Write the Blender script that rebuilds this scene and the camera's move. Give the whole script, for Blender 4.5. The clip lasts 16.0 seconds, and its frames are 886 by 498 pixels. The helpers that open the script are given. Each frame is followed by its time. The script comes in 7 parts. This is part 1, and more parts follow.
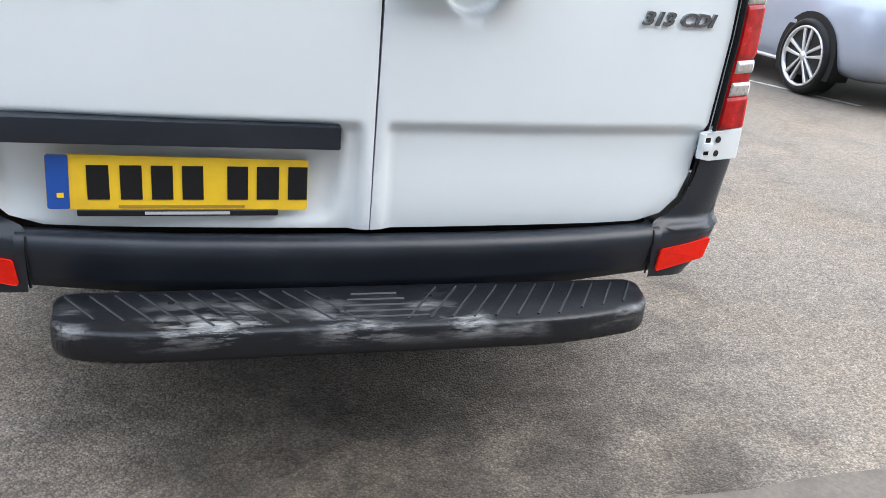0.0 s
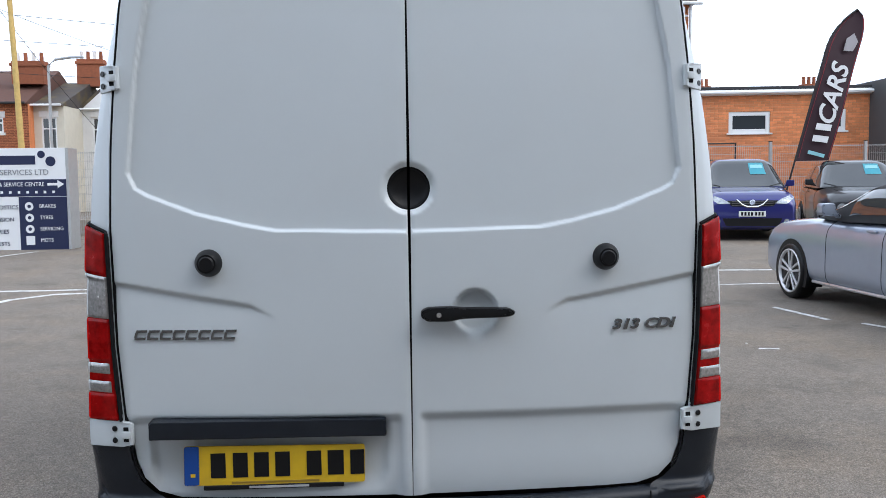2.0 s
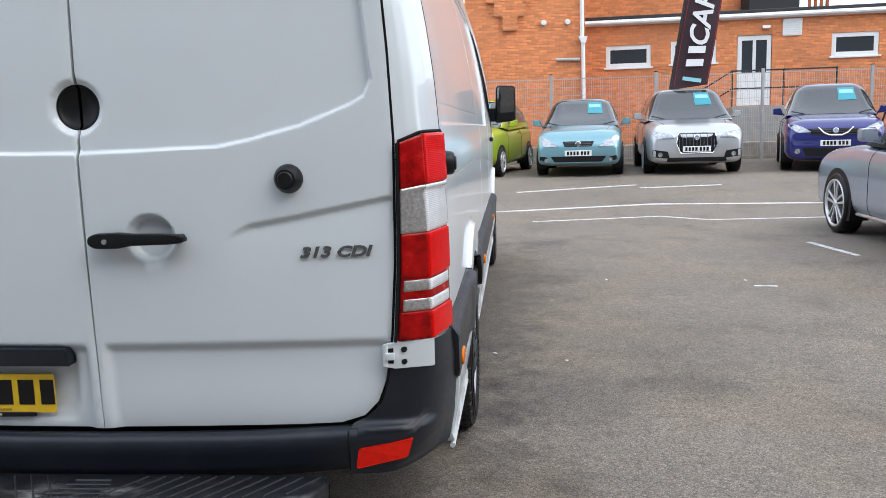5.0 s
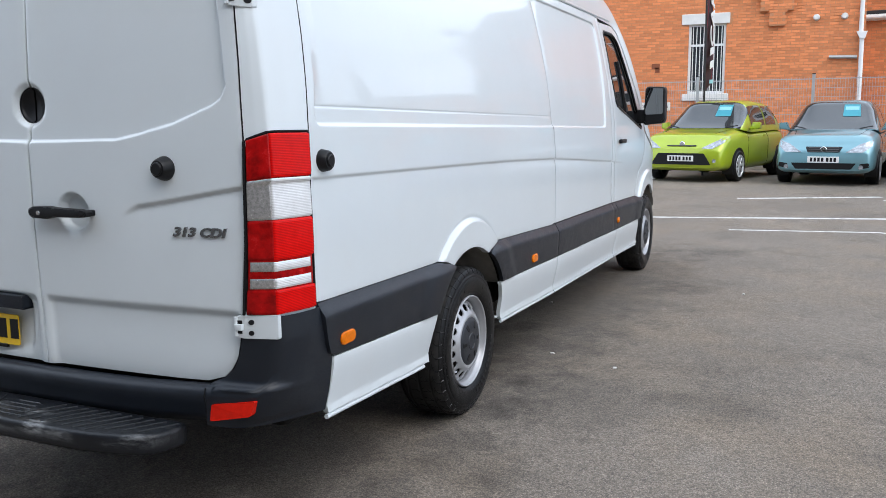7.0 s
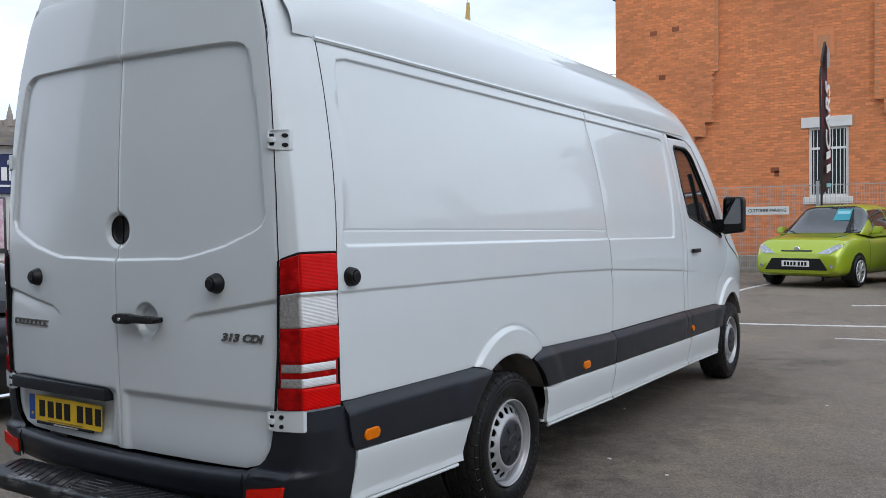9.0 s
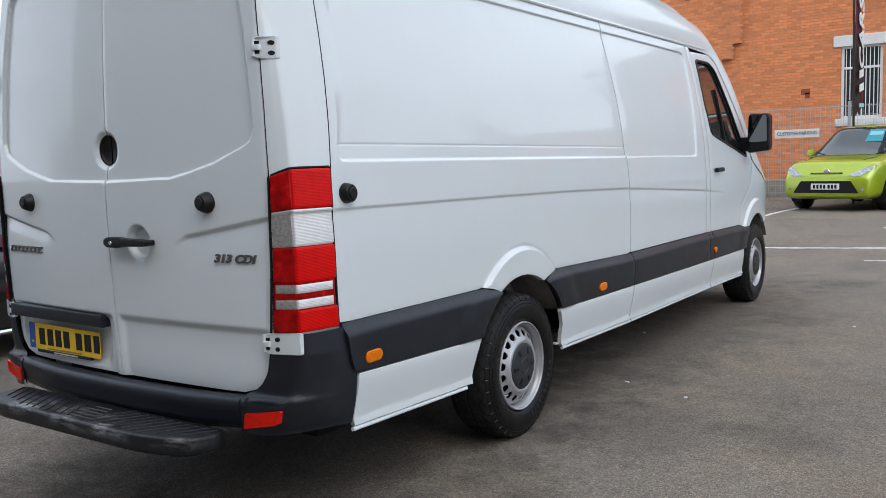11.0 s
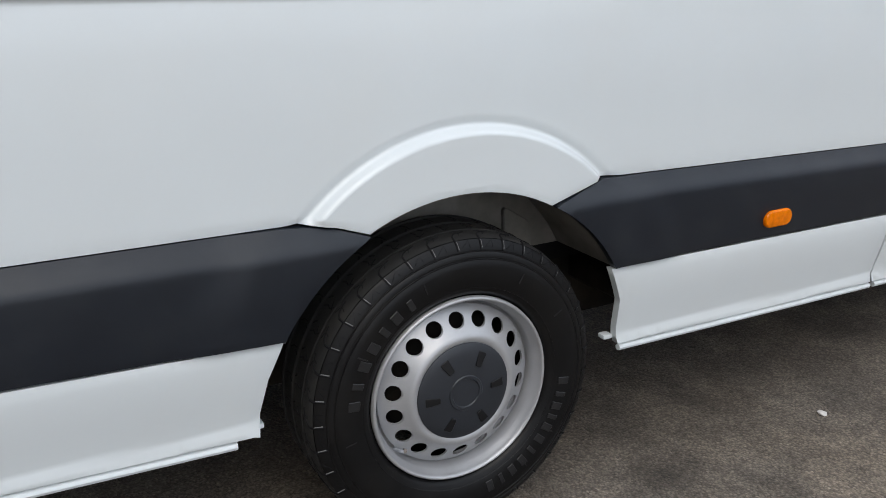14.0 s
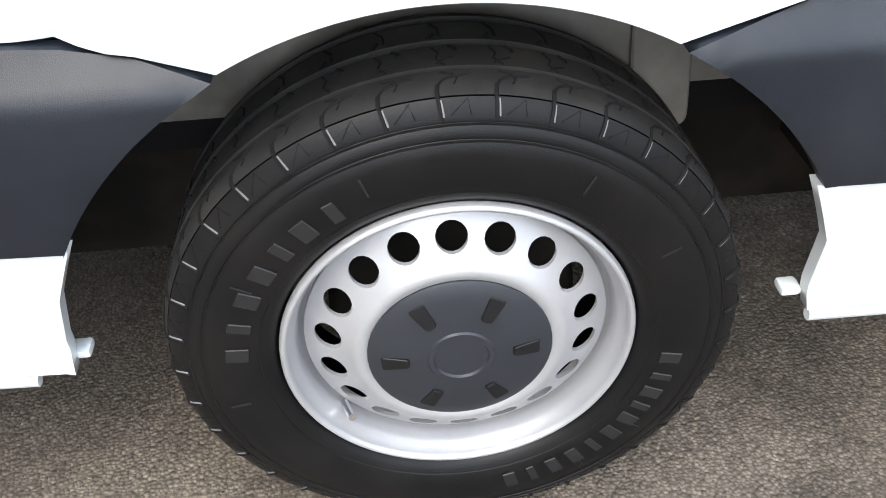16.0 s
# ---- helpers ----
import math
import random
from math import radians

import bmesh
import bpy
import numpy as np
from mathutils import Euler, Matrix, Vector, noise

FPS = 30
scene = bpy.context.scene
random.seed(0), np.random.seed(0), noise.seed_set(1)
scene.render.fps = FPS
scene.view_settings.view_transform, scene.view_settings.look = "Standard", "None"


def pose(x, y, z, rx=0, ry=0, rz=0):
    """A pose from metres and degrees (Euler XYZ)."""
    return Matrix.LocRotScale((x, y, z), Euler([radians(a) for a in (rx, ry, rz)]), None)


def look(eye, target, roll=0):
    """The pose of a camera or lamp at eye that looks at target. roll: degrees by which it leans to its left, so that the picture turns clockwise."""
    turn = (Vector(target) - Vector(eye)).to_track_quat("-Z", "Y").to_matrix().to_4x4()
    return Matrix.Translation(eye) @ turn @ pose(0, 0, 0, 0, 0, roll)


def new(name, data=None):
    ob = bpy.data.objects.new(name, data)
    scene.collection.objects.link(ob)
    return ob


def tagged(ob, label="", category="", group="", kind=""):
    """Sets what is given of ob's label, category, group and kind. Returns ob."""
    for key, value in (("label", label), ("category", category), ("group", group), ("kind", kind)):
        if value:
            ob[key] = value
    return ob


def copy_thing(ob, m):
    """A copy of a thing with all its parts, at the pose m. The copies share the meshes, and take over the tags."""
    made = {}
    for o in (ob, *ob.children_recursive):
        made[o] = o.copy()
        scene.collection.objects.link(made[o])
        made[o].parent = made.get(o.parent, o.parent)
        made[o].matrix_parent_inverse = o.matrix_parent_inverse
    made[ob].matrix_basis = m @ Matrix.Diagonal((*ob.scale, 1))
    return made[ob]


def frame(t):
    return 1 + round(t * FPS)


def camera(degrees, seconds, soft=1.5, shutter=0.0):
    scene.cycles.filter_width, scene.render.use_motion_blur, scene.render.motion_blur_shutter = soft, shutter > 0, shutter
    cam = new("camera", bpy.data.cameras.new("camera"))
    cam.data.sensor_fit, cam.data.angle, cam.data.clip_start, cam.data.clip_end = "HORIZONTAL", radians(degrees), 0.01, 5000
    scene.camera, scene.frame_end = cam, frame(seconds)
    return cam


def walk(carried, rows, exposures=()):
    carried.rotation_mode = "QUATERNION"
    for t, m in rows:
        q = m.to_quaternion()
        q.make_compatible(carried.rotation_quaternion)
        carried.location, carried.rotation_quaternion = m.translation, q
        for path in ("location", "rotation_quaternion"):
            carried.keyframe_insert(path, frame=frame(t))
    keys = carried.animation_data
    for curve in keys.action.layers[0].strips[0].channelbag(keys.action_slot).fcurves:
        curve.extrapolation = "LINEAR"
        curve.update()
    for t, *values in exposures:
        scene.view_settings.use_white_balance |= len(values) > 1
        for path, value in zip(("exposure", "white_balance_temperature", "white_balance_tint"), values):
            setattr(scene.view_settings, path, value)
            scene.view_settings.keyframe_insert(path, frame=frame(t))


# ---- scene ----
cam = camera(54.8, 16.0, 0.6)
PATH = [
    (0, (-0.345, -1.752, 1.205), (0.184, 0.037, 0.486), 5.2),
    (0.5, (-0.115, -2.046, 1.252), (0.123, -0.196, 0.532), 2.7),
    (1, (-0.089, -2.241, 1.304), (0.09, -0.319, 0.781), 1.1),
    (1.5, (-0.089, -2.352, 1.387), (0.059, -0.389, 1.034), 0.2),
    (1.7, (-0.064, -2.382, 1.417), (0.064, -0.405, 1.145), -0.1),
    (2, (-0.041, -2.42, 1.456), (0.071, -0.429, 1.3), -0.7),
    (2.5, (-0.005, -2.443, 1.484), (0.095, -0.445, 1.468), -1.0),
    (3, (0.032, -2.453, 1.506), (0.107, -0.455, 1.569), -1.1),
    (3.5, (0.115, -2.43, 1.51), (0.166, -0.433, 1.594), -1.2),
    (4, (0.311, -2.298, 1.442), (0.229, -0.3, 1.404), -1.5),
    (4.5, (0.677, -2.214, 1.382), (0.585, -0.227, 1.171), -2.9),
    (4.7, (0.871, -2.224, 1.381), (0.765, -0.244, 1.119), -2.5),
    (6.8, (2.399, -2.068, 1.342), (1.619, -0.264, 0.971), -0.2),
    (6.9, (2.432, -2.078, 1.358), (1.642, -0.271, 1.021), -0.0),
    (7, (2.456, -2.093, 1.375), (1.65, -0.286, 1.081), -0.4),
    (7.5, (2.681, -2.13, 1.414), (1.733, -0.374, 1.274), -0.6),
    (8, (2.872, -2.193, 1.447), (1.843, -0.48, 1.361), 0.2),
    (8.2, (2.939, -2.19, 1.445), (1.898, -0.483, 1.39), -0.1),
    (10.3, (3.003, -2.253, 1.43), (1.871, -0.607, 1.335), -0.8),
    (10.5, (3.005, -2.22, 1.418), (1.865, -0.581, 1.308), -1.1),
    (11, (2.973, -2.029, 1.358), (1.847, -0.388, 1.152), -1.9),
    (11.5, (2.883, -1.671, 1.343), (1.792, -0.016, 1.08), -3.1),
    (12, (2.863, -1.211, 1.321), (1.765, 0.438, 1.044), -2.9),
    (12.5, (2.783, -0.733, 1.312), (1.601, 0.848, 0.994), -2.7),
    (13, (2.684, -0.199, 1.286), (1.443, 1.339, 0.978), -2.7),
    (13.5, (2.607, 0.289, 1.268), (1.047, 1.478, 0.878), -1.2),
    (14, (2.413, 0.718, 1.241), (0.749, 1.624, 0.601), -0.5),
    (14.5, (2.21, 1.1, 1.187), (0.49, 1.706, 0.367), -0.1),
    (15, (1.98, 1.328, 1.143), (0.304, 1.699, 0.117), 1.4),
    (15.5, (1.741, 1.416, 1.104), (0.198, 1.706, -0.135), 1.4),
    (16, (1.685, 1.487, 1.105), (0.145, 1.596, -0.167), -2.4),
]
EXPOSURES = [(0.0, 1.32, 6500, 10), (0.5, 1.20, 6500, 10), (1.0, 1.08, 6500, 10), (1.5, 0.84, 6400, 10), (2.0, 0.3, 6250, 10), (2.5, -0.24, 6200, 10), (3.0, -0.72, 6350, 10),
             (3.5, -0.80, 6400, 10), (4.0, -0.62, 6350, 10), (4.5, 0.16, 6450, 10), (4.7, 0.52, 6500, 10), (7.0, 0.38, 6350, 10), (7.5, -0.08, 6350, 10), (8.0, -0.26, 6350, 10),
             (10.5, -0.08, 6500, 10), (11.0, 0.02, 6500, 10), (12.0, 0.17, 6500, 10), (12.5, 0.12, 6500, 10), (13.0, 0.12, 6500, 10), (13.5, 0.12, 6600, 10), (14.0, 0.12, 6800, 10),
             (14.5, 0.38, 6850, 10), (15.0, 0.70, 6850, 10), (15.5, 1.18, 6850, 10), (16.0, 1.50, 6850, 10)]
walk(cam, [(t, look(eye, target, roll)) for t, eye, target, roll in PATH], EXPOSURES)

# ---- world and sun: bright overcast, the sun veiled, to the right ----
SUN_EL, SUN_AZ = radians(48), radians(122)
world = bpy.data.worlds.new("sky")
scene.world = world
world.use_nodes = True
wn, wl = world.node_tree.nodes, world.node_tree.links
sky = wn.new("ShaderNodeTexSky")
sky.sky_type = "NISHITA"
sky.sun_disc = False
sky.sun_elevation, sky.sun_rotation = SUN_EL, SUN_AZ
sky.air_density, sky.dust_density, sky.ozone_density = 1.0, 3.0, 1.0
geo = wn.new("ShaderNodeTexCoord")
mapn = wn.new("ShaderNodeMapping")
mapn.inputs["Scale"].default_value = (1.0, 1.0, 3.2)
wl.new(geo.outputs["Generated"], mapn.inputs["Vector"])
cl = wn.new("ShaderNodeTexNoise")
cl.inputs["Scale"].default_value, cl.inputs["Detail"].default_value, cl.inputs["Roughness"].default_value = 2.1, 7.0, 0.55
wl.new(mapn.outputs["Vector"], cl.inputs["Vector"])
ramp = wn.new("ShaderNodeValToRGB")
ramp.color_ramp.elements[0].position, ramp.color_ramp.elements[0].color = 0.36, (0.5, 0.5, 0.5, 1)
ramp.color_ramp.elements[1].position, ramp.color_ramp.elements[1].color = 0.62, (1, 1, 1, 1)
wl.new(cl.outputs["Fac"], ramp.inputs["Fac"])
mix = wn.new("ShaderNodeMix")
mix.data_type = "RGBA"
wl.new(ramp.outputs["Color"], mix.inputs["Factor"])
wl.new(sky.outputs["Color"], mix.inputs["A"])
mix.inputs["B"].default_value = (11.9, 13.3, 15.4, 1)
bg = wn["Background"]
bg.inputs["Strength"].default_value = 0.120
wl.new(mix.outputs["Result"], bg.inputs["Color"])

sun = bpy.data.lights.new("sun", "SUN")
sun.energy, sun.angle, sun.color = 0.95, radians(45), (1.0, 0.95, 0.88)
sun_ob = new("sun", sun)
d = Vector((math.sin(SUN_AZ) * math.cos(SUN_EL), math.cos(SUN_AZ) * math.cos(SUN_EL), math.sin(SUN_EL)))
sun_ob.matrix_world = look(d * 60, (0, 0, 0))


# ---- materials ----
def material(name, color, rough=0.5, metal=0.0, coat=0.0, vary=0.0, scale=8.0, bump=0.0, bump_scale=200.0, stain=None,
             stain_scale=1.5, stain_amount=0.0, spec=0.5, transmission=0.0, ior=1.45, alpha=1.0, random_tint=0.0, emit=0.0):
    m = bpy.data.materials.new(name)
    m.use_nodes = True
    n, l = m.node_tree.nodes, m.node_tree.links
    b = n["Principled BSDF"]
    b.inputs["Roughness"].default_value, b.inputs["Metallic"].default_value = rough, metal
    b.inputs["Coat Weight"].default_value, b.inputs["Coat Roughness"].default_value = coat, 0.04
    b.inputs["Specular IOR Level"].default_value = spec
    b.inputs["Transmission Weight"].default_value, b.inputs["IOR"].default_value = transmission, ior
    b.inputs["Alpha"].default_value = alpha
    c = n.new("ShaderNodeRGB")
    c.outputs[0].default_value = (*color, 1)
    last = c.outputs[0]
    co = n.new("ShaderNodeTexCoord")
    if vary:
        t = n.new("ShaderNodeTexNoise")
        t.inputs["Scale"].default_value, t.inputs["Detail"].default_value, t.inputs["Roughness"].default_value = scale, 8, 0.65
        l.new(co.outputs["Object"], t.inputs["Vector"])
        r = n.new("ShaderNodeMapRange")
        r.inputs["From Min"].default_value, r.inputs["From Max"].default_value = 0.25, 0.75
        r.inputs["To Min"].default_value, r.inputs["To Max"].default_value = 1 - vary, 1 + vary
        l.new(t.outputs["Fac"], r.inputs["Value"])
        x = n.new("ShaderNodeVectorMath")
        x.operation = "SCALE"
        l.new(last, x.inputs[0])
        l.new(r.outputs["Result"], x.inputs["Scale"])
        last = x.outputs[0]
        rr = n.new("ShaderNodeMapRange")
        rr.inputs["From Min"].default_value, rr.inputs["From Max"].default_value = 0.25, 0.75
        rr.inputs["To Min"].default_value, rr.inputs["To Max"].default_value = max(rough - vary * 0.4, 0.02), min(rough + vary * 0.4, 1)
        l.new(t.outputs["Fac"], rr.inputs["Value"])
        l.new(rr.outputs["Result"], b.inputs["Roughness"])
    if stain is not None:
        t = n.new("ShaderNodeTexNoise")
        t.inputs["Scale"].default_value, t.inputs["Detail"].default_value = stain_scale, 10
        l.new(co.outputs["Object"], t.inputs["Vector"])
        r = n.new("ShaderNodeMapRange")
        r.inputs["From Min"].default_value, r.inputs["From Max"].default_value = 0.48, 0.72
        r.inputs["To Min"].default_value, r.inputs["To Max"].default_value = 0, stain_amount
        l.new(t.outputs["Fac"], r.inputs["Value"])
        x = n.new("ShaderNodeMix")
        x.data_type = "RGBA"
        l.new(r.outputs["Result"], x.inputs["Factor"])
        l.new(last, x.inputs["A"])
        x.inputs["B"].default_value = (*stain, 1)
        last = x.outputs["Result"]
    if random_tint:
        oi = n.new("ShaderNodeObjectInfo")
        gi = n.new("ShaderNodeNewGeometry")
        add = n.new("ShaderNodeMath")
        add.operation = "ADD"
        l.new(oi.outputs["Random"], add.inputs[0])
        l.new(gi.outputs["Random Per Island"], add.inputs[1])
        fr = n.new("ShaderNodeMath")
        fr.operation = "FRACT"
        l.new(add.outputs[0], fr.inputs[0])
        r = n.new("ShaderNodeMapRange")
        r.inputs["To Min"].default_value, r.inputs["To Max"].default_value = 1 - random_tint, 1 + random_tint
        l.new(fr.outputs[0], r.inputs["Value"])
        x = n.new("ShaderNodeVectorMath")
        x.operation = "SCALE"
        l.new(last, x.inputs[0])
        l.new(r.outputs["Result"], x.inputs["Scale"])
        last = x.outputs[0]
    l.new(last, b.inputs["Base Color"])
    if emit:
        l.new(last, b.inputs["Emission Color"])
        b.inputs["Emission Strength"].default_value = emit
    if bump:
        t = n.new("ShaderNodeTexNoise")
        t.inputs["Scale"].default_value, t.inputs["Detail"].default_value = bump_scale, 4
        l.new(co.outputs["Object"], t.inputs["Vector"])
        bp = n.new("ShaderNodeBump")
        bp.inputs["Strength"].default_value, bp.inputs["Distance"].default_value = bump, 0.002
        l.new(t.outputs["Fac"], bp.inputs["Height"])
        l.new(bp.outputs["Normal"], b.inputs["Normal"])
    return m


WHITE = material("white_paint", (0.635, 0.678, 0.697), 0.30, coat=0.65, vary=0.02, scale=3, stain=(0.62, 0.61, 0.58), stain_scale=5, stain_amount=0.10)
JAMB = material("dark_joint", (0.008, 0.008, 0.009), 0.8, spec=0.2)
PLASTIC = material("grey_black_plastic", (0.0085, 0.0115, 0.0175), 0.36, spec=0.48, vary=0.15, scale=14, bump=0.2, bump_scale=900, stain=(0.032, 0.036, 0.042), stain_scale=9, stain_amount=0.25)
BLACK = material("black_plastic", (0.009, 0.009, 0.010), 0.4, spec=0.3, vary=0.1, scale=30)
# badge chrome, its colour darkened in place of the ground's reflection
DARKCHROME = material("darkened_chrome", (0.26, 0.265, 0.275), 0.22, metal=1.0)
TREAD = material("dusty_tread_rubber", (0.020, 0.020, 0.020), 0.72, spec=0.3, vary=0.3, scale=60, bump=0.3, bump_scale=500, stain=(0.055, 0.052, 0.047), stain_scale=12, stain_amount=0.5)
RUBBER = material("tyre_rubber", (0.0055, 0.0055, 0.006), 0.36, spec=0.26, vary=0.2, scale=25, bump=0.2, bump_scale=600, stain=(0.022, 0.020, 0.018), stain_scale=7, stain_amount=0.3)
LETTER = material("raised_rubber", (0.013, 0.013, 0.014), 0.45, vary=0.2, scale=40)
STEEL = material("silver_wheel_paint", (0.42, 0.425, 0.44), 0.38, metal=0.45, vary=0.08, scale=12, bump=0.1, bump_scale=500)
CAPGREY = material("hubcap_grey_plastic", (0.022, 0.025, 0.031), 0.40, vary=0.12, scale=20, bump=0.15, bump_scale=900)
CHROME = material("chrome", (0.75, 0.76, 0.78), 0.12, metal=1.0)
def ribbed(name, color, rough, metal=0.0, ribs=300.0, depth=0.5, coat=0.25, spec=0.5, tone=0.3):
    """Lens plastic with fine level ribs moulded behind it."""
    m = material(name, color, rough, metal=metal, coat=coat, spec=spec, vary=0.15, scale=25)
    n, l = m.node_tree.nodes, m.node_tree.links
    co = n.new("ShaderNodeTexCoord")
    wv = n.new("ShaderNodeTexWave")
    wv.bands_direction = "Z"
    wv.inputs["Scale"].default_value, wv.inputs["Distortion"].default_value = ribs / 6.28, 0.3
    l.new(co.outputs["Object"], wv.inputs["Vector"])
    bp = n.new("ShaderNodeBump")
    bp.inputs["Strength"].default_value, bp.inputs["Distance"].default_value = depth, 0.004
    l.new(wv.outputs["Fac"], bp.inputs["Height"])
    b = n["Principled BSDF"]
    l.new(bp.outputs["Normal"], b.inputs["Normal"])
    r = n.new("ShaderNodeMapRange")
    r.inputs["To Min"].default_value, r.inputs["To Max"].default_value = 1 - tone, 1 + tone * 0.5
    l.new(wv.outputs["Fac"], r.inputs["Value"])
    x = n.new("ShaderNodeVectorMath")
    x.operation = "SCALE"
    l.new(b.inputs["Base Color"].links[0].from_socket, x.inputs[0])
    l.new(r.outputs["Result"], x.inputs["Scale"])
    l.new(x.outputs[0], b.inputs["Base Color"])
    return m


RED = ribbed("red_lens", (0.64, 0.004, 0.003), 0.12, ribs=400, depth=0.08, coat=0.06, spec=0.12, tone=0.28)
CLEAR_RIB = ribbed("ribbed_clear_lens", (0.72, 0.72, 0.72), 0.18, 0.25, ribs=400, depth=0.20, coat=0.5, tone=0.10)
DEEPRED = material("dark_red_lens", (0.30, 0.003, 0.003), 0.08, coat=0.10, spec=0.15, vary=0.7, scale=22)
CLEAR = material("clear_reflector", (0.40, 0.385, 0.37), 0.16, metal=0.55, coat=0.5, vary=0.4, scale=110, bump=0.4, bump_scale=150)
REFLECT = material("red_reflector", (0.62, 0.012, 0.004), 0.2, coat=0.15, spec=0.15, vary=0.15, scale=60)
ORANGE = material("orange_lens", (0.74, 0.17, 0.0), 0.2, coat=0.15, spec=0.2, vary=0.3, scale=45, bump=0.3, bump_scale=260)
YELLOW = material("yellow_plate", (0.78, 0.50, 0.02), 0.35, vary=0.06, scale=12, stain=(0.55, 0.33, 0.03), stain_scale=14, stain_amount=0.4)
BLUE = material("plate_blue", (0.01, 0.07, 0.32), 0.35)
GLASS = material("dark_window_glass", (0.02, 0.022, 0.024), 0.03, coat=1.0, spec=0.8)
UNDER = material("underbody_dark", (0.012, 0.011, 0.010), 0.9, spec=0.15, vary=0.4, scale=12, stain=(0.06, 0.05, 0.04), stain_scale=5, stain_amount=0.6)
LINER = material("arch_liner", (0.27, 0.255, 0.23), 0.8, vary=0.25, scale=9, stain=(0.05, 0.045, 0.04), stain_scale=5, stain_amount=0.7)


# ---- mesh helpers ----
def link(name, verts, faces, mat, parent=None, smooth=True, label=""):
    me = bpy.data.meshes.new(name)
    me.from_pydata([tuple(map(float, v)) for v in verts], [], [tuple(map(int, f)) for f in faces])
    me.materials.append(mat)
    if smooth:
        me.polygons.foreach_set("use_smooth", [True] * len(me.polygons))
    me.update()
    ob = new(name, me)
    ob.parent = parent
    if label:
        ob["label"] = label
    return ob


def part(name, bm, mat, parent, label="", smooth=False):
    me = bpy.data.meshes.new(name)
    bmesh.ops.recalc_face_normals(bm, faces=bm.faces)
    bm.to_mesh(me)
    bm.free()
    me.materials.append(mat)
    if smooth:
        me.polygons.foreach_set("use_smooth", [True] * len(me.polygons))
        me.set_sharp_from_angle(angle=radians(38))
    ob = new(name, me)
    ob.parent = parent
    if label:
        ob["label"] = label
    return ob


def box(x0, x1, y0, y1, z0, z1, bevel=0.0, seg=2, bm=None):
    own = bmesh.new()
    bmesh.ops.create_cube(own, size=1)
    bmesh.ops.transform(own, matrix=Matrix.Translation(((x0 + x1) / 2, (y0 + y1) / 2, (z0 + z1) / 2)) @ Matrix.Diagonal((x1 - x0, y1 - y0, z1 - z0, 1)), verts=own.verts)
    if bevel:
        bmesh.ops.bevel(own, geom=own.edges[:], offset=bevel, segments=seg, affect="EDGES", profile=0.6)
    if bm is None:
        return own
    return merge(bm, own)


def merge(bm, other):
    me = bpy.data.meshes.new("temp")
    other.to_mesh(me)
    bm.from_mesh(me)
    bpy.data.meshes.remove(me)
    other.free()
    return bm


def lathe(profile, seg=48, axis="X", close=False):
    """profile: (radius, along) pairs, turned round the axis."""
    verts, faces = [], []
    for i in range(seg):
        a = 2 * math.pi * i / seg
        for r, h in profile:
            c, s = r * math.cos(a), r * math.sin(a)
            verts.append({"X": (h, c, s), "Y": (c, h, s), "Z": (c, s, h)}[axis])
    k = len(profile)
    for i in range(seg):
        j = (i + 1) % seg
        for p in range(k - 1 + (1 if close else 0)):
            q = (p + 1) % k
            faces.append((i * k + p, j * k + p, j * k + q, i * k + q))
    return verts, faces


def bm_of(verts, faces):
    bm = bmesh.new()
    vs = [bm.verts.new(v) for v in verts]
    for f in faces:
        try:
            bm.faces.new([vs[i] for i in f])
        except ValueError:
            pass
    bmesh.ops.remove_doubles(bm, verts=bm.verts, dist=1e-5)
    return bm


def tube(points, radius, seg=8, cyclic=False, taper=None):
    """A bmesh tube along points."""
    bm = bmesh.new()
    pts = [Vector(p) for p in points]
    rings = []
    n = len(pts)
    for i, p in enumerate(pts):
        a = pts[i - 1] if (i or cyclic) else p
        b = pts[(i + 1) % n] if (i < n - 1 or cyclic) else p
        t = (b - a).normalized()
        up = Vector((0, 0, 1)) if abs(t.z) < 0.9 else Vector((1, 0, 0))
        u = t.cross(up).normalized()
        v = t.cross(u)
        r = radius if taper is None else radius * taper[i]
        rings.append([bm.verts.new(p + r * (math.cos(2 * math.pi * k / seg) * u + math.sin(2 * math.pi * k / seg) * v)) for k in range(seg)])
    for i in range(n if cyclic else n - 1):
        for k in range(seg):
            bm.faces.new((rings[i][k], rings[i][(k + 1) % seg], rings[(i + 1) % n][(k + 1) % seg], rings[(i + 1) % n][k]))
    if not cyclic:
        bm.faces.new(rings[0])
        bm.faces.new(rings[-1])
    return bm


def prism(poly, axis, a, b, bevel=0.0, seg=2):
    """An outline of (u, v) pairs drawn out along an axis from a to b: X: u=y, v=z; Y: u=x, v=z; Z: u=x, v=y."""
    bm = bmesh.new()
    at = {"X": lambda u, v, h: (h, u, v), "Y": lambda u, v, h: (u, h, v), "Z": lambda u, v, h: (u, v, h)}[axis]
    lo = [bm.verts.new(at(u, v, a)) for u, v in poly]
    hi = [bm.verts.new(at(u, v, b)) for u, v in poly]
    bm.faces.new(lo)
    bm.faces.new(hi)
    n = len(poly)
    for i in range(n):
        bm.faces.new((lo[i], lo[(i + 1) % n], hi[(i + 1) % n], hi[i]))
    bmesh.ops.recalc_face_normals(bm, faces=bm.faces)
    if bevel:
        bmesh.ops.bevel(bm, geom=bm.edges[:], offset=bevel, segments=seg, affect="EDGES", profile=0.6)
    return bm


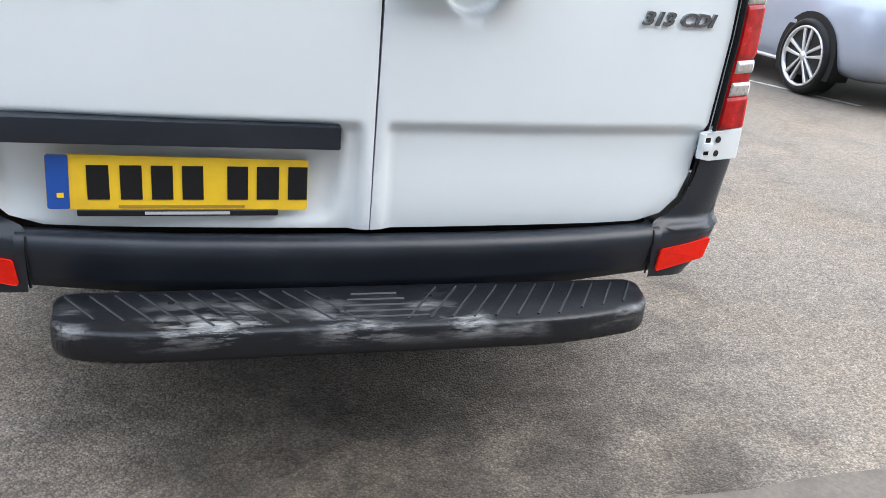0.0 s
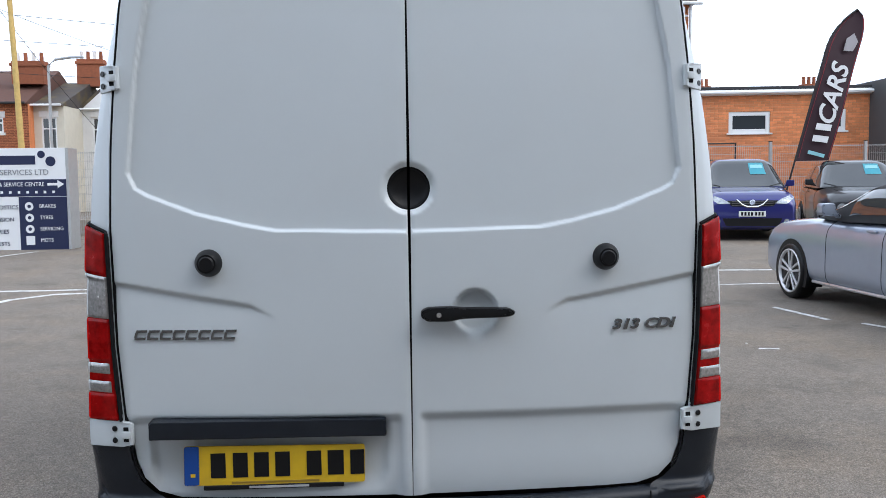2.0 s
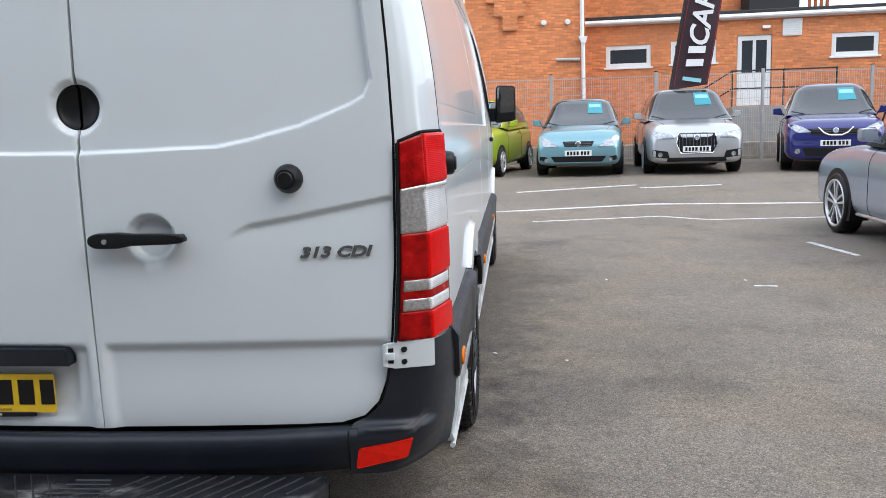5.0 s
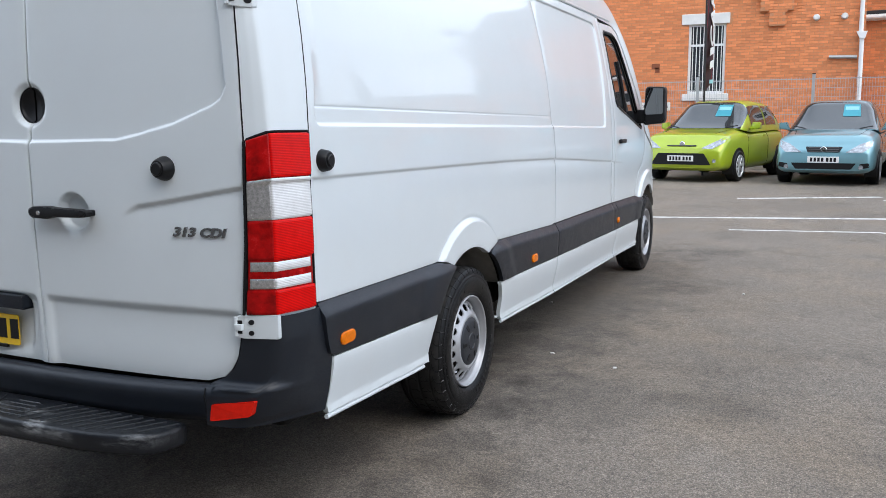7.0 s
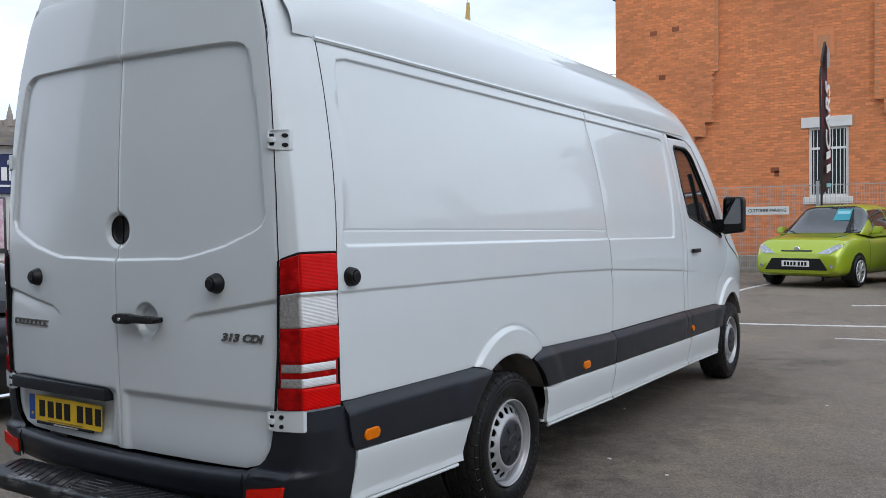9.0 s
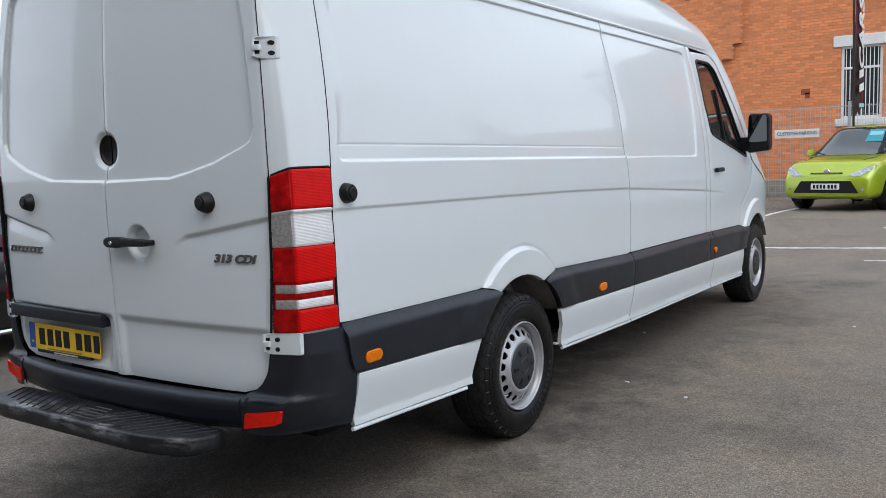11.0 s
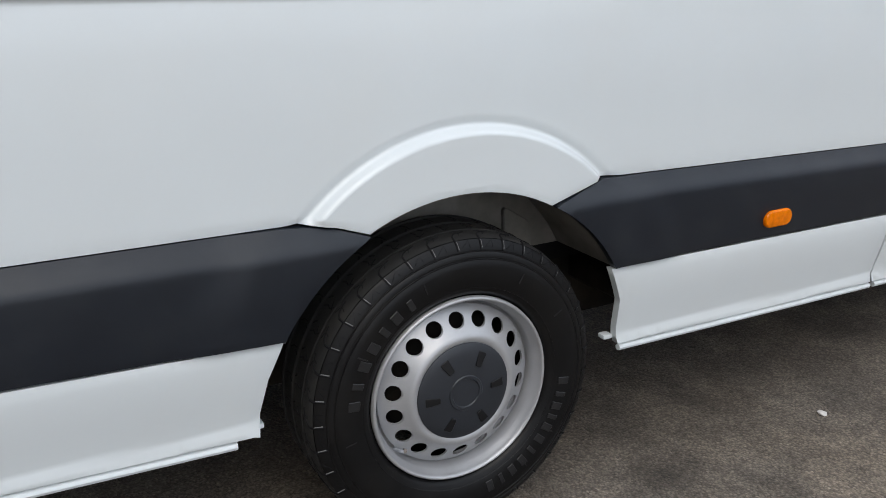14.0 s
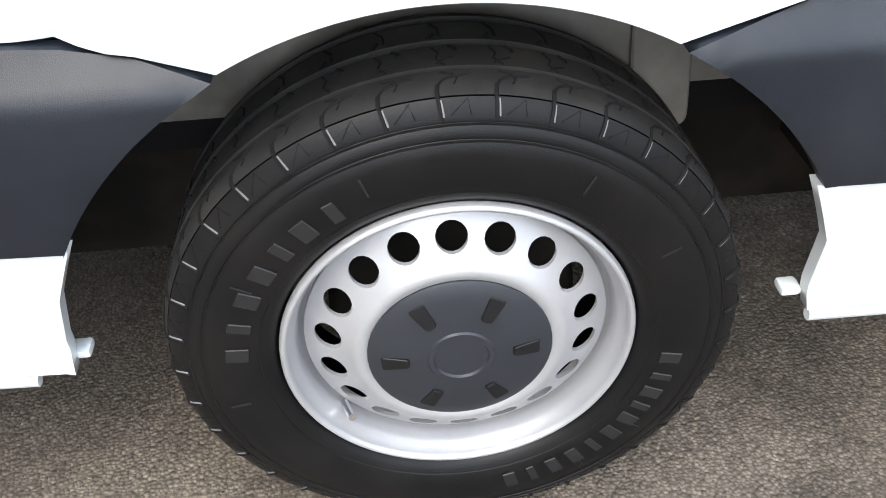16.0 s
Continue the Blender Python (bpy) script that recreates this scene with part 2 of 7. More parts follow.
def rounded(points, r=0.03, n=6):
    """A closed outline with its corners rounded; points are (u, v) or (u, v, radius)."""
    out = []
    k = len(points)
    for i in range(k):
        p = Vector(points[i][:2])
        a, b = Vector(points[i - 1][:2]), Vector(points[(i + 1) % k][:2])
        rad = points[i][2] if len(points[i]) > 2 else r
        da, db = (a - p), (b - p)
        cut = min(rad, da.length * 0.45, db.length * 0.45)
        if cut < 1e-4:
            out.append(tuple(p))
            continue
        s, e = p + da.normalized() * cut, p + db.normalized() * cut
        for j in range(n + 1):
            t = j / n
            q = (1 - t) ** 2 * s + 2 * t * (1 - t) * p + t * t * e
            out.append((q.x, q.y))
    return out


def dense(poly, step=0.03):
    out = []
    k = len(poly)
    for i in range(k):
        a, b = np.array(poly[i]), np.array(poly[(i + 1) % k])
        n = max(1, int(math.ceil(np.linalg.norm(b - a) / step)))
        for j in range(n):
            out.append(tuple(a + (b - a) * j / n))
    return out


def sdist(U, V, poly):
    """Signed distance of points to a closed outline, positive inside."""
    P = np.array(poly)
    Q = np.roll(P, -1, axis=0)
    best = np.full(U.shape, 1e9)
    inside = np.zeros(U.shape, bool)
    for (ax, ay), (bx, by) in zip(P, Q):
        dx, dy = bx - ax, by - ay
        t = np.clip(((U - ax) * dx + (V - ay) * dy) / max(dx * dx + dy * dy, 1e-12), 0, 1)
        best = np.minimum(best, np.hypot(U - ax - t * dx, V - ay - t * dy))
        if ay != by:
            inside ^= ((ay > V) != (by > V)) & (U < dx * (V - ay) / dy + ax)
    return np.where(inside, best, -best)


def ease(t):
    t = np.clip(t, 0, 1)
    return t * t * (3 - 2 * t)


from mathutils.geometry import delaunay_2d_cdt


def panel(name, outline, us, vs, surf, inward, mat, parent, fold=0.02, holes=(), label="", lip=0.0025, extra=()):
    """A sheet-metal panel: an outline in (u, v), filled with a net of points, laid on surf(U, V) -> X, Y, Z, its rim folded inward."""
    outline = dense(outline, 0.025)
    loops = [outline] + [dense(h, 0.02) for h in holes]
    U, V = np.meshgrid(np.array(us), np.array(vs))
    U, V = U.ravel(), V.ravel()
    if len(extra):
        far = np.ones(U.shape, bool)
        for cu, cv, r0, r1 in {e[2:] for e in extra}:
            rr = np.hypot(U - cu, V - cv)
            far &= (rr < r0) | (rr > r1)
        U, V = np.r_[U[far], [e[0] for e in extra]], np.r_[V[far], [e[1] for e in extra]]
    d = sdist(U, V, outline)
    keep = d > 0.006
    for h in loops[1:]:
        keep &= sdist(U, V, h) < -0.006
    pts = [Vector(p) for loop in loops for p in loop]
    rim = len(pts)
    edges, k = [], 0
    for loop in loops:
        edges += [(k + i, k + (i + 1) % len(loop)) for i in range(len(loop))]
        k += len(loop)
    pts += [Vector((u, v)) for u, v in zip(U[keep], V[keep])]
    rv, re, rf, ov, oe, of = delaunay_2d_cdt(pts, edges, [], 2 if holes else 1, 1e-6)
    A = np.array([(p.x, p.y) for p in rv])
    if holes:
        C = np.array([A[list(f)].mean(axis=0) for f in rf])
        good = sdist(C[:, 0], C[:, 1], outline) > 0
        for h in loops[1:]:
            good &= sdist(C[:, 0], C[:, 1], h) < 0
        rf = [f for f, g in zip(rf, good) if g]
    X, Y, Z = surf(A[:, 0], A[:, 1])
    P = np.stack([X, Y, Z], axis=1).astype(float)
    inw = np.array(inward, float)
    is_rim = np.array([any(o < rim for o in ov[i]) for i in range(len(rv))])
    P[is_rim] += inw * lip
    n = np.cross(P[rf[0][1]] - P[rf[0][0]], P[rf[0][2]] - P[rf[0][0]])
    flip = np.dot(n, inw) > 0
    faces = [tuple(reversed(f)) if flip else tuple(f) for f in rf]
    count = {}
    for f in faces:
        for i in range(len(f)):
            a, b = f[i], f[(i + 1) % len(f)]
            count[(a, b)] = count.get((a, b), 0) + 1
    verts = [tuple(p) for p in P]
    top, low = {}, {}
    for (a, b) in [e for e in count if (e[1], e[0]) not in count]:
        for q in (a, b):
            if q not in top:
                top[q] = len(verts)
                verts.append(tuple(P[q]))
                low[q] = len(verts)
                verts.append(tuple(P[q] + inw * fold))
        faces.append((top[b], top[a], low[a], low[b]))
    return link(name, verts, faces, mat, parent, True, label)


# ---- ground: one sheet, level round the van, rising a little towards the car row, level beyond ----
def ground_z(y):
    return 0.19 * ease((np.asarray(y, float) - 8.0) / 7.0)


def asphalt_material():
    m = material("asphalt", (0.115, 0.108, 0.098), 0.85)
    n, l = m.node_tree.nodes, m.node_tree.links
    b = n["Principled BSDF"]
    co = n.new("ShaderNodeTexCoord")

    def noise_node(s, detail=6, rough=0.6):
        t = n.new("ShaderNodeTexNoise")
        t.inputs["Scale"].default_value, t.inputs["Detail"].default_value, t.inputs["Roughness"].default_value = s, detail, rough
        l.new(co.outputs["Object"], t.inputs["Vector"])
        return t.outputs["Fac"]

    def ramp_node(fac, lo, hi, a, bb):
        r = n.new("ShaderNodeMapRange")
        r.inputs["From Min"].default_value, r.inputs["From Max"].default_value = lo, hi
        r.inputs["To Min"].default_value, r.inputs["To Max"].default_value = a, bb
        l.new(fac, r.inputs["Value"])
        return r.outputs["Result"]

    def mult(a, c):
        x = n.new("ShaderNodeMath")
        x.operation = "MULTIPLY"
        l.new(a, x.inputs[0])
        l.new(c, x.inputs[1])
        return x.outputs[0]

    vor = n.new("ShaderNodeTexVoronoi")
    vor.inputs["Scale"].default_value = 160
    l.new(co.outputs["Object"], vor.inputs["Vector"])
    sep = n.new("ShaderNodeSeparateColor")
    l.new(vor.outputs["Color"], sep.inputs["Color"])
    grain = ramp_node(sep.outputs[0], 0, 1, 0.62, 1.38)
    stones = ramp_node(sep.outputs[1], 0.90, 0.97, 1.0, 1.30)
    gap = ramp_node(vor.outputs["Distance"], 0.2, 0.75, 1.08, 0.64)
    patch = mult(ramp_node(noise_node(0.55, 5), 0.35, 0.65, 0.88, 1.10), ramp_node(noise_node(9, 9, 0.8), 0.35, 0.65, 0.90, 1.09))
    spots = ramp_node(noise_node(1.7, 5, 0.6), 0.53, 0.72, 1.0, 0.72)
    fine = mult(ramp_node(noise_node(42, 9, 0.85), 0.34, 0.66, 0.82, 1.16), ramp_node(noise_node(17, 7, 0.75), 0.36, 0.60, 0.88, 1.08))
    # old oil stains, plus the van's shade painted dark under, behind and beside it
    stain_shade = None
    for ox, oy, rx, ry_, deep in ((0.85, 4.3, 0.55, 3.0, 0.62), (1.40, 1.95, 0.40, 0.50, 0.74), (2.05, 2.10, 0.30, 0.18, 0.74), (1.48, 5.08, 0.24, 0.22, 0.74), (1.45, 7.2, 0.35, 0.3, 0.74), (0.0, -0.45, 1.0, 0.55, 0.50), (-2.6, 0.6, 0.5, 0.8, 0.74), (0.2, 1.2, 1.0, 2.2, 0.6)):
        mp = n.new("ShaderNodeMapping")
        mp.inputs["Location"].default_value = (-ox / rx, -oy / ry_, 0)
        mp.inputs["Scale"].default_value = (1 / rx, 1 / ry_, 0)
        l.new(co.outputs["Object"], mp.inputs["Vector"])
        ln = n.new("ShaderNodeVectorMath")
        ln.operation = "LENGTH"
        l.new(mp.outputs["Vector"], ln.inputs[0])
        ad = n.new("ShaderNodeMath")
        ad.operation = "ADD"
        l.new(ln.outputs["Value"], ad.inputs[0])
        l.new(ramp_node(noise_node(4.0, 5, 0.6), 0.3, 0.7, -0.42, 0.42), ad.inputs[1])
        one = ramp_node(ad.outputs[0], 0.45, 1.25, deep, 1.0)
        stain_shade = one if stain_shade is None else mult(stain_shade, one)
    val = mult(mult(mult(mult(grain, gap), mult(patch, fine)), mult(spots, stones)), stain_shade)
    x = n.new("ShaderNodeVectorMath")
    x.operation = "SCALE"
    warm = n.new("ShaderNodeMix")
    warm.data_type = "RGBA"
    warm.inputs["A"].default_value, warm.inputs["B"].default_value = (0.226, 0.192, 0.157, 1), (0.244, 0.198, 0.151, 1)
    l.new(ramp_node(noise_node(0.9, 4), 0.45, 0.65, 0, 1), warm.inputs["Factor"])
    l.new(warm.outputs["Result"], x.inputs[0])
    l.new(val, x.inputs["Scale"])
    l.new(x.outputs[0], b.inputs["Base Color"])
    bp = n.new("ShaderNodeBump")
    bp.inputs["Strength"].default_value, bp.inputs["Distance"].default_value = 0.65, 0.006
    h = n.new("ShaderNodeMath")
    h.operation = "SUBTRACT"
    h.inputs[0].default_value = 1.0
    l.new(vor.outputs["Distance"], h.inputs[1])
    l.new(h.outputs[0], bp.inputs["Height"])
    l.new(bp.outputs["Normal"], b.inputs["Normal"])
    return m


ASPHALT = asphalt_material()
PAINT = material("worn_line_paint", (0.62, 0.61, 0.58), 0.7, vary=0.25, scale=18, stain=(0.16, 0.15, 0.14), stain_scale=11, stain_amount=0.8)
xs = [-1500, -400, -120, -60] + list(range(-30, 31, 2)) + [60, 120, 400, 1500]
ys = [-1500, -400, -120, -40] + [i * 0.5 for i in range(-40, 60)] + [40, 60, 120, 400, 1500]
gv = [(x, y, float(ground_z(y))) for y in ys for x in xs]
nx = len(xs)
gf = [(j * nx + i, j * nx + i + 1, (j + 1) * nx + i + 1, (j + 1) * nx + i) for j in range(len(ys) - 1) for i in range(nx - 1)]
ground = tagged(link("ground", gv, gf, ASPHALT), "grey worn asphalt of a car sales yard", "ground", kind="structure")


# a smoother, browner trench repair behind the van
pv, pf = [], []
for i in range(45):
    x = -2.4 + 3.7 * i / 44
    for y in (-1.15 + 0.062 * x + 0.025 * noise.noise(Vector((x * 4, 3, 0))), -0.375 + 0.062 * x + 0.020 * noise.noise(Vector((x * 5, 0, 0)))):
        pv.append((x, y, float(ground_z(y)) + 0.003))
for i in range(44):
    pf.append((2 * i, 2 * i + 2, 2 * i + 3, 2 * i + 1))
tagged(link("asphalt_patch", pv, pf, material("smooth_patch", (0.135, 0.114, 0.093), 0.85, vary=0.3, scale=60, bump=0.6, bump_scale=180, stain=(0.085, 0.072, 0.06), stain_scale=9, stain_amount=0.6)), "smooth brownish repair strip in the asphalt", "pavement", kind="structure")


def stripe(points, width, name="road_marking", label="worn white painted line on the asphalt"):
    """A painted band along points, laid 4 mm over the ground."""
    bm = bmesh.new()
    path = []
    for (ax, ay), (bx, by) in zip(points, points[1:]):
        n = max(1, int(math.hypot(bx - ax, by - ay) / 0.15))
        path += [(ax + (bx - ax) * i / n, ay + (by - ay) * i / n) for i in range(n)]
    path.append(points[-1])
    rows = []
    for i, (x, y) in enumerate(path):
        ax, ay = path[max(i - 1, 0)]
        bx, by = path[min(i + 1, len(path) - 1)]
        s = math.hypot(bx - ax, by - ay)
        ux, uy = -(by - ay) / s, (bx - ax) / s
        w = width * (0.5 + 0.08 * noise.noise(Vector((x * 6, y * 6, 3))))
        rows.append([bm.verts.new((x + ux * w * k, y + uy * w * k, float(ground_z(y + uy * w * k)) + 0.004)) for k in (-1, 1)])
    for a, c in zip(rows, rows[1:]):
        bm.faces.new((a[0], a[1], c[1], c[0]))
    ob = part(name, bm, PAINT, None)
    return tagged(ob, label, "road marking", kind="structure")


# ---- the van ----
van = tagged(new("van"), "long white high-roof panel van with dark grey plastic cladding, parked", "van")
HUB_Y, FRONT_Y, HUB_Z, WHEEL_R = 1.554, 5.885, 0.349, 0.352
SIDE_Z = [0.20, 0.34, 0.40, 0.57, 0.80, 1.00, 1.20, 1.36, 1.50, 1.65, 1.80, 1.96, 2.10, 2.16, 2.25, 2.35, 2.5]
SIDE_X = [0.88, 0.945, 0.958, 0.962, 0.962, 0.966, 0.965, 0.957, 0.945, 0.925, 0.897, 0.862, 0.825, 0.806, 0.775, 0.730, 0.65]
UPPER = [(0.285, 1.385), (0.305, 1.365), (4.20, 1.325), (4.245, 1.335), (4.262, 1.375), (4.34, 2.04), (4.32, 2.085), (4.27, 2.097), (0.47, 2.113), (0.41, 2.10), (0.385, 2.05)]


ARCH_Z = 0.453


def arch_net(cy):
    """Rings of points along the edge of a wheel arch's swelling."""
    key = (cy, ARCH_Z, 0.455, 0.512)
    return [(cy + r * math.cos(radians(a)), ARCH_Z + r * math.sin(radians(a)), *key) for r in np.arange(0.458, 0.511, 0.004) for a in np.arange(25, 156, 1.0)]


def smooth_interp(z, zs, xs_):
    h = 0.03
    return (np.interp(z - h, zs, xs_) + 2 * np.interp(z, zs, xs_) + np.interp(z + h, zs, xs_)) / 4


def swage_z(y):
    return np.interp(y, [0.2, 1.3, 2.1, 2.9, 3.6, 4.4, 5.0, 6.2], [1.203, 1.190, 1.178, 1.157, 1.12, 1.075, 1.03, 0.95])


def side_x(y, z):
    """Half width of the body at (y, z): tumblehome, pressed upper panel, swage line, taper at the nose."""
    y, z = np.asarray(y, float), np.asarray(z, float)
    x = smooth_interp(z, SIDE_Z, SIDE_X)
    x = x - 0.010 * ease((0.7 - y) / 0.6) * ease((z - 0.7) / 0.3)
    d = sdist(y, z, UPPER)
    x = x - 0.012 * ease(d / 0.010)
    s = swage_z(y) - z
    x = x - 0.0085 * ease(s / 0.010) * np.exp(-np.maximum(s, 0) / 0.09) * ease((4.95 - y) / 0.5)
    for cy in (HUB_Y + 0.012, FRONT_Y + 0.008):
        r = np.hypot(y - cy, z - ARCH_Z)
        x = x - 0.0065 * ease((0.502 - r) / 0.030) + 0.027 * ease((0.482 - r) / 0.020)
    # fine groove along the blanked window panel
    g = np.abs(z - (1.432 - 0.010 * y))
    x = x - 0.0016 * ease((0.006 - g) / 0.004) * (y > 0.285) * (y < 2.84)
    nose = np.maximum(y - 5.75, 0)
    return x - 0.13 * nose ** 2.2


def on_side(sgn, proud=0.0):
    def surf(u, v):
        return sgn * (side_x(u, v) + proud), u, v
    return surf


def span(a, b, step):
    return list(np.arange(a, b, step))


ROWS_Z = sorted(set(round(v, 4) for v in span(0.78, 2.16, 0.03) + span(0.76, 0.96, 0.012) + span(1.03, 1.225, 0.005) + span(1.318, 1.385, 0.004) + span(1.398, 1.438, 0.0025) + span(2.06, 2.135, 0.004)))
COLS_Y = sorted(set(round(v, 4) for v in span(0.2, 4.6, 0.06) + span(1.0, 2.15, 0.025) + span(0.26, 0.31, 0.005) + span(0.37, 0.49, 0.007) + span(4.27, 4.36, 0.007) + span(4.16, 4.27, 0.006)))


def arc(cy, cz, r, a0, a1, n=24):
    return [(cy + r * math.cos(radians(a0 + (a1 - a0) * i / n)), cz + r * math.sin(radians(a0 + (a1 - a0) * i / n))) for i in range(n + 1)]


OPEN_R = 0.452
FLARE_R = 0.585


def seam_y(z):
    return float(np.interp(z, [0.3, 0.7, 1.05, 1.4, 2.0, 2.2], [2.925, 2.955, 2.955, 2.91, 2.87, 2.86]))


def pillar_y(z):
    return float(np.interp(z, [0.3, 0.7, 1.05, 1.5, 2.15], [4.47, 4.48, 4.46, 4.44, 4.43]))


def door_y(z):
    return float(np.interp(z, [0.3, 0.6, 1.05, 1.5, 2.12], [4.585, 4.585, 4.56, 4.535, 4.515]))


def column(f, z0, z1, off=0.0, n=14):
    return [(f(z0 + (z1 - z0) * i / n) + off, z0 + (z1 - z0) * i / n) for i in range(n + 1)]


def flare_x(cy, proud):
    """The swelling of a wheel arch."""
    def surf_off(u, v):
        r = np.hypot(u - cy, (v - HUB_Z) * 0.98)
        return proud * ease((FLARE_R + 0.008 - r) / 0.045) - 0.010 * ease((0.50 - r) / 0.05)
    return surf_off


GAP = 0.0035
CLAD_TOP = lambda y: float(np.interp(y, [0.2, 1.2, 1.95, 2.9, 4.6, 5.6], [0.79, 0.779, 0.779, 0.752, 0.742, 0.722]))
CLAD_LOW = lambda y: float(np.interp(y, [0.2, 1.2, 1.95, 2.9, 4.6, 5.6], [0.606, 0.566, 0.572, 0.556, 0.532, 0.525]))
SILL_LOW = lambda y: float(np.interp(y, [0.2, 1.2, 1.95, 2.9, 4.6, 5.6], [0.405, 0.365, 0.362, 0.342, 0.325, 0.305]))


def line_y(f, y0, y1, off=0.0, n=14):
    return [(y0 + (y1 - y0) * i / n, f(y0 + (y1 - y0) * i / n) + off) for i in range(n + 1)]


def clad_surf(sgn, cy):
    off = flare_x(cy, 0.026)

    def surf(u, v):
        top = np.interp(u, [0.2, 1.2, 1.95, 2.9, 4.6, 5.6], [0.79, 0.779, 0.779, 0.752, 0.742, 0.722])
        base = 0.964 + 0.026 * ease((top - v) / 0.05) - 0.004 * ease((0.66 - v) / 0.08)
        base = base - 0.13 * np.maximum(u - 5.75, 0) ** 2.2
        edge = ease((0.66 - np.abs(np.hypot(u - cy, v - HUB_Z))) / 0.10)
        return sgn * (base + 0.010 * edge), u, v
    return surf


def sill_surf(sgn):
    def surf(u, v):
        low = np.interp(u, [0.2, 1.2, 1.95, 2.9, 4.6, 5.6], [0.405, 0.365, 0.362, 0.342, 0.325, 0.305])
        t = v - low
        return sgn * (0.984 - 0.030 * ease((0.20 - t) / 0.24) + 0.010 * ease((0.022 - t) / 0.012)), u, v
    return surf


def van_side(sgn):
    inn = (-sgn, 0, 0)
    # rear quarter panel, with the arch of the wheel flare cut out of its foot
    outline = [(0.238, 0.795)] + [(y, CLAD_TOP(y) + 0.002) for y in np.linspace(0.3, 1.17, 8)] + [(HUB_Y - 0.35, 0.783), (HUB_Y - 0.28, 0.769)] + arc(HUB_Y - 0.005, 0.345, OPEN_R, 117.5, 61.5, 30) + [(HUB_Y + 0.29, 0.767), (HUB_Y + 0.352, 0.786)] \
        + [(y, CLAD_TOP(y) + 0.002) for y in np.linspace(1.97, 2.9, 9)] + column(seam_y, 0.762, 2.160, -GAP) + [(0.238 + 0.085 * (z - 1.3), z) for z in (2.165, 1.9, 1.6, 1.3)]
    panel("quarter_panel", outline, COLS_Y, ROWS_Z, on_side(sgn), inn, WHITE, van, fold=0.03, extra=arch_net(HUB_Y + 0.012))
    outline = column(seam_y, 0.757, 2.160, GAP) + list(reversed(column(pillar_y, 0.748, 2.160, -GAP)))
    panel("sliding_door", outline, COLS_Y, ROWS_Z, on_side(sgn), inn, WHITE, van, label="white sliding side door, shut")
    outline = column(pillar_y, 0.747, 2.160, GAP) + list(reversed(column(door_y, 0.745, 2.155, -GAP)))
    panel("door_pillar", outline, span(4.2, 4.7, 0.025), ROWS_Z, on_side(sgn), inn, WHITE, van)
    # cab door with its window opening
    win = rounded([(4.585, 2.06), (4.565, 1.75), (4.64, 1.495), (5.19, 1.385), (5.60, 1.30), (5.39, 1.50), (5.17, 1.80), (5.03, 2.01), (4.92, 2.06)], 0.05)
    outline = column(door_y, 0.745, 2.12, GAP) + [(4.98, 2.13), (5.10, 2.08), (5.31, 1.80), (5.54, 1.53), (5.74, 1.27), (5.72, 1.10), (5.62, 1.0), (5.50, 0.94), (5.42, 0.86), (5.37, 0.732)]
    door = panel("cab_door", outline, span(4.4, 5.8, 0.04), ROWS_Z, on_side(sgn), inn, WHITE, van, holes=[win])
    panel("window_pane", rounded([(4.575, 2.07), (4.555, 1.74), (4.63, 1.485), (5.19, 1.375), (5.61, 1.29), (5.40, 1.505), (5.18, 1.81), (5.04, 2.02), (4.93, 2.07)], 0.05),
          span(4.3, 5.7, 0.08), span(1.3, 2.05, 0.06), on_side(sgn, -0.018), inn, GLASS, door, fold=0.002)
    rim = []
    for u, v in dense(win, 0.03):
        rim.append((sgn * (float(side_x(u, v)) - 0.006), u, v))
    part("window_seal", tube(rim, 0.012, 6, cyclic=True), BLACK, door, smooth=True)
    part("window_divider", tube([(sgn * (float(side_x(5.0, z)) - 0.010), 5.0 - (z - 1.4) * 0.16, z) for z in (1.41, 1.6, 1.8, 1.85)], 0.014, 6), BLACK, door, smooth=True)
    hx = float(side_x(4.73, 1.215))
    part("door_handle", box(sgn * (hx + 0.02) - 0.014, sgn * (hx + 0.02) + 0.014, 4.64, 4.82, 1.198, 1.232, 0.012, 3), BLACK, door, "black plastic handle", smooth=True)
    # front wing and its flare
    outline = [(5.38, 0.732), (5.425, 0.855), (5.505, 0.935), (5.625, 0.995), (5.728, 1.10), (5.75, 1.27), (5.90, 1.20), (6.3, 1.08), (6.62, 0.98), (6.66, 0.72), (6.44, 0.60)]
    outline = [(5.376, 0.73)] + outline[1:10] + [(FRONT_Y + 0.30, 0.70)] + arc(FRONT_Y, 0.345, OPEN_R, 50, 127, 26) + [(5.49, 0.705)]
    panel("front_wing", outline, span(5.3, 6.7, 0.05), ROWS_Z, on_side(sgn), inn, WHITE, van, extra=arch_net(FRONT_Y + 0.008))
    # cladding strips
    cs = clad_surf(sgn, HUB_Y)
    rear = line_y(CLAD_TOP, 0.245, HUB_Y - 0.385) + [(HUB_Y - 0.345, 0.777), (HUB_Y - 0.28, 0.765)] + arc(HUB_Y - 0.005, 0.345, OPEN_R, 118, 151, 14) + list(reversed(line_y(CLAD_LOW, 0.315, 1.155))) + [(0.285, 0.612, ), (0.268, 0.65), (0.258, 0.70)]
    panel("side_cladding", rear, span(0.2, 1.5, 0.03), span(0.56, 0.80, 0.01), cs, inn, PLASTIC, van)
    mid = arc(HUB_Y - 0.005, 0.345, OPEN_R, 30, 61, 14) + [(HUB_Y + 0.29, 0.762), (HUB_Y + 0.355, 0.781)] + line_y(CLAD_TOP, HUB_Y + 0.40, 2.95) + list(reversed(line_y(CLAD_LOW, 1.955, 2.95)))
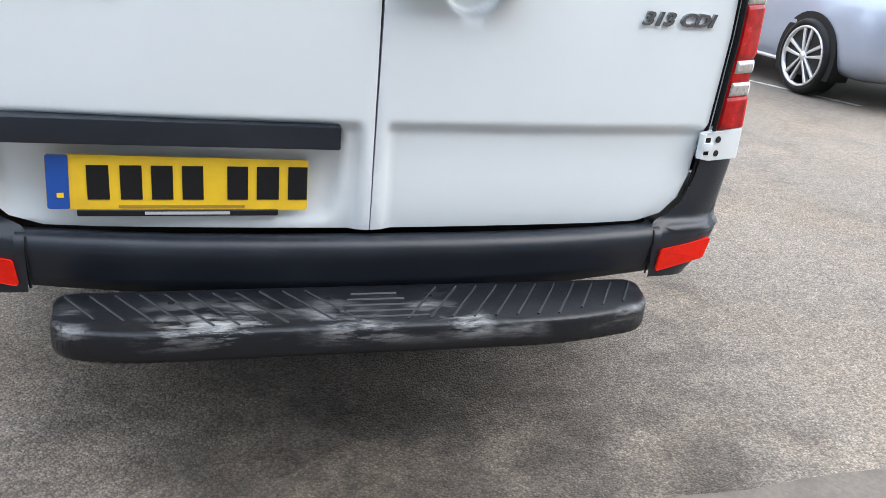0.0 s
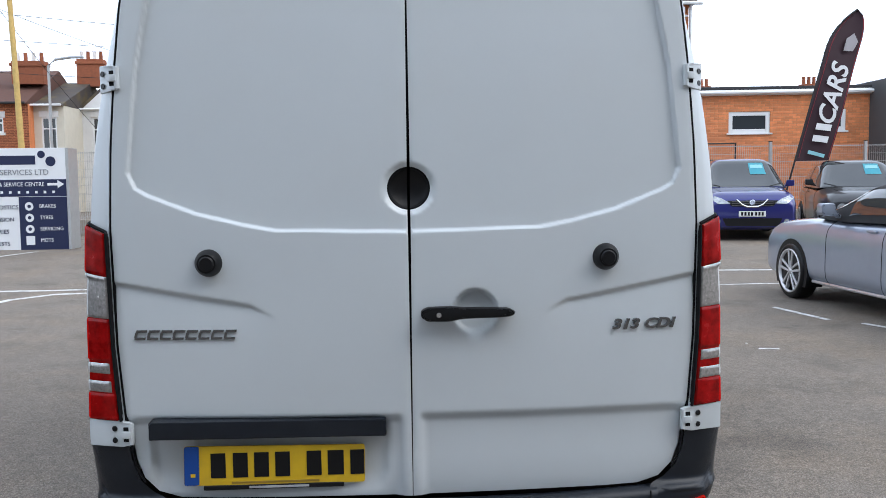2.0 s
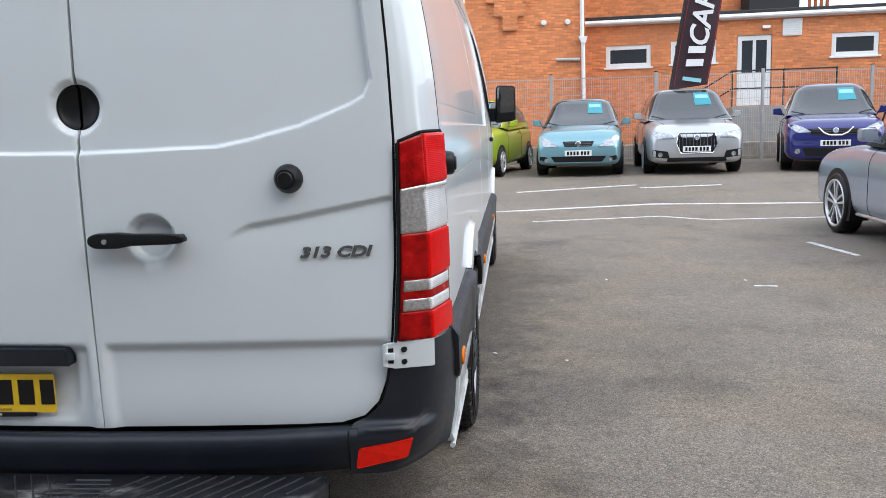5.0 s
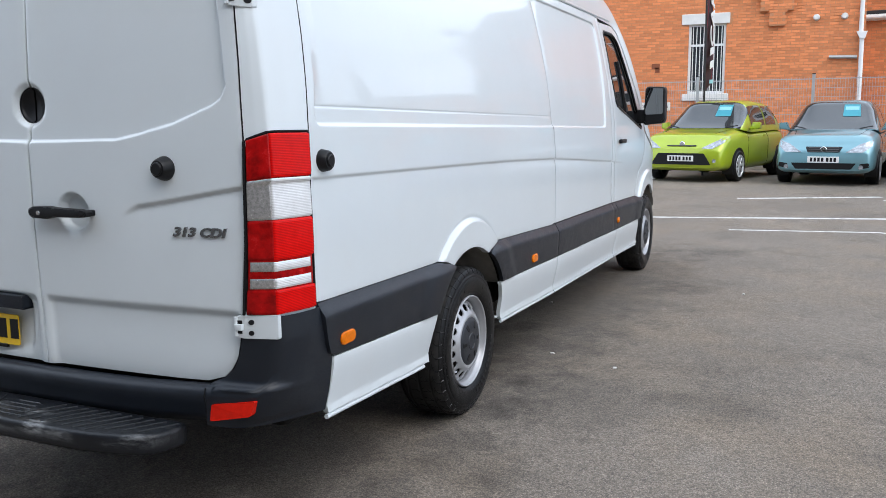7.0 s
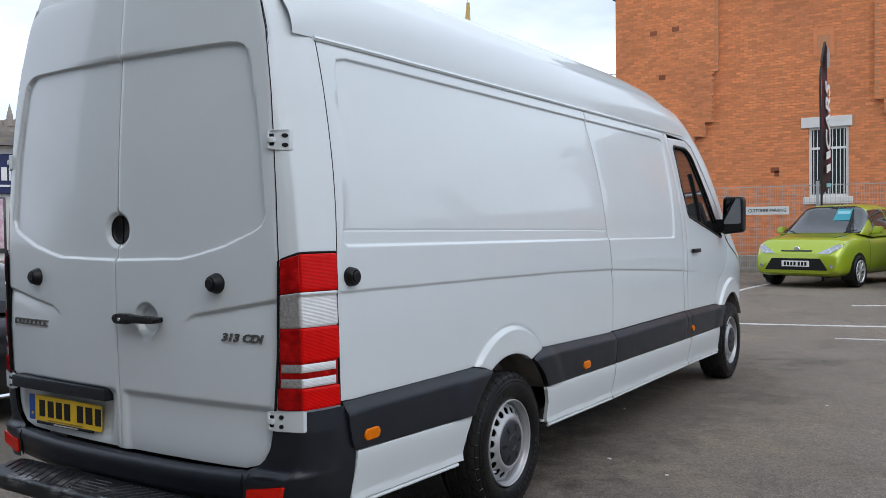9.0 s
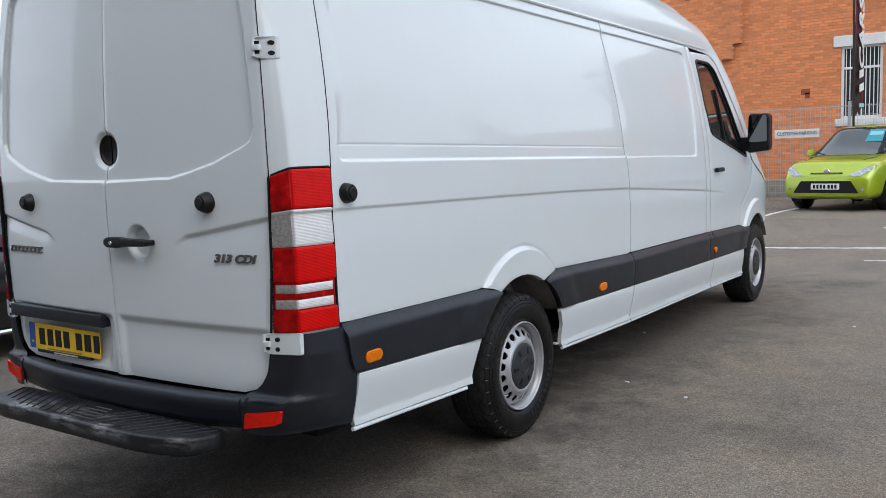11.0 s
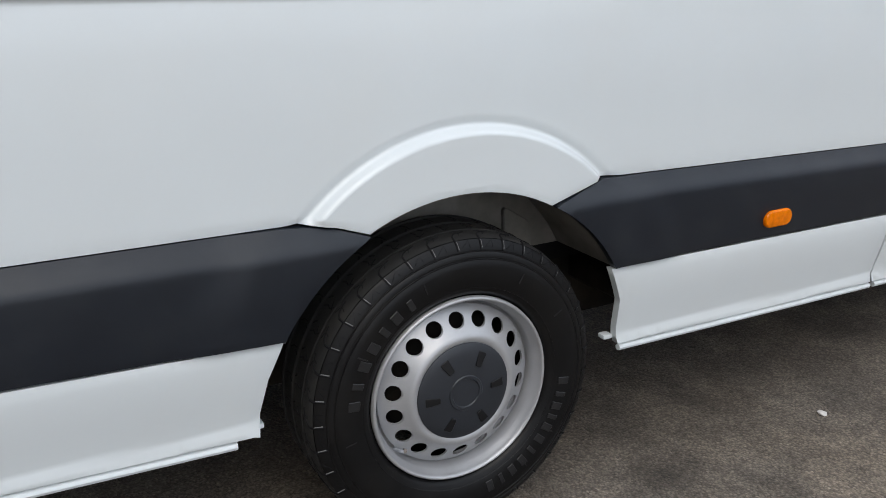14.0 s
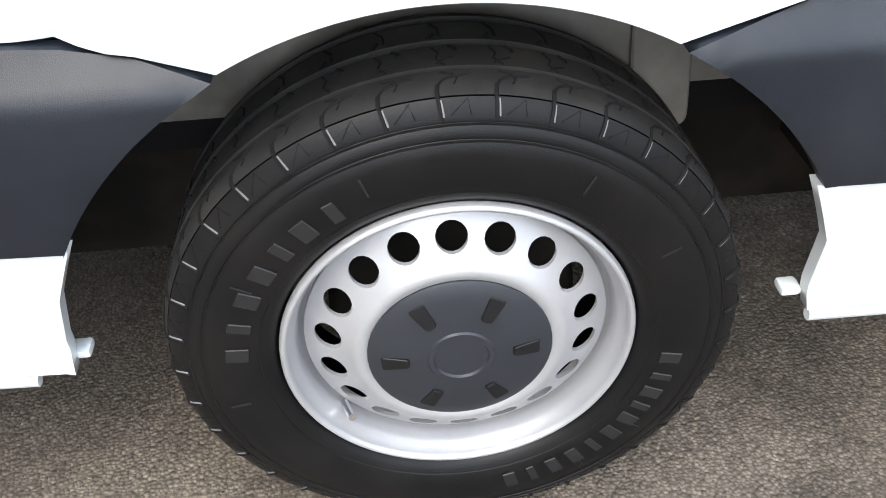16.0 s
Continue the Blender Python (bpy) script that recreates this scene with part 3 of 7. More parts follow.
    panel("side_cladding", mid, span(1.7, 2.96, 0.03), span(0.54, 0.80, 0.01), cs, inn, PLASTIC, van)
    for y0, y1 in ((2.957, 4.472), (4.478, 4.580), (4.587, 5.372)):
        strip = line_y(CLAD_TOP, y0, y1) + list(reversed(line_y(CLAD_LOW, y0, y1)))
        if y1 > 5:
            strip = line_y(CLAD_TOP, y0, 5.39) + [(5.49, 0.70)] + arc(FRONT_Y, 0.345, OPEN_R, 128, 156, 8) + list(reversed(line_y(CLAD_LOW, y0, 5.47)))
        panel("side_cladding", strip, span(2.9, 5.6, 0.06), span(0.5, 0.78, 0.012), clad_surf(sgn, FRONT_Y), inn, PLASTIC, van)
    # white sills
    ss = sill_surf(sgn)
    rear = [(y, CLAD_LOW(y) - 0.005) for y in np.linspace(0.31, 1.155, 12)] + [(1.122, 0.49), (1.105, 0.42), (1.100, 0.366)] + list(reversed(line_y(SILL_LOW, 0.292, 1.09)))
    panel("sill_panel", rear, span(0.2, 1.2, 0.03), span(0.36, 0.62, 0.012), ss, inn, WHITE, van)
    mid = [(1.938, 0.567)] + [(y, CLAD_LOW(y) - 0.005) for y in np.linspace(2.0, 2.945, 12)] + list(reversed(line_y(SILL_LOW, 1.985, 2.925))) + [(1.98, 0.40), (1.975, 0.48)]
    panel("sill_panel", mid, span(1.9, 3.0, 0.03), span(0.32, 0.60, 0.012), ss, inn, WHITE, van)
    for y0, y1 in ((2.957, 4.578), (4.587, 5.43)):
        strip = [(y, CLAD_LOW(y) - 0.005) for y in np.linspace(y0, y1, 16)] + list(reversed(line_y(SILL_LOW, y0 - 0.025, y1 - 0.03 if y1 < 5 else y1 + 0.03)))
        panel("sill_panel", strip, span(2.9, 5.6, 0.06), span(0.3, 0.58, 0.012), ss, inn, WHITE, van)
    for y0, y1 in ((0.285, 1.055), (1.99, 2.925), (2.945, 4.555), (4.575, 5.42)):
        part("sill_lip", tube([(sgn * 0.958, y, SILL_LOW(y) - 0.012) for y in np.linspace(y0, y1, 12)], 0.0085, 8), WHITE, van, smooth=True)


for sgn in (1, -1):
    van_side(sgn)


# rear corner pillars, from the door gap round to the side seam
def gap_x(z):
    return np.interp(z, [0.55, 0.62, 0.70, 0.80, 1.0, 1.33, 1.56, 1.78, 1.95, 2.165, 2.36, 2.5], [0.72, 0.79, 0.806, 0.818, 0.833, 0.840, 0.831, 0.815, 0.798, 0.764, 0.708, 0.63])


def rear_y(x, z):
    """The rear face: upright below, leaning forward above, a little bowed."""
    x, z = np.asarray(x, float), np.asarray(z, float)
    return 0.055 * np.maximum(z - 1.25, 0) ** 2 + 0.052 * (np.abs(x) / 0.84) ** 2.2 - 0.015


def corner(z, k):
    """Points across the rear corner at height z, from the door gap (k=0) to the side seam (k=1)."""
    xg = float(gap_x(z)) + 0.007
    yg = float(rear_y(xg, z)) + 0.004
    xs_ = float(side_x(0.234 + 0.085 * max(z - 1.3, 0), z))
    ys_ = 0.234 + 0.085 * max(z - 1.3, 0)
    xc, yc = xs_ - 0.038, yg + 0.036
    p = [(xg, yg), ((xg + xc) / 2, (yg + yc) / 2 - 0.003), (xc, yc), ((xc + xs_) / 2 + 0.003, (yc + ys_) / 2), (xs_, ys_)]
    # piecewise curve through the points, rounded at the corner
    t = k * (len(p) - 1)
    q = []
    for c in range(2):
        vals = [a[c] for a in p]
        h = 0.11
        f = lambda s: np.interp(s, range(len(p)), vals)
        q.append(float((f(t - h) + f(t) * 2 + f(t + h)) / 4 if 0 < k < 1 else f(t)))
    return q[0], q[1]


def corner_sheet(name, z0, z1, k0, k1, mat, parent, sgn, proud=0.0, nk=25, step=0.025, label="", dip=0.0):
    nz = max(2, int((z1 - z0) / step) + 1)
    verts, faces = [], []
    for i in range(nz):
        z = z0 + (z1 - z0) * i / (nz - 1)
        for j in range(nk):
            k = k0 + (k1 - k0) * j / (nk - 1)
            x, y = corner(z, k)
            zz = z - dip * max(0.0, 1 - k / 0.5) * max(0.0, (z - 0.95) / 0.40) ** 2
            e = min(i, nz - 1 - i, j, nk - 1 - j)
            pr = proud if e else min(proud, 0) - (0.010 if proud else 0)
            if name == "light_lens" and not e:
                pr = 0.006 if abs(k - 0.5) > 0.44 else proud - 0.003
            verts.append((sgn * (x + pr * (0.35 + 0.65 * k)), y - pr * (1 - 0.8 * k), zz))
    for i in range(nz - 1):
        for j in range(nk - 1):
            f = (i * nk + j, i * nk + j + 1, (i + 1) * nk + j + 1, (i + 1) * nk + j)
            faces.append(f if sgn > 0 else tuple(reversed(f)))
    return link(name, verts, faces, mat, parent, True, label)


for sgn in (1, -1):
    corner_sheet("corner_pillar", 0.72, 2.44, 0, 1, WHITE, van, sgn)
    lamp = corner_sheet("rear_light", 0.780, 1.350, 0.0, 1.0, BLACK, van, sgn, 0.010, dip=0.026, label="tall red and clear rear light cluster wrapping the corner")
    corner_sheet("light_body", 0.784, 1.3475, 0.03, 0.985, DEEPRED, lamp, sgn, 0.014, dip=0.026)
    for z0, z1, clear, k0, k1 in ((1.212, 1.3455, False, 0.045, 0.982), (1.083, 1.2095, True, 0.045, 0.982), (0.958, 1.0805, False, 0.045, 0.982), (0.922, 0.952, True, 0.10, 0.92), (0.868, 0.900, True, 0.10, 0.92), (0.787, 0.864, False, 0.045, 0.982)):
        corner_sheet("light_lens", z0, z1, k0, 0.478, CLEAR if clear else DEEPRED, lamp, sgn, 0.018, step=0.005, dip=0.026)
        corner_sheet("light_lens", z0, z1, 0.478, k1, CLEAR_RIB if clear else RED, lamp, sgn, 0.018, step=0.005, dip=0.026)
    part("body_joint", tube([(sgn * (float(side_x(0.236 + 0.085 * max(z - 1.3, 0), z)) - 0.001), 0.236 + 0.085 * max(z - 1.3, 0), z) for z in np.linspace(0.80, 2.16, 40)], 0.0028, 6), JAMB, van)
    part("door_seal", tube([(sgn * (float(gap_x(z)) + 0.003), float(rear_y(gap_x(z), z)) + 0.009, z) for z in np.linspace(0.60, 2.40, 40)], 0.0040, 6), JAMB, van)
    seal = []
    for z, k in [(z, 0.015) for z in np.linspace(0.785, 1.345, 20)] + [(1.35, k) for k in np.linspace(0.05, 0.98, 10)] + [(z, 0.992) for z in np.linspace(1.345, 0.785, 20)]:
        q = corner(z, k)
        seal.append((sgn * (q[0] + (0.006 if k > 0.99 else 0.004)), q[1] - (0.012 if k < 0.04 else 0.004), z - 0.026 * max(0.0, 1 - k / 0.5) * max(0.0, (z - 0.95) / 0.40) ** 2))
    part("light_seal", tube(seal, 0.0048, 6), JAMB, lamp)


# rear doors
REC = [(0, 2.138), (0.600, 2.134), (0.645, 2.129), (0.674, 2.116), (0.695, 2.094), (0.709, 2.062), (0.762, 1.79), (0.793, 1.49), (0.772, 1.445), (0.735, 1.424), (0.60, 1.372), (0.46, 1.338), (0.375, 1.322), (0, 1.315)]
REC2 = REC + [(-x, z) for x, z in reversed(REC[1:-1])]
PLATE_REC = rounded([(-0.765, 0.795), (-0.055, 0.795), (-0.065, 0.575), (-0.76, 0.575)], 0.06)


def rear_face(x, z):
    x, z = np.asarray(x, float), np.asarray(z, float)
    y = rear_y(x, z) + 0.045 * np.maximum(1.22 - z, 0) ** 2 * (1 - (np.abs(x) / 0.86) ** 3)
    y = y + 0.0155 * ease(sdist(x, z, REC2) / 0.0075)
    line = np.interp(np.abs(x), [0.36, 0.386, 0.45, 0.6, 0.84], [1.02, 1.085, 1.118, 1.143, 1.186])
    s = line - z
    fade = ease((np.abs(x) - 0.37) / 0.12)
    y = y + 0.014 * fade * ease(s / 0.010) * np.exp(-np.maximum(s, 0) / 0.06)
    y = y + 0.015 * ease((0.800 - z) / 0.035) * ease((np.abs(x) - 0.02) / 0.02) - 0.004 * ease((0.72 - z) / 0.1)
    y = y + 0.020 * ease(sdist(x, z, PLATE_REC) / 0.03)
    cup = np.hypot(x - 0.185, z - 1.086)
    y = y + 0.030 * ease((0.068 - cup) / 0.016)
    y = y + 0.010 * ease((0.077 - np.hypot(x, z - 1.44)) / 0.014)
    return x, y, z


ROWS_R = sorted(set(round(v, 4) for v in span(0.54, 2.44, 0.03) + span(1.02, 1.20, 0.006) + span(1.305, 1.46, 0.004) + span(2.10, 2.14, 0.0035) + span(0.75, 0.81, 0.006) + span(1.46, 1.53, 0.006)))
COLS_R = sorted(set(round(v, 4) for v in span(-0.84, 0.84, 0.0105) + span(-0.80, -0.66, 0.005) + span(0.66, 0.80, 0.005) + span(0.10, 0.27, 0.009)))
edge_r = [(float(gap_x(z)), z) for z in np.linspace(0.80, 2.40, 40)]
DOOR_R = [(0.0010, 0.548), (0.56, 0.550), (0.67, 0.553), (0.735, 0.572), (0.775, 0.612), (0.797, 0.67), (0.808, 0.74)] + edge_r + [(0.62, 2.44), (0.0010, 2.45)] + [(max(0.0010, 0.061 * math.cos(a)), 1.44 + 0.061 * math.sin(a)) for a in np.linspace(1.5, -1.5, 25)]
door_r = panel("rear_door", DOOR_R, COLS_R, ROWS_R, rear_face, (0, 1, 0), WHITE, van, label="white right rear door with the latch handle, shut")
DOOR_L = [(-x, z) for x, z in reversed(DOOR_R)]
door_l = panel("rear_door", DOOR_L, COLS_R, ROWS_R, rear_face, (0, 1, 0), WHITE, van, label="white left rear door with the number plate, shut")


def ry(x, z):
    return float(rear_face(np.array([x]), np.array([z]))[1][0])


# round black badge recess at the doors' joint
for sg, dr in ((1, door_r), (-1, door_l)):
    v, f = [], []
    rings = [(0.0615, 0.010), (0.059, 0.004), (0.055, 0.010), (0.050, 0.018), (0.0, 0.020)]
    n = 24
    for r, dy in rings:
        for i in range(n + 1):
            a = math.pi * i / n - math.pi / 2
            x, z = sg * max(r * math.cos(a), 0.004), 1.440 + r * math.sin(a)
            v.append((x, ry(x, 1.44) + dy, z))
    for k in range(len(rings) - 1):
        for i in range(n):
            q = (k * (n + 1) + i, k * (n + 1) + i + 1, (k + 1) * (n + 1) + i + 1, (k + 1) * (n + 1) + i)
            f.append(q if sg < 0 else tuple(reversed(q)))
    link("badge", v, f, BLACK, dr, True, "round black emblem mount")
    # rubber stop
    y0 = ry(sg * 0.565, 1.237)
    vv, ff = lathe([(0.0, -0.040), (0.018, -0.040), (0.021, -0.037), (0.021, -0.034), (0.026, -0.034), (0.030, -0.028), (0.036, -0.012), (0.039, -0.002), (0.039, 0.004)], 28, "Y")
    bm = bm_of(vv, ff)
    bmesh.ops.translate(bm, vec=(sg * 0.565, y0, 1.237), verts=bm.verts)
    part("rubber_stop", bm, BLACK, dr, "black rubber door stop", smooth=True)
# handle
hy = ry(0.03, 1.086)
bm = prism(rounded([(0.029, 1.079), (0.046, 1.067), (0.11, 1.066), (0.145, 1.073), (0.25, 1.075), (0.282, 1.078), (0.294, 1.087), (0.282, 1.098), (0.25, 1.102), (0.145, 1.104), (0.11, 1.108), (0.046, 1.106), (0.029, 1.096)], 0.010), "Y", hy - 0.045, hy - 0.012, 0.006, 2)
box(0.045, 0.085, hy - 0.02, hy + 0.01, 1.072, 1.100, 0.004, 1, bm)
box(0.25, 0.28, hy - 0.02, hy + 0.01, 1.078, 1.098, 0.004, 1, bm)
handle = part("door_handle", bm, BLACK, door_r, "black pull handle over a round cup", smooth=True)
v, f = lathe([(0.0, -0.003), (0.007, -0.003), (0.008, 0.0)], 16, "Y")
bm = bm_of(v, f)
bmesh.ops.translate(bm, vec=(0.078, hy - 0.046, 1.086), verts=bm.verts)
part("lock", bm, CHROME, handle)
# grip strip and plate on the left door
bm = prism(rounded([(-0.742, 0.740), (-0.075, 0.735), (-0.075, 0.785), (-0.742, 0.791)], 0.006), "Y", -0.022, 0.030, 0.004, 2)
part("grip_strip", bm, PLASTIC, door_l, "black plastic grip strip", smooth=True)
PY = 0.006
plate = part("number_plate", prism(rounded([(-0.655, 0.597), (-0.139, 0.594), (-0.138, 0.705), (-0.653, 0.712)], 0.008), "Y", PY, PY + 0.004), YELLOW, door_l, "yellow number plate with plain bars", smooth=True)
part("plate_band", prism(rounded([(-0.654, 0.598), (-0.612, 0.598), (-0.610, 0.711), (-0.652, 0.711)], 0.006), "Y", PY - 0.0015, PY + 0.001), BLUE, plate)
for x0, w in ((-0.578, 0.042), (-0.515, 0.042), (-0.455, 0.042), (-0.395, 0.042), (-0.305, 0.042), (-0.245, 0.046), (-0.180, 0.040)):
    part("plate_bar", box(x0, x0 + w, PY - 0.0015, PY + 0.001, 0.618, 0.690), BLACK, plate)
part("plate_bar", box(-0.635, -0.622, PY - 0.0025, PY + 0.001, 0.622, 0.632), YELLOW, plate)
part("plate_bar", box(-0.52, -0.27, PY - 0.0015, PY + 0.001, 0.600, 0.606), material("faded_print", (0.35, 0.22, 0.03), 0.5), plate)
part("plate_holder", box(-0.60, -0.20, PY - 0.002, PY + 0.008, 0.582, 0.596, 0.002, 1), BLACK, plate)
part("holder_bar", box(-0.47, -0.30, PY - 0.0035, PY, 0.586, 0.592), material("grey_print", (0.45, 0.45, 0.45), 0.5), plate)


# badges
def text_part(body, size, depth, m, mat, parent, name, label="", shear=0.0, align="CENTER", squash=1.0, bold=0.0):
    cu = bpy.data.curves.new("lettering", "FONT")
    cu.body, cu.size, cu.extrude, cu.shear = body, size, depth, shear
    cu.align_x, cu.align_y = align, "CENTER"
    cu.bevel_depth = depth * 0.15
    cu.resolution_u = 3
    cu.offset = bold
    tmp = bpy.data.objects.new("lettering", cu)
    scene.collection.objects.link(tmp)
    me = bpy.data.meshes.new_from_object(tmp.evaluated_get(bpy.context.evaluated_depsgraph_get()))
    bpy.data.objects.remove(tmp)
    me.transform(m @ Matrix.Diagonal((squash, 1, 1, 1)))
    me.materials.clear()
    me.materials.append(mat)
    ob = new(name, me)
    ob.parent = parent
    if label:
        ob["label"] = label
    return ob


text_part("313 CDI", 0.040, 0.003, pose(0.678, ry(0.678, 1.036) - 0.003, 1.037, 90, 0, 6), DARKCHROME, door_r, "lettering", "chrome raised figures and letters", shear=0.25, squash=1.36, bold=0.0011)
for i in range(8):
    x = -0.770 + i * 0.0365
    bm = prism([(x - 0.013, 1.020), (x + 0.016, 1.022), (x + 0.020, 1.046), (x - 0.009, 1.044)], "Y", -0.0, 0.0, 0)
    bm.free()
    y = ry(x, 1.033)
    bm = bmesh.new()
    for z0, z1 in ((1.020, 1.026), (1.040, 1.047)):
        merge(bm, prism([(x - 0.014 + (z0 - 1.02) * 0.25, z0), (x + 0.016 + (z0 - 1.02) * 0.25, z0), (x + 0.016 + (z1 - 1.02) * 0.25, z1), (x - 0.014 + (z1 - 1.02) * 0.25, z1)], "Y", y - 0.006, y + 0.002))
    merge(bm, prism([(x - 0.014, 1.026), (x - 0.007, 1.026), (x - 0.004, 1.040), (x - 0.011, 1.040)], "Y", y - 0.006, y + 0.002))
    part("badge_bar", bm, DARKCHROME, door_l, "plain chrome badge bar")


# hinges
def hinge(sgn, zc):
    """A thin bracket lying on the corner's rear facet, with a knuckle at the door and a turned end."""
    xg, yg = corner(zc, 0)
    xc, yc = corner(zc, 0.5)
    lean = (yc - yg) / (xc - xg)
    x0, x1 = xg - 0.018, xc + 0.010

    def lay(bm):
        for q in bm.verts:
            q.co.y += yg - 0.004 + lean * max(abs(q.co.x) - xg, 0)
        return bm
    bm = prism(rounded([(sgn * x0, zc - 0.030), (sgn * (x0 + 0.03), zc - 0.036), (sgn * x1, zc - 0.038), (sgn * x1, zc + 0.040), (sgn * (x0 + 0.03), zc + 0.038), (sgn * x0, zc + 0.034)], 0.006), "Y", -0.012, 0.006, 0.003, 2)
    hg = part("hinge", lay(bm), WHITE, van, "white painted steel door hinge", smooth=True)
    for dz in (-0.018, 0.016):
        v, f = lathe([(0.0, -0.002), (0.0075, -0.002), (0.0085, 0.002)], 12, "Y")
        b2 = bm_of(v, f)
        bmesh.ops.translate(b2, vec=(sgn * (x0 + 0.052), -0.0125, zc + dz), verts=b2.verts)
        part("bolt_hole", lay(b2), BLACK, hg)
    for xa, xb in ((x0 + 0.006, x0 + 0.024),):
        part("hinge_slot", lay(box(min(sgn * xa, sgn * xb), max(sgn * xa, sgn * xb), -0.0135, -0.010, zc - 0.020, zc + 0.022)), JAMB, hg)
        part("hinge_knuckle", lay(box(min(sgn * xa, sgn * xb) - 0.004, max(sgn * xa, sgn * xb) + 0.004, -0.022, -0.008, zc - 0.009, zc + 0.011, 0.003, 2)), WHITE, hg, smooth=True)
    part("hinge_pin", lay(tube([(sgn * (x0 + 0.002), -0.010, zc - 0.028), (sgn * (x0 + 0.002), -0.010, zc + 0.032)], 0.008, 10)), WHITE, hg, smooth=True)


for sgn in (1, -1):
    hinge(sgn, 0.746)
    hinge(sgn, 1.755)


# roof, screen and bonnet: one lofted shell from side edge to side edge
def loft():
    verts, faces = [], []
    stations = [0.19, 0.21, 0.24, 0.28, 0.36, 0.5] + span(0.7, 4.2, 0.25) + span(4.2, 6.85, 0.1) + [6.86]
    nk = 81
    for y in stations:
        ez = np.interp(y, [0.19, 4.2, 4.98, 5.10, 5.31, 5.54, 5.74, 5.95, 6.3, 6.86], [2.168, 2.160, 2.135, 2.09, 1.81, 1.54, 1.28, 1.20, 1.09, 0.90])
        tz = np.interp(y, [0.19, 0.28, 0.40, 0.7, 1.2, 4.0, 4.6, 5.0, 5.35, 6.2, 6.35, 6.7, 6.86], [2.46, 2.54, 2.60, 2.645, 2.66, 2.655, 2.62, 2.53, 2.36, 1.45, 1.37, 1.22, 0.98])
        ex = float(side_x(y, ez))
        if y < 0.4:
            ex = min(ex, float(gap_x(min(ez, 2.2))) + 0.03 + (y - 0.19) * 0.5)
        for j in range(nk):
            t = -1 + 2 * j / (nk - 1)
            a = abs(t)
            # superellipse section: steep at the edge, flat on top
            ang = (1 - a) * math.pi / 2
            p = 0.62
            x = ex * math.cos(ang) ** p
            z = ez + (tz - ez) * math.sin(ang) ** 0.95
            if y < 4.9:
                x -= 0.012 * float(ease((math.degrees(ang) - 30) / 5))
            verts.append((math.copysign(x, t), y, z))
    for i in range(len(stations) - 1):
        for j in range(nk - 1):
            faces.append((i * nk + j, i * nk + j + 1, (i + 1) * nk + j + 1, (i + 1) * nk + j))
    return verts, faces


v, f = loft()
roof = link("roof", v, f, WHITE, van, True, "white high roof with the raked nose")
# gutter lips along the roof edge
for sgn in (1, -1):
    part("gutter", tube([(sgn * (float(side_x(y, 2.160)) + 0.001), y, 2.166) for y in span(0.30, 4.9, 0.2) + [4.9]], 0.010, 6), WHITE, van, smooth=True)
# upper closing sheet above the rear doors
v, f = [], []
zs = np.linspace(2.38, 2.50, 6)
cx = np.linspace(-1, 1, 21)
for z in zs:
    for c in cx:
        x = c * (float(gap_x(z)) + 0.02)
        v.append((x, float(rear_y(x, z)) + 0.012, z))
for i in range(5):
    for j in range(20):
        f.append((i * 21 + j, i * 21 + j + 1, (i + 1) * 21 + j + 1, (i + 1) * 21 + j))
link("rear_header", v, f, WHITE, van)
# dark inner shell behind the joints
part("inner_shell", box(-0.70, 0.70, 0.36, 5.0, 0.5, 2.05), JAMB, van)
part("underbody", box(-0.66, 0.66, 0.34, 6.5, 0.30, 0.52, 0.03, 2), UNDER, van, "dark dirty underside")
# added block, hidden from view, that keeps light off the ground below
part("rear_shade_box", box(-0.80, 0.80, 0.27, 1.02, 0.33, 0.53, 0.03, 2), UNDER, van)
# likewise unseen, widening the underside to deepen the shade
for sgn in (1, -1):
    for y0, y1 in ((0.36, 1.03), (2.06, 5.36)):
        part("sill_shade_box", box(min(sgn * 0.64, sgn * 0.885), max(sgn * 0.64, sgn * 0.885), y0, y1, 0.42, 0.56, 0.01, 1), UNDER, van)


# rear bumper
def bumper():
    xs_ = [-0.72, -0.70, -0.62, -0.5, -0.4, -0.2, 0, 0.2, 0.4, 0.5, 0.62, 0.70, 0.72]
    verts, faces = [], []
    prof = [(0.535, 0.03), (0.540, -0.005), (0.532, -0.028), (0.505, -0.034), (0.480, -0.026), (0.450, -0.022), (0.412, -0.014), (0.400, 0.02), (0.398, 0.08)]
    for x in xs_:
        a = abs(x)
        back = 0.046 * (a / 0.84) ** 2.2 - 0.013 + 0.09 * max(0, (a - 0.86) / 0.12) ** 2
        lift = 0.030 * ease((a - 0.3) / 0.6) + 0.02 * ease((a - 0.86) / 0.1)
        for z, y in prof:
            verts.append((x, y + back, z + float(lift) * (1.0 if z < 0.45 else 0.45)))
    k = len(prof)
    for i in range(len(xs_) - 1):
        for j in range(k - 1):
            faces.append((i * k + j, i * k + j + 1, (i + 1) * k + j + 1, (i + 1) * k + j))
    return verts, faces


v, f = bumper()
bump = link("rear_bumper", v, f, PLASTIC, van, True, "dark grey plastic rear bumper")
for x in (-0.697, 0.697):
    y = 0.046 * (0.697 / 0.84) ** 2.2 - 0.013
    part("bumper_joint", tube([(x, y - 0.0345 + 0.008, 0.545), (x, y - 0.0355, 0.52), (x, y - 0.027, 0.48), (x, y - 0.02, 0.43)], 0.0025, 5), JAMB, bump)


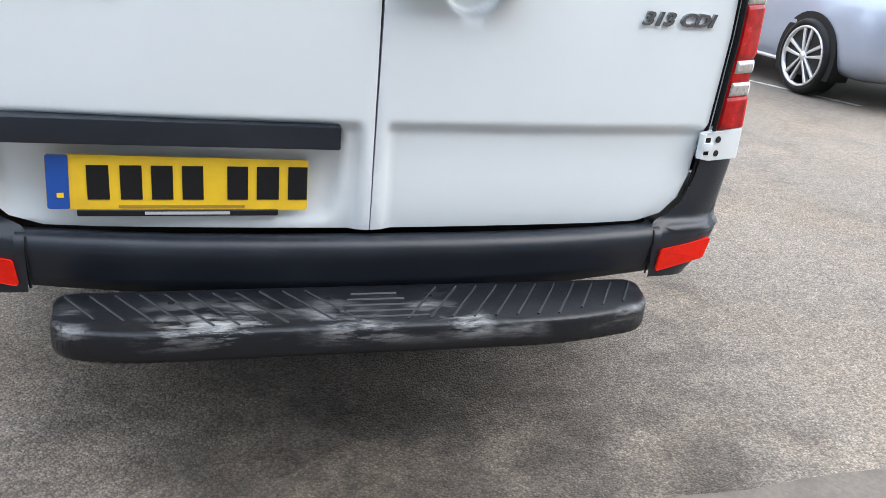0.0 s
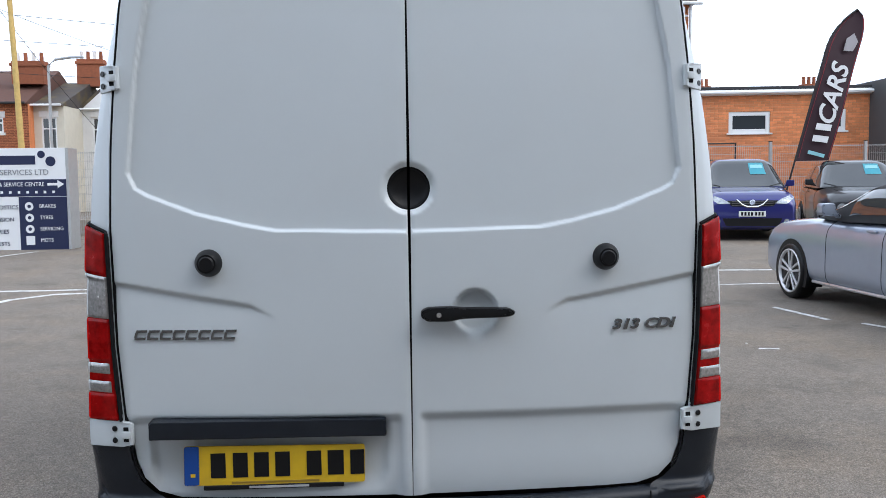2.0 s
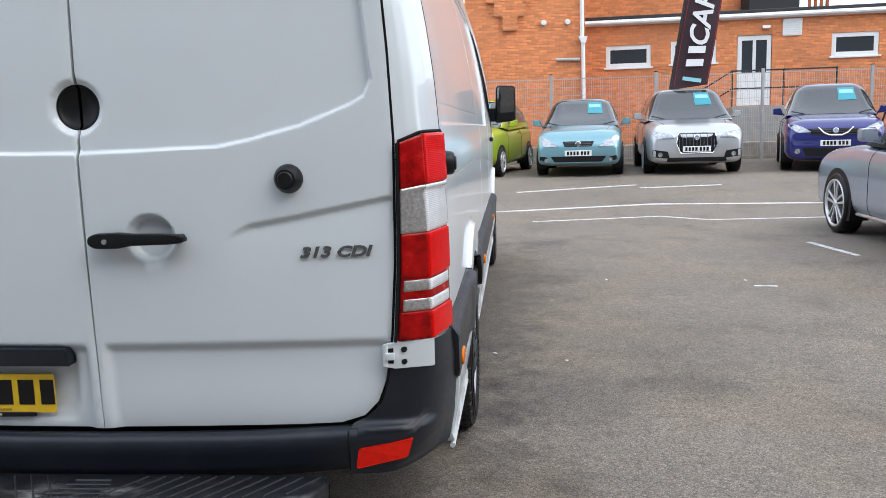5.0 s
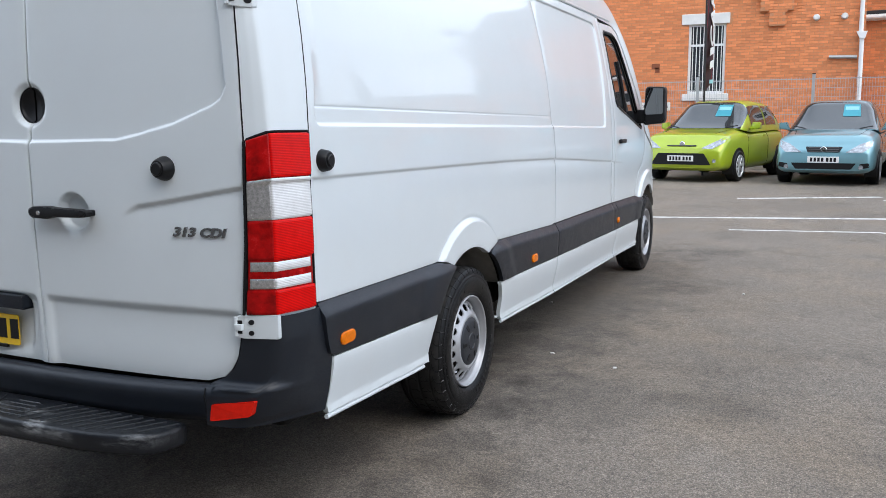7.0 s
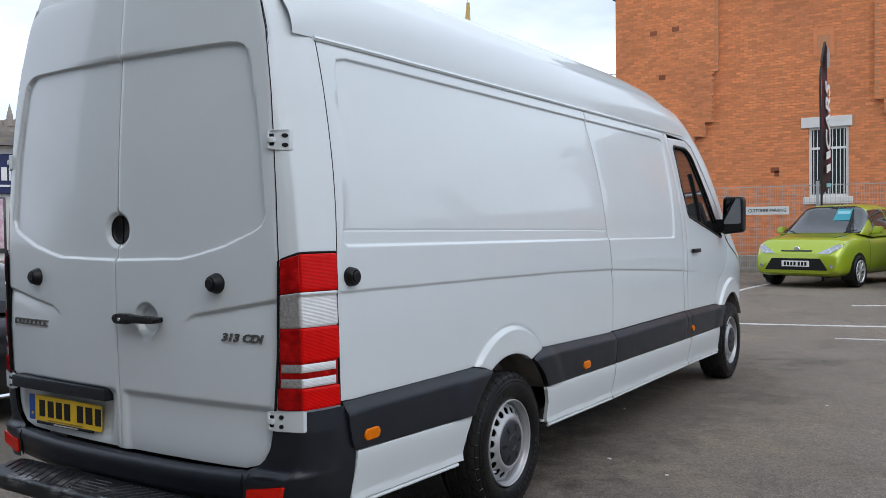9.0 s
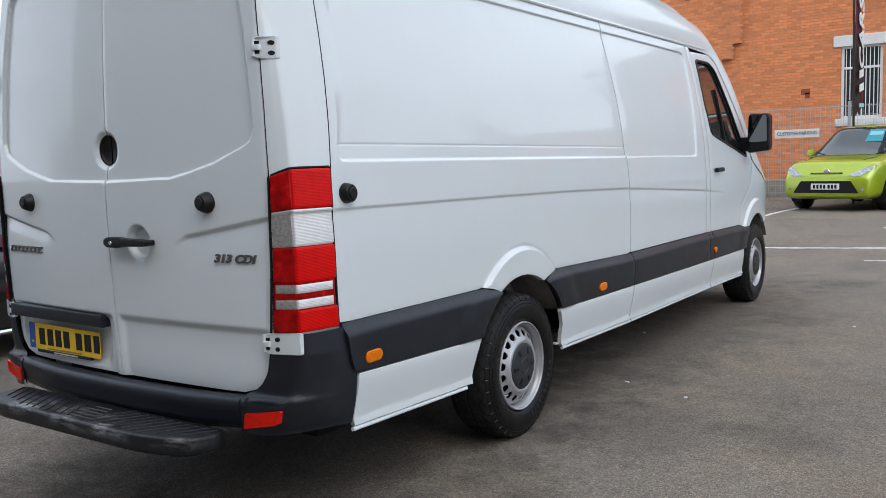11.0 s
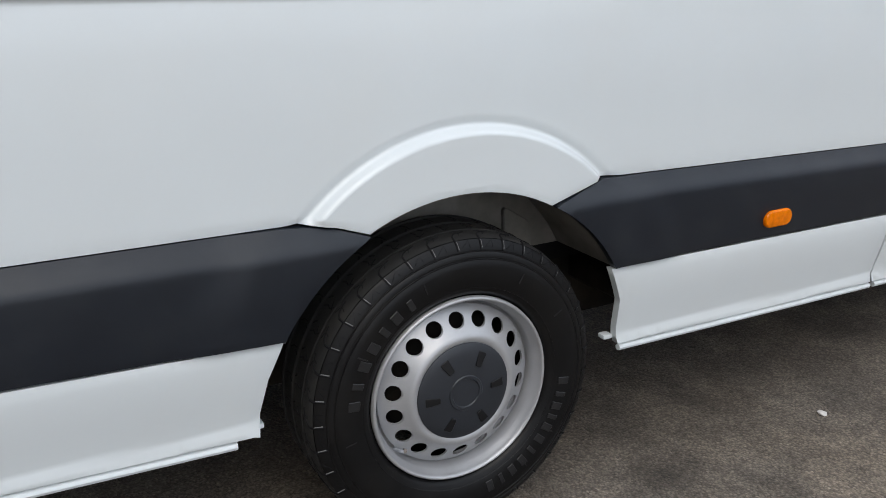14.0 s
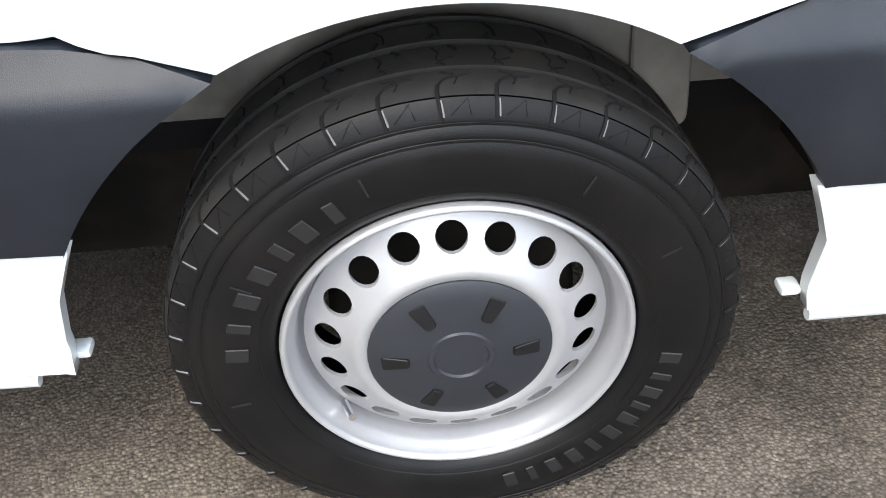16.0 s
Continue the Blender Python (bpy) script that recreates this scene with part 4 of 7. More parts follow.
def bumper_corner(sgn):
    """The corner piece that rises to the hinge and runs round to the side cladding."""
    verts, faces = [], []
    nz, nk = 44, 18
    for i in range(nz):
        for j in range(nk):
            k = j / (nk - 1)
            z0 = 0.424 - 0.012 * k
            z = z0 + (0.715 + 0.064 * float(ease((k - 0.40) / 0.06)) - z0) * i / (nz - 1)
            xg = float(np.interp(z, [0.40, 0.545, 0.555, 0.575, 0.61, 0.67, 0.72, 0.78], [0.70, 0.70, 0.70, 0.745, 0.785, 0.807, 0.815, 0.822]))
            yg = float(rear_y(xg, z)) + (-0.020 if z < 0.545 else 0.002)
            end = 0.307 - 0.037 * ease((z - 0.62) / 0.05) - 0.012 * ease((0.60 - z) / 0.2)
            xs_ = float(np.interp(z, [0.424, 0.45, 0.50, 0.557, 0.70, 0.78], [0.868, 0.896, 0.924, 0.945, 0.970, 0.968]))
            xe = float(np.interp(z, [0.41, 0.50, 0.60, 0.70, 0.78], [0.950, 0.966, 0.974, 0.974, 0.968]))
            p = [(xg, yg), (xg + 0.5 * (xs_ - xg), yg + 0.012), (xs_ - 0.035, yg + 0.045), (xs_ + 0.3 * (xe - xs_) - 0.004, yg + 0.13), (xe, float(end))]
            s = k * 4
            q = []
            for c in range(2):
                vals = [a[c] for a in p]
                g = lambda w: np.interp(w, range(5), vals)
                q.append(float((g(s - 0.4) + 2 * g(s) + g(s + 0.4)) / 4 if 0 < k < 1 else g(s)))
            bulge = (0.016 * math.exp(-((z - 0.548) / 0.010) ** 2) + 0.012 * float(ease((0.545 - z) / 0.02))) * float(ease((0.85 - k) / 0.5))
            verts.append((sgn * q[0], q[1] - bulge, z))
    for i in range(nz - 1):
        for j in range(nk - 1):
            fc = (i * nk + j, i * nk + j + 1, (i + 1) * nk + j + 1, (i + 1) * nk + j)
            faces.append(fc if sgn > 0 else tuple(reversed(fc)))
    ob = link("bumper_corner", verts, faces, PLASTIC, van, True, "dark grey plastic bumper corner")
    # reflector
    y = float(rear_y(0.8, 0.48))
    bm = bmesh.new()
    pts = rounded([(sgn * 0.716, 0.440), (sgn * 0.856, 0.466), (sgn * 0.872, 0.516), (sgn * 0.724, 0.496)], 0.008)
    pts = pts if sgn > 0 else list(reversed(pts))
    fr = [bm.verts.new((px, y - 0.049 + 0.34 * max(abs(px) - 0.79, 0), pz)) for px, pz in pts]
    bk = [bm.verts.new((px, y + 0.01, pz)) for px, pz in pts]
    bm.faces.new(fr)
    for a in range(len(pts)):
        b = (a + 1) % len(pts)
        bm.faces.new((fr[a], fr[b], bk[b], bk[a]))
    part("reflector", bm, REFLECT, ob, "red reflector")


for sgn in (1, -1):
    bumper_corner(sgn)

# rear step: scuffed black moulding with slanting grip ribs
def scuffed():
    m = material("scuffed_black_step", (0.0075, 0.0085, 0.011), 0.36, spec=0.4, vary=0.2, scale=10, bump=0.3, bump_scale=260)
    n, l = m.node_tree.nodes, m.node_tree.links
    b = n["Principled BSDF"]
    base = b.inputs["Base Color"].links[0].from_socket
    co = n.new("ShaderNodeTexCoord")
    mp = n.new("ShaderNodeMapping")
    mp.inputs["Scale"].default_value = (7, 26, 40)
    mp.inputs["Rotation"].default_value = (0, 0, 0.35)
    l.new(co.outputs["Object"], mp.inputs["Vector"])
    tx = n.new("ShaderNodeTexNoise")
    tx.inputs["Scale"].default_value, tx.inputs["Detail"].default_value, tx.inputs["Roughness"].default_value = 1.0, 9, 0.72
    l.new(mp.outputs["Vector"], tx.inputs["Vector"])
    big = n.new("ShaderNodeTexNoise")
    big.inputs["Scale"].default_value, big.inputs["Detail"].default_value = 5.5, 3
    l.new(co.outputs["Object"], big.inputs["Vector"])
    sp = n.new("ShaderNodeSeparateXYZ")
    l.new(co.outputs["Object"], sp.inputs["Vector"])

    def rng(src, a, c, lo=0.0, hi=1.0):
        r = n.new("ShaderNodeMapRange")
        r.inputs["From Min"].default_value, r.inputs["From Max"].default_value = a, c
        r.inputs["To Min"].default_value, r.inputs["To Max"].default_value = lo, hi
        l.new(src, r.inputs["Value"])
        return r.outputs["Result"]

    def mul(a, c):
        x = n.new("ShaderNodeMath")
        x.operation = "MULTIPLY"
        l.new(a, x.inputs[0])
        l.new(c, x.inputs[1])
        return x.outputs[0]
    # feet and loads have worn the tread's front edge most
    wear = mul(mul(rng(tx.outputs["Fac"], 0.46, 0.72), rng(big.outputs["Fac"], 0.42, 0.60)), mul(rng(sp.outputs["Y"], -0.08, -0.21), rng(sp.outputs["Z"], 0.385, 0.425)))
    mx = n.new("ShaderNodeMix")
    mx.data_type = "RGBA"
    l.new(wear, mx.inputs["Factor"])
    l.new(base, mx.inputs["A"])
    mx.inputs["B"].default_value = (0.55, 0.56, 0.56, 1)
    l.new(mx.outputs["Result"], b.inputs["Base Color"])
    return m


STEPM = scuffed()
RIBM = material("worn_rib_edge", (0.026, 0.028, 0.031), 0.42, vary=0.3, scale=40)
top = rounded([(-0.650, -0.03), (-0.640, -0.20, 0.07), (-0.50, -0.238, 0.1), (0.40, -0.238, 0.15), (0.625, -0.185, 0.07), (0.655, -0.03)], 0.05)
step = part("rear_step", prism(top, "Z", 0.365, 0.432, 0.016, 3), STEPM, van, "scuffed black plastic rear step", smooth=True)
for i in range(11):
    for sg in (-1, 1):
        x = sg * (0.625 - i * 0.048)
        y1 = -0.212 if i > 2 else -0.165 - 0.012 * i
        part("grip_rib", tube([(x, -0.06, 0.4328), (x - sg * 0.095 * (-y1 - 0.06) / 0.15, y1, 0.4328)], 0.0030, 5), RIBM, step)
for i in range(5):
    y = -0.085 - 0.028 * i
    part("grip_rib", tube([(-0.05 - 0.012 * i, y, 0.4328), (0.05 + 0.012 * i, y, 0.4328)], 0.0030, 5), RIBM, step)
for x in (-0.42, -0.10, 0.12, 0.44):
    v, f = lathe([(0.0, 0.4332), (0.007, 0.4332), (0.008, 0.4300)], 12, "Z")
    bm = bm_of(v, f)
    bmesh.ops.translate(bm, vec=(x, -0.10, 0), verts=bm.verts)
    part("bolt_hole", bm, JAMB, step)
part("step_bracket", box(-0.30, 0.30, -0.02, 0.3, 0.33, 0.40), UNDER, van)
# side markers and lock knob
for sgn in (1, -1):
    for y, z in ((0.385, 0.648), (2.463, 0.613), (4.602, 0.600)):
        xm = 0.986
        w, h = (0.026, 0.0225) if y < 4 else (0.004, 0.023)
        pill = [(y + sd * w + h * math.sin(b), z + sd * h * math.cos(b)) for sd in (1, -1) for b in [sd * math.pi * i / 12 for i in range(13)]]
        bm = prism(pill, "X", sgn * (xm - 0.01), sgn * (xm + 0.011), 0.006, 3)
        part("side_marker", bm, ORANGE, van, "orange side marker lamp", smooth=True)
    vv, ff = lathe([(0.0, 0.036), (0.018, 0.036), (0.021, 0.033), (0.021, 0.030), (0.028, 0.030), (0.033, 0.024), (0.036, 0.008), (0.038, -0.004)], 28, "X")
    bm = bm_of(vv, ff)
    bmesh.ops.transform(bm, matrix=Matrix.Translation((sgn * float(side_x(0.31, 1.253)), 0.31, 1.253)) @ Matrix.Diagonal((sgn, 1, 1, 1)), verts=bm.verts)
    part("rubber_stop", bm, BLACK, van, "black rubber door stop", smooth=True)
    # mirror
    arm = part("mirror", box(min(sgn * 0.92, sgn * 1.05), max(sgn * 0.92, sgn * 1.05), 5.44, 5.52, 1.35, 1.47, 0.02, 2), BLACK, van, "tall black door mirror", smooth=True)
    bm = prism(rounded([(sgn * 1.00, 1.335), (sgn * 1.185, 1.355), (sgn * 1.185, 1.66), (sgn * 1.015, 1.665)], 0.04), "Y", 5.42, 5.54, 0.02, 3)
    part("mirror_housing", bm, BLACK, arm, smooth=True)
    bm = prism(rounded([(sgn * 1.02, 1.425), (sgn * 1.17, 1.43), (sgn * 1.17, 1.645), (sgn * 1.03, 1.65)], 0.02), "Y", 5.405, 5.425)
    for q in bm.verts:
        q.co.y -= (q.co.z - 1.53) * 0.12
    # mirror colour darkened to stand in for a dark reflection
    part("mirror_glass", bm, material("mirror", (0.22, 0.23, 0.24), 0.03, metal=1.0), arm)


def bmx_rot(bm, m):
    bmesh.ops.transform(bm, matrix=m, verts=bm.verts)
    return bm


# wheels
def wheel(sgn, y):
    hubx = 0.0
    w = new("wheel")
    w.parent = van
    R = WHEEL_R
    tread = [(R - 0.004, -0.150), (R, -0.140), (R, -0.134), (R - 0.008, -0.131), (R - 0.008, -0.123), (R, -0.120), (R, -0.077), (R - 0.008, -0.074), (R - 0.008, -0.066), (R, -0.063), (R, -0.0175), (R - 0.007, -0.0165), (R - 0.007, -0.0115), (R - 0.0008, -0.0105),
             (R - 0.002, 0.008), (R - 0.005, 0.022), (R - 0.008, 0.0285)]
    v, f = lathe(tread, 120, "X")
    prof = [(0.225, -0.155), (0.30, -0.185), (0.335, -0.175), (0.347, -0.151)]
    side = [(R - 0.009, 0.030), (R - 0.014, 0.0335), (R - 0.029, 0.0405), (R - 0.0315, 0.0405), (R - 0.034, 0.0435), (R - 0.045, 0.0475), (R - 0.047, 0.0470), (R - 0.050, 0.0495), (R - 0.066, 0.0512), (R - 0.088, 0.0505), (R - 0.106, 0.0465), (R - 0.120, 0.041), (R - 0.129, 0.035), (R - 0.135, 0.020), (0.212, -0.02)]
    sv, sf = lathe(side, 120, "X")
    iv, jf = lathe(prof, 60, "X")
    tyre = link("tyre", sv + iv, sf + [tuple(q + len(sv) for q in g) for g in jf], RUBBER, w, True, "black van tyre with raised sidewall marks")
    tyre.data.set_sharp_from_angle(angle=radians(40))
    tr = link("tread", v, f, TREAD, tyre, True, "dusty grey tread")
    tr.data.set_sharp_from_angle(angle=radians(35))
    # shoulder cuts, hooked tread cuts and raised sidewall marks
    def spun(nm, make, angles, mat):
        me = None
        for a in angles:
            if me is None:
                o = part(nm, make(), mat, tyre)
                me = o.data
            else:
                o = new(nm, me)
                o.parent = tyre
            o.rotation_euler = (a, 0, 0)
    N = 37
    turns = [2 * math.pi * (k + 0.25) / N for k in range(N)]

    def on_tread(pts, wd):
        """A thin dark cut along (x, arc length) pairs on the tread."""
        xs_t, rs_t = [p[1] for p in tread] + [p[1] for p in side[:4]], [p[0] for p in tread] + [p[0] for p in side[:4]]
        out = []
        for x, s in pts:
            r = float(np.interp(x, [-0.0105, -0.0008, 0.008, 0.022, 0.030, 0.0335, 0.0405], [R - 0.0008, R - 0.001, R - 0.002, R - 0.005, R - 0.009, R - 0.014, R - 0.029])) if x > -0.0105 else R
            out.append((x, r * math.sin(s / R), r * math.cos(s / R)))
        return tube(out, wd, 5)
    spun("shoulder_cut", lambda: on_tread([(0.0405, 0.002), (0.0345, 0.001), (0.030, 0), (0.024, 0), (0.016, 0.001)], 0.0026), turns, JAMB)
    spun("tread_cut", lambda: on_tread([(0.016, 0.001), (0.009, 0.006), (0.004, 0.014), (0.001, 0.026), (-0.001, 0.036)], 0.0017), turns, JAMB)
    spun("shoulder_mark", lambda: on_tread([(0.0385, 0.012), (0.031, 0.030), (0.0385, 0.034)], 0.0010), turns, JAMB)
    # pale strips paint the bright highlight along each cut's lip
    spun("shoulder_edge", lambda: on_tread([(0.039, 0.0045), (0.0345, 0.0035), (0.031, 0.0025)], 0.0014), turns, material("cut_highlight", (0.16, 0.16, 0.16), 0.5))
    spun("tread_cut", lambda: on_tread([(-0.023, 0.004), (-0.030, 0.010), (-0.036, 0.022)], 0.0012), turns, JAMB)
    spun("tread_cut", lambda: on_tread([(-0.062, 0.020), (-0.055, 0.026), (-0.050, 0.027)], 0.0022), turns, JAMB)
    spun("tread_cut", lambda: on_tread([(-0.078, 0.0), (-0.090, 0.006)], 0.0022), turns, JAMB)
    spun("tread_cut", lambda: on_tread([(-0.118, 0.004), (-0.104, 0.012), (-0.086, 0.013)], 0.0016), turns, JAMB)
    spun("tread_cut", lambda: on_tread([(-0.060, 0.002), (-0.046, 0.008), (-0.034, 0.004), (-0.020, 0.012)], 0.0014), turns, JAMB)
    spun("tread_cut", lambda: on_tread([(-0.006, 0.006), (-0.002, 0.018), (0.006, 0.022), (0.014, 0.018)], 0.0012), turns, JAMB)
    letter = lambda w_: bmx_rot(box(-0.002, 0.0018, -w_, w_, -0.0135, 0.0135, 0.001, 1), Matrix.Translation((0.0502, 0, R - 0.088)) @ Matrix.Rotation(radians(4), 4, "Y"))
    spun("sidewall_mark", lambda: letter(0.0105), [radians(t - 90) for t in (172, 153, 144, 127.5)], LETTER)
    spun("sidewall_mark", lambda: letter(0.0070), [radians(t - 90) for t in (162.5, 135.5, 119)], LETTER)
    spun("sidewall_mark", lambda: letter(0.0088), [radians(t - 90) for t in (-8, -22, -34, -41, -55, -62, -76)], LETTER)
    spun("sidewall_mark", lambda: letter(0.0055), [radians(t - 90) for t in (-15.5, -28, -48, -69)], LETTER)
    spun("sidewall_bar", lambda: bmx_rot(box(-0.002, 0.0012, -0.0012, 0.0012, -0.012, 0.012), Matrix.Translation((0.0512, 0, R - 0.076))), [radians(t) for t in (20, 60, 100, 215, 235, 300, 330)], LETTER)
    for rr, rx in ((0.0325, 0.0425), (0.0485, 0.0487), (0.112, 0.0435)):
        ring = [(rx, (R - rr) * math.cos(2 * math.pi * i / 72), (R - rr) * math.sin(2 * math.pi * i / 72)) for i in range(72)]
        part("sidewall_ring", tube(ring, 0.0014, 5, cyclic=True), RUBBER, tyre, smooth=True)
    # rim
    rp = [(0.2175, 0.030), (0.2165, 0.037), (0.2130, 0.041), (0.2095, 0.039), (0.2075, 0.033), (0.2055, 0.024), (0.2010, 0.018), (0.1990, 0.011), (0.1970, -0.004), (0.1965, -0.016), (0.186, -0.018)]
    v, f = lathe(rp, 72, "X")
    rim = link("rim", v, f, STEEL, w, True, "silver painted steel rim")
    # disc with round vent holes
    def disc_x(r):
        return np.interp(r, [0.106, 0.116, 0.123, 0.130, 0.138, 0.146, 0.180, 0.188], [0.034, 0.040, 0.0415, 0.0395, 0.033, 0.0265, 0.005, -0.002])
    outer = [(0.189 * math.cos(2 * math.pi * i / 96), 0.189 * math.sin(2 * math.pi * i / 96)) for i in range(96)]
    holes = [[(0.108 * math.cos(2 * math.pi * i / 48), 0.108 * math.sin(2 * math.pi * i / 48)) for i in range(48)]]
    for h in range(18):
        a = radians(11.5 + 20 * h)
        ring = []
        for i in range(18):
            b = 2 * math.pi * i / 18
            rr, tt = 0.160 + 0.0165 * math.cos(b), 0.0188 * math.sin(b)
            ring.append((rr * math.cos(a) - tt * math.sin(a), rr * math.sin(a) + tt * math.cos(a)))
        holes.append(ring)
    ds = [(r * math.cos(2 * math.pi * i / 64), r * math.sin(2 * math.pi * i / 64)) for r in (0.112, 0.116, 0.1195, 0.123, 0.1265, 0.13, 0.134, 0.138, 0.142, 0.182, 0.186) for i in range(64)]
    disc = sheet_points("wheel_disc", outer, holes, ds, lambda u, v: (disc_x(np.hypot(u, v)), u, v), (-1, 0, 0), STEEL, w, 0.006)
    # hub cap
    cp = [(0.1135, 0.034), (0.1128, 0.0405), (0.109, 0.0430), (0.092, 0.0465), (0.068, 0.0495), (0.042, 0.0505), (0.040, 0.0530), (0.034, 0.0530), (0.032, 0.0500), (0.0, 0.0505)]
    v, f = lathe(cp, 48, "X")
    cap = link("hub_cap", v, f, CAPGREY, w, True, "dark grey plastic hub cap")
    cap.data.set_sharp_from_angle(angle=radians(35))
    for h in range(6):
        a = radians(2.0 + 60 * h)
        bm = prism(rounded([(0.064, -0.007), (0.098, -0.011), (0.098, 0.011), (0.064, 0.007)], 0.004), "Z", -0.004, 0.0035, 0.001, 1)
        bmesh.ops.transform(bm, matrix=Matrix.Rotation(a, 4, "X") @ Matrix.Translation((0.0625, 0, 0)) @ Matrix(((0, 0, 1, 0), (1, 0, 0, 0), (0, 1, 0, 0), (0, 0, 0, 1))) @ Matrix.Rotation(radians(11), 4, "Y"), verts=bm.verts)
        part("bolt_recess", bm, BLACK, cap)
    # valve
    a = radians(218)
    r0 = Vector((0, math.cos(a), math.sin(a)))
    part("valve", tube([r0 * 0.194 + Vector((0.0, 0, 0)), r0 * 0.186 + Vector((0.020, 0, 0)), r0 * 0.180 + Vector((0.034, 0, 0))], 0.0055, 8), CHROME, w, smooth=True)
    # brake drum behind the holes
    v, f = lathe([(0.0, -0.05), (0.15, -0.05), (0.16, -0.06), (0.16, -0.14)], 40, "X")
    link("brake_drum", v, f, UNDER, w)
    return w


def sheet_points(name, outer, holes, pts, surf, inward, mat, parent, fold):
    loops = [outer] + holes
    P = [Vector(p) for lp in loops for p in lp]
    edges, k = [], 0
    for lp in loops:
        edges += [(k + i, k + (i + 1) % len(lp)) for i in range(len(lp))]
        k += len(lp)
    A = np.array(pts)
    keep = sdist(A[:, 0], A[:, 1], outer) > 0.003
    for h in holes:
        keep &= sdist(A[:, 0], A[:, 1], h) < -0.003
    P += [Vector(p) for p in A[keep]]
    rv, re, rf, a_, b_, c_ = delaunay_2d_cdt(P, edges, [], 2, 1e-7)
    B = np.array([(p.x, p.y) for p in rv])
    C = np.array([B[list(q)].mean(axis=0) for q in rf])
    good = sdist(C[:, 0], C[:, 1], outer) > 0
    for h in holes:
        good &= sdist(C[:, 0], C[:, 1], h) < 0
    faces = [tuple(q) for q, g in zip(rf, good) if g]
    X, Y, Z = surf(B[:, 0], B[:, 1])
    V = np.stack([X, Y, Z], axis=1)
    inw = np.array(inward, float)
    q = faces[0]
    if np.dot(np.cross(V[q[1]] - V[q[0]], V[q[2]] - V[q[0]]), inw) > 0:
        faces = [tuple(reversed(q)) for q in faces]
    have = set()
    for q in faces:
        for i in range(len(q)):
            have.add((q[i], q[(i + 1) % len(q)]))
    verts = [tuple(p) for p in V]
    top, low = {}, {}
    for a, b in [e for e in have if (e[1], e[0]) not in have]:
        for s in (a, b):
            if s not in top:
                top[s] = len(verts)
                verts.append(tuple(V[s]))
                low[s] = len(verts)
                verts.append(tuple(V[s] + inw * fold))
        faces.append((top[b], top[a], low[a], low[b]))
    return link(name, verts, faces, mat, parent)


for y in (HUB_Y, FRONT_Y):
    w = wheel(1, y)
    w.matrix_basis = pose(0.926, y, HUB_Z)
    m = copy_thing(w, pose(-0.926, y, HUB_Z, 0, 0, 180))
# wheel housings
for y in (HUB_Y, FRONT_Y):
    for sgn in (1, -1):
        pts = arc(y - 0.005, 0.345, 0.470, 27, 153, 30)
        bm = bmesh.new()
        rows = []
        for x in (0.955, 0.84, 0.727):
            rows.append([bm.verts.new((sgn * x, a, b)) for a, b in pts])
        for a, b in zip(rows, rows[1:]):
            for i in range(len(pts) - 1):
                bm.faces.new((a[i], a[i + 1], b[i + 1], b[i]))
        bm.faces.new(rows[-1])
        part("wheel_housing", bm, LINER, van, smooth=True)
        part("arch_bracket", prism(rounded([(y + 0.25, 0.50), (y + 0.33, 0.50), (y + 0.32, 0.63), (y + 0.24, 0.68)], 0.02), "X", sgn * 0.729, sgn * 0.742, 0.003, 1), LINER, van, smooth=True)
        for ya, yb, zz in ((y + 0.404, y + 0.430, 0.374), (y - 0.464, y - 0.438, 0.378)):
            part("sill_tab", box(min(sgn * 0.918, sgn * 0.944), max(sgn * 0.918, sgn * 0.944), ya, yb, zz - 0.006, zz + 0.006, 0.005, 2), WHITE, van, smooth=True)


# ---- parked cars ----
CARGLASS = material("car_glass", (0.030, 0.034, 0.035), 0.03, spec=0.7, coat=0.8)
SEATS = material("grey_trim", (0.10, 0.10, 0.10), 0.8, vary=0.2, scale=10)
LAMP = material("headlamp_glass", (0.38, 0.40, 0.42), 0.10, metal=0.5, coat=0.8, vary=0.6, scale=22)
ALLOY = material("alloy_wheel", (0.62, 0.62, 0.63), 0.3, metal=0.6, vary=0.1, scale=20)
PLATEWHITE = material("white_plate", (0.75, 0.75, 0.73), 0.4, vary=0.05, scale=20)
CYAN = material("cyan_price_card", (0.04, 0.28, 0.35), 0.4, vary=0.05, scale=8)
CARDBAR = material("card_print", (0.25, 0.52, 0.58), 0.5)


def patch(name, surf, u0, u1, v0, v1, nu, nv, mat, parent, label="", flip=False):
    """A smooth sheet over a surf(u, v) -> point."""
    verts = [surf(u0 + (u1 - u0) * i / (nu - 1), v0 + (v1 - v0) * j / (nv - 1)) for i in range(nu) for j in range(nv)]
    faces = [(i * nv + j, i * nv + j + 1, (i + 1) * nv + j + 1, (i + 1) * nv + j) for i in range(nu - 1) for j in range(nv - 1)]
    if flip:
        faces = [tuple(reversed(q)) for q in faces]
    return link(name, verts, faces, mat, parent, True, label)


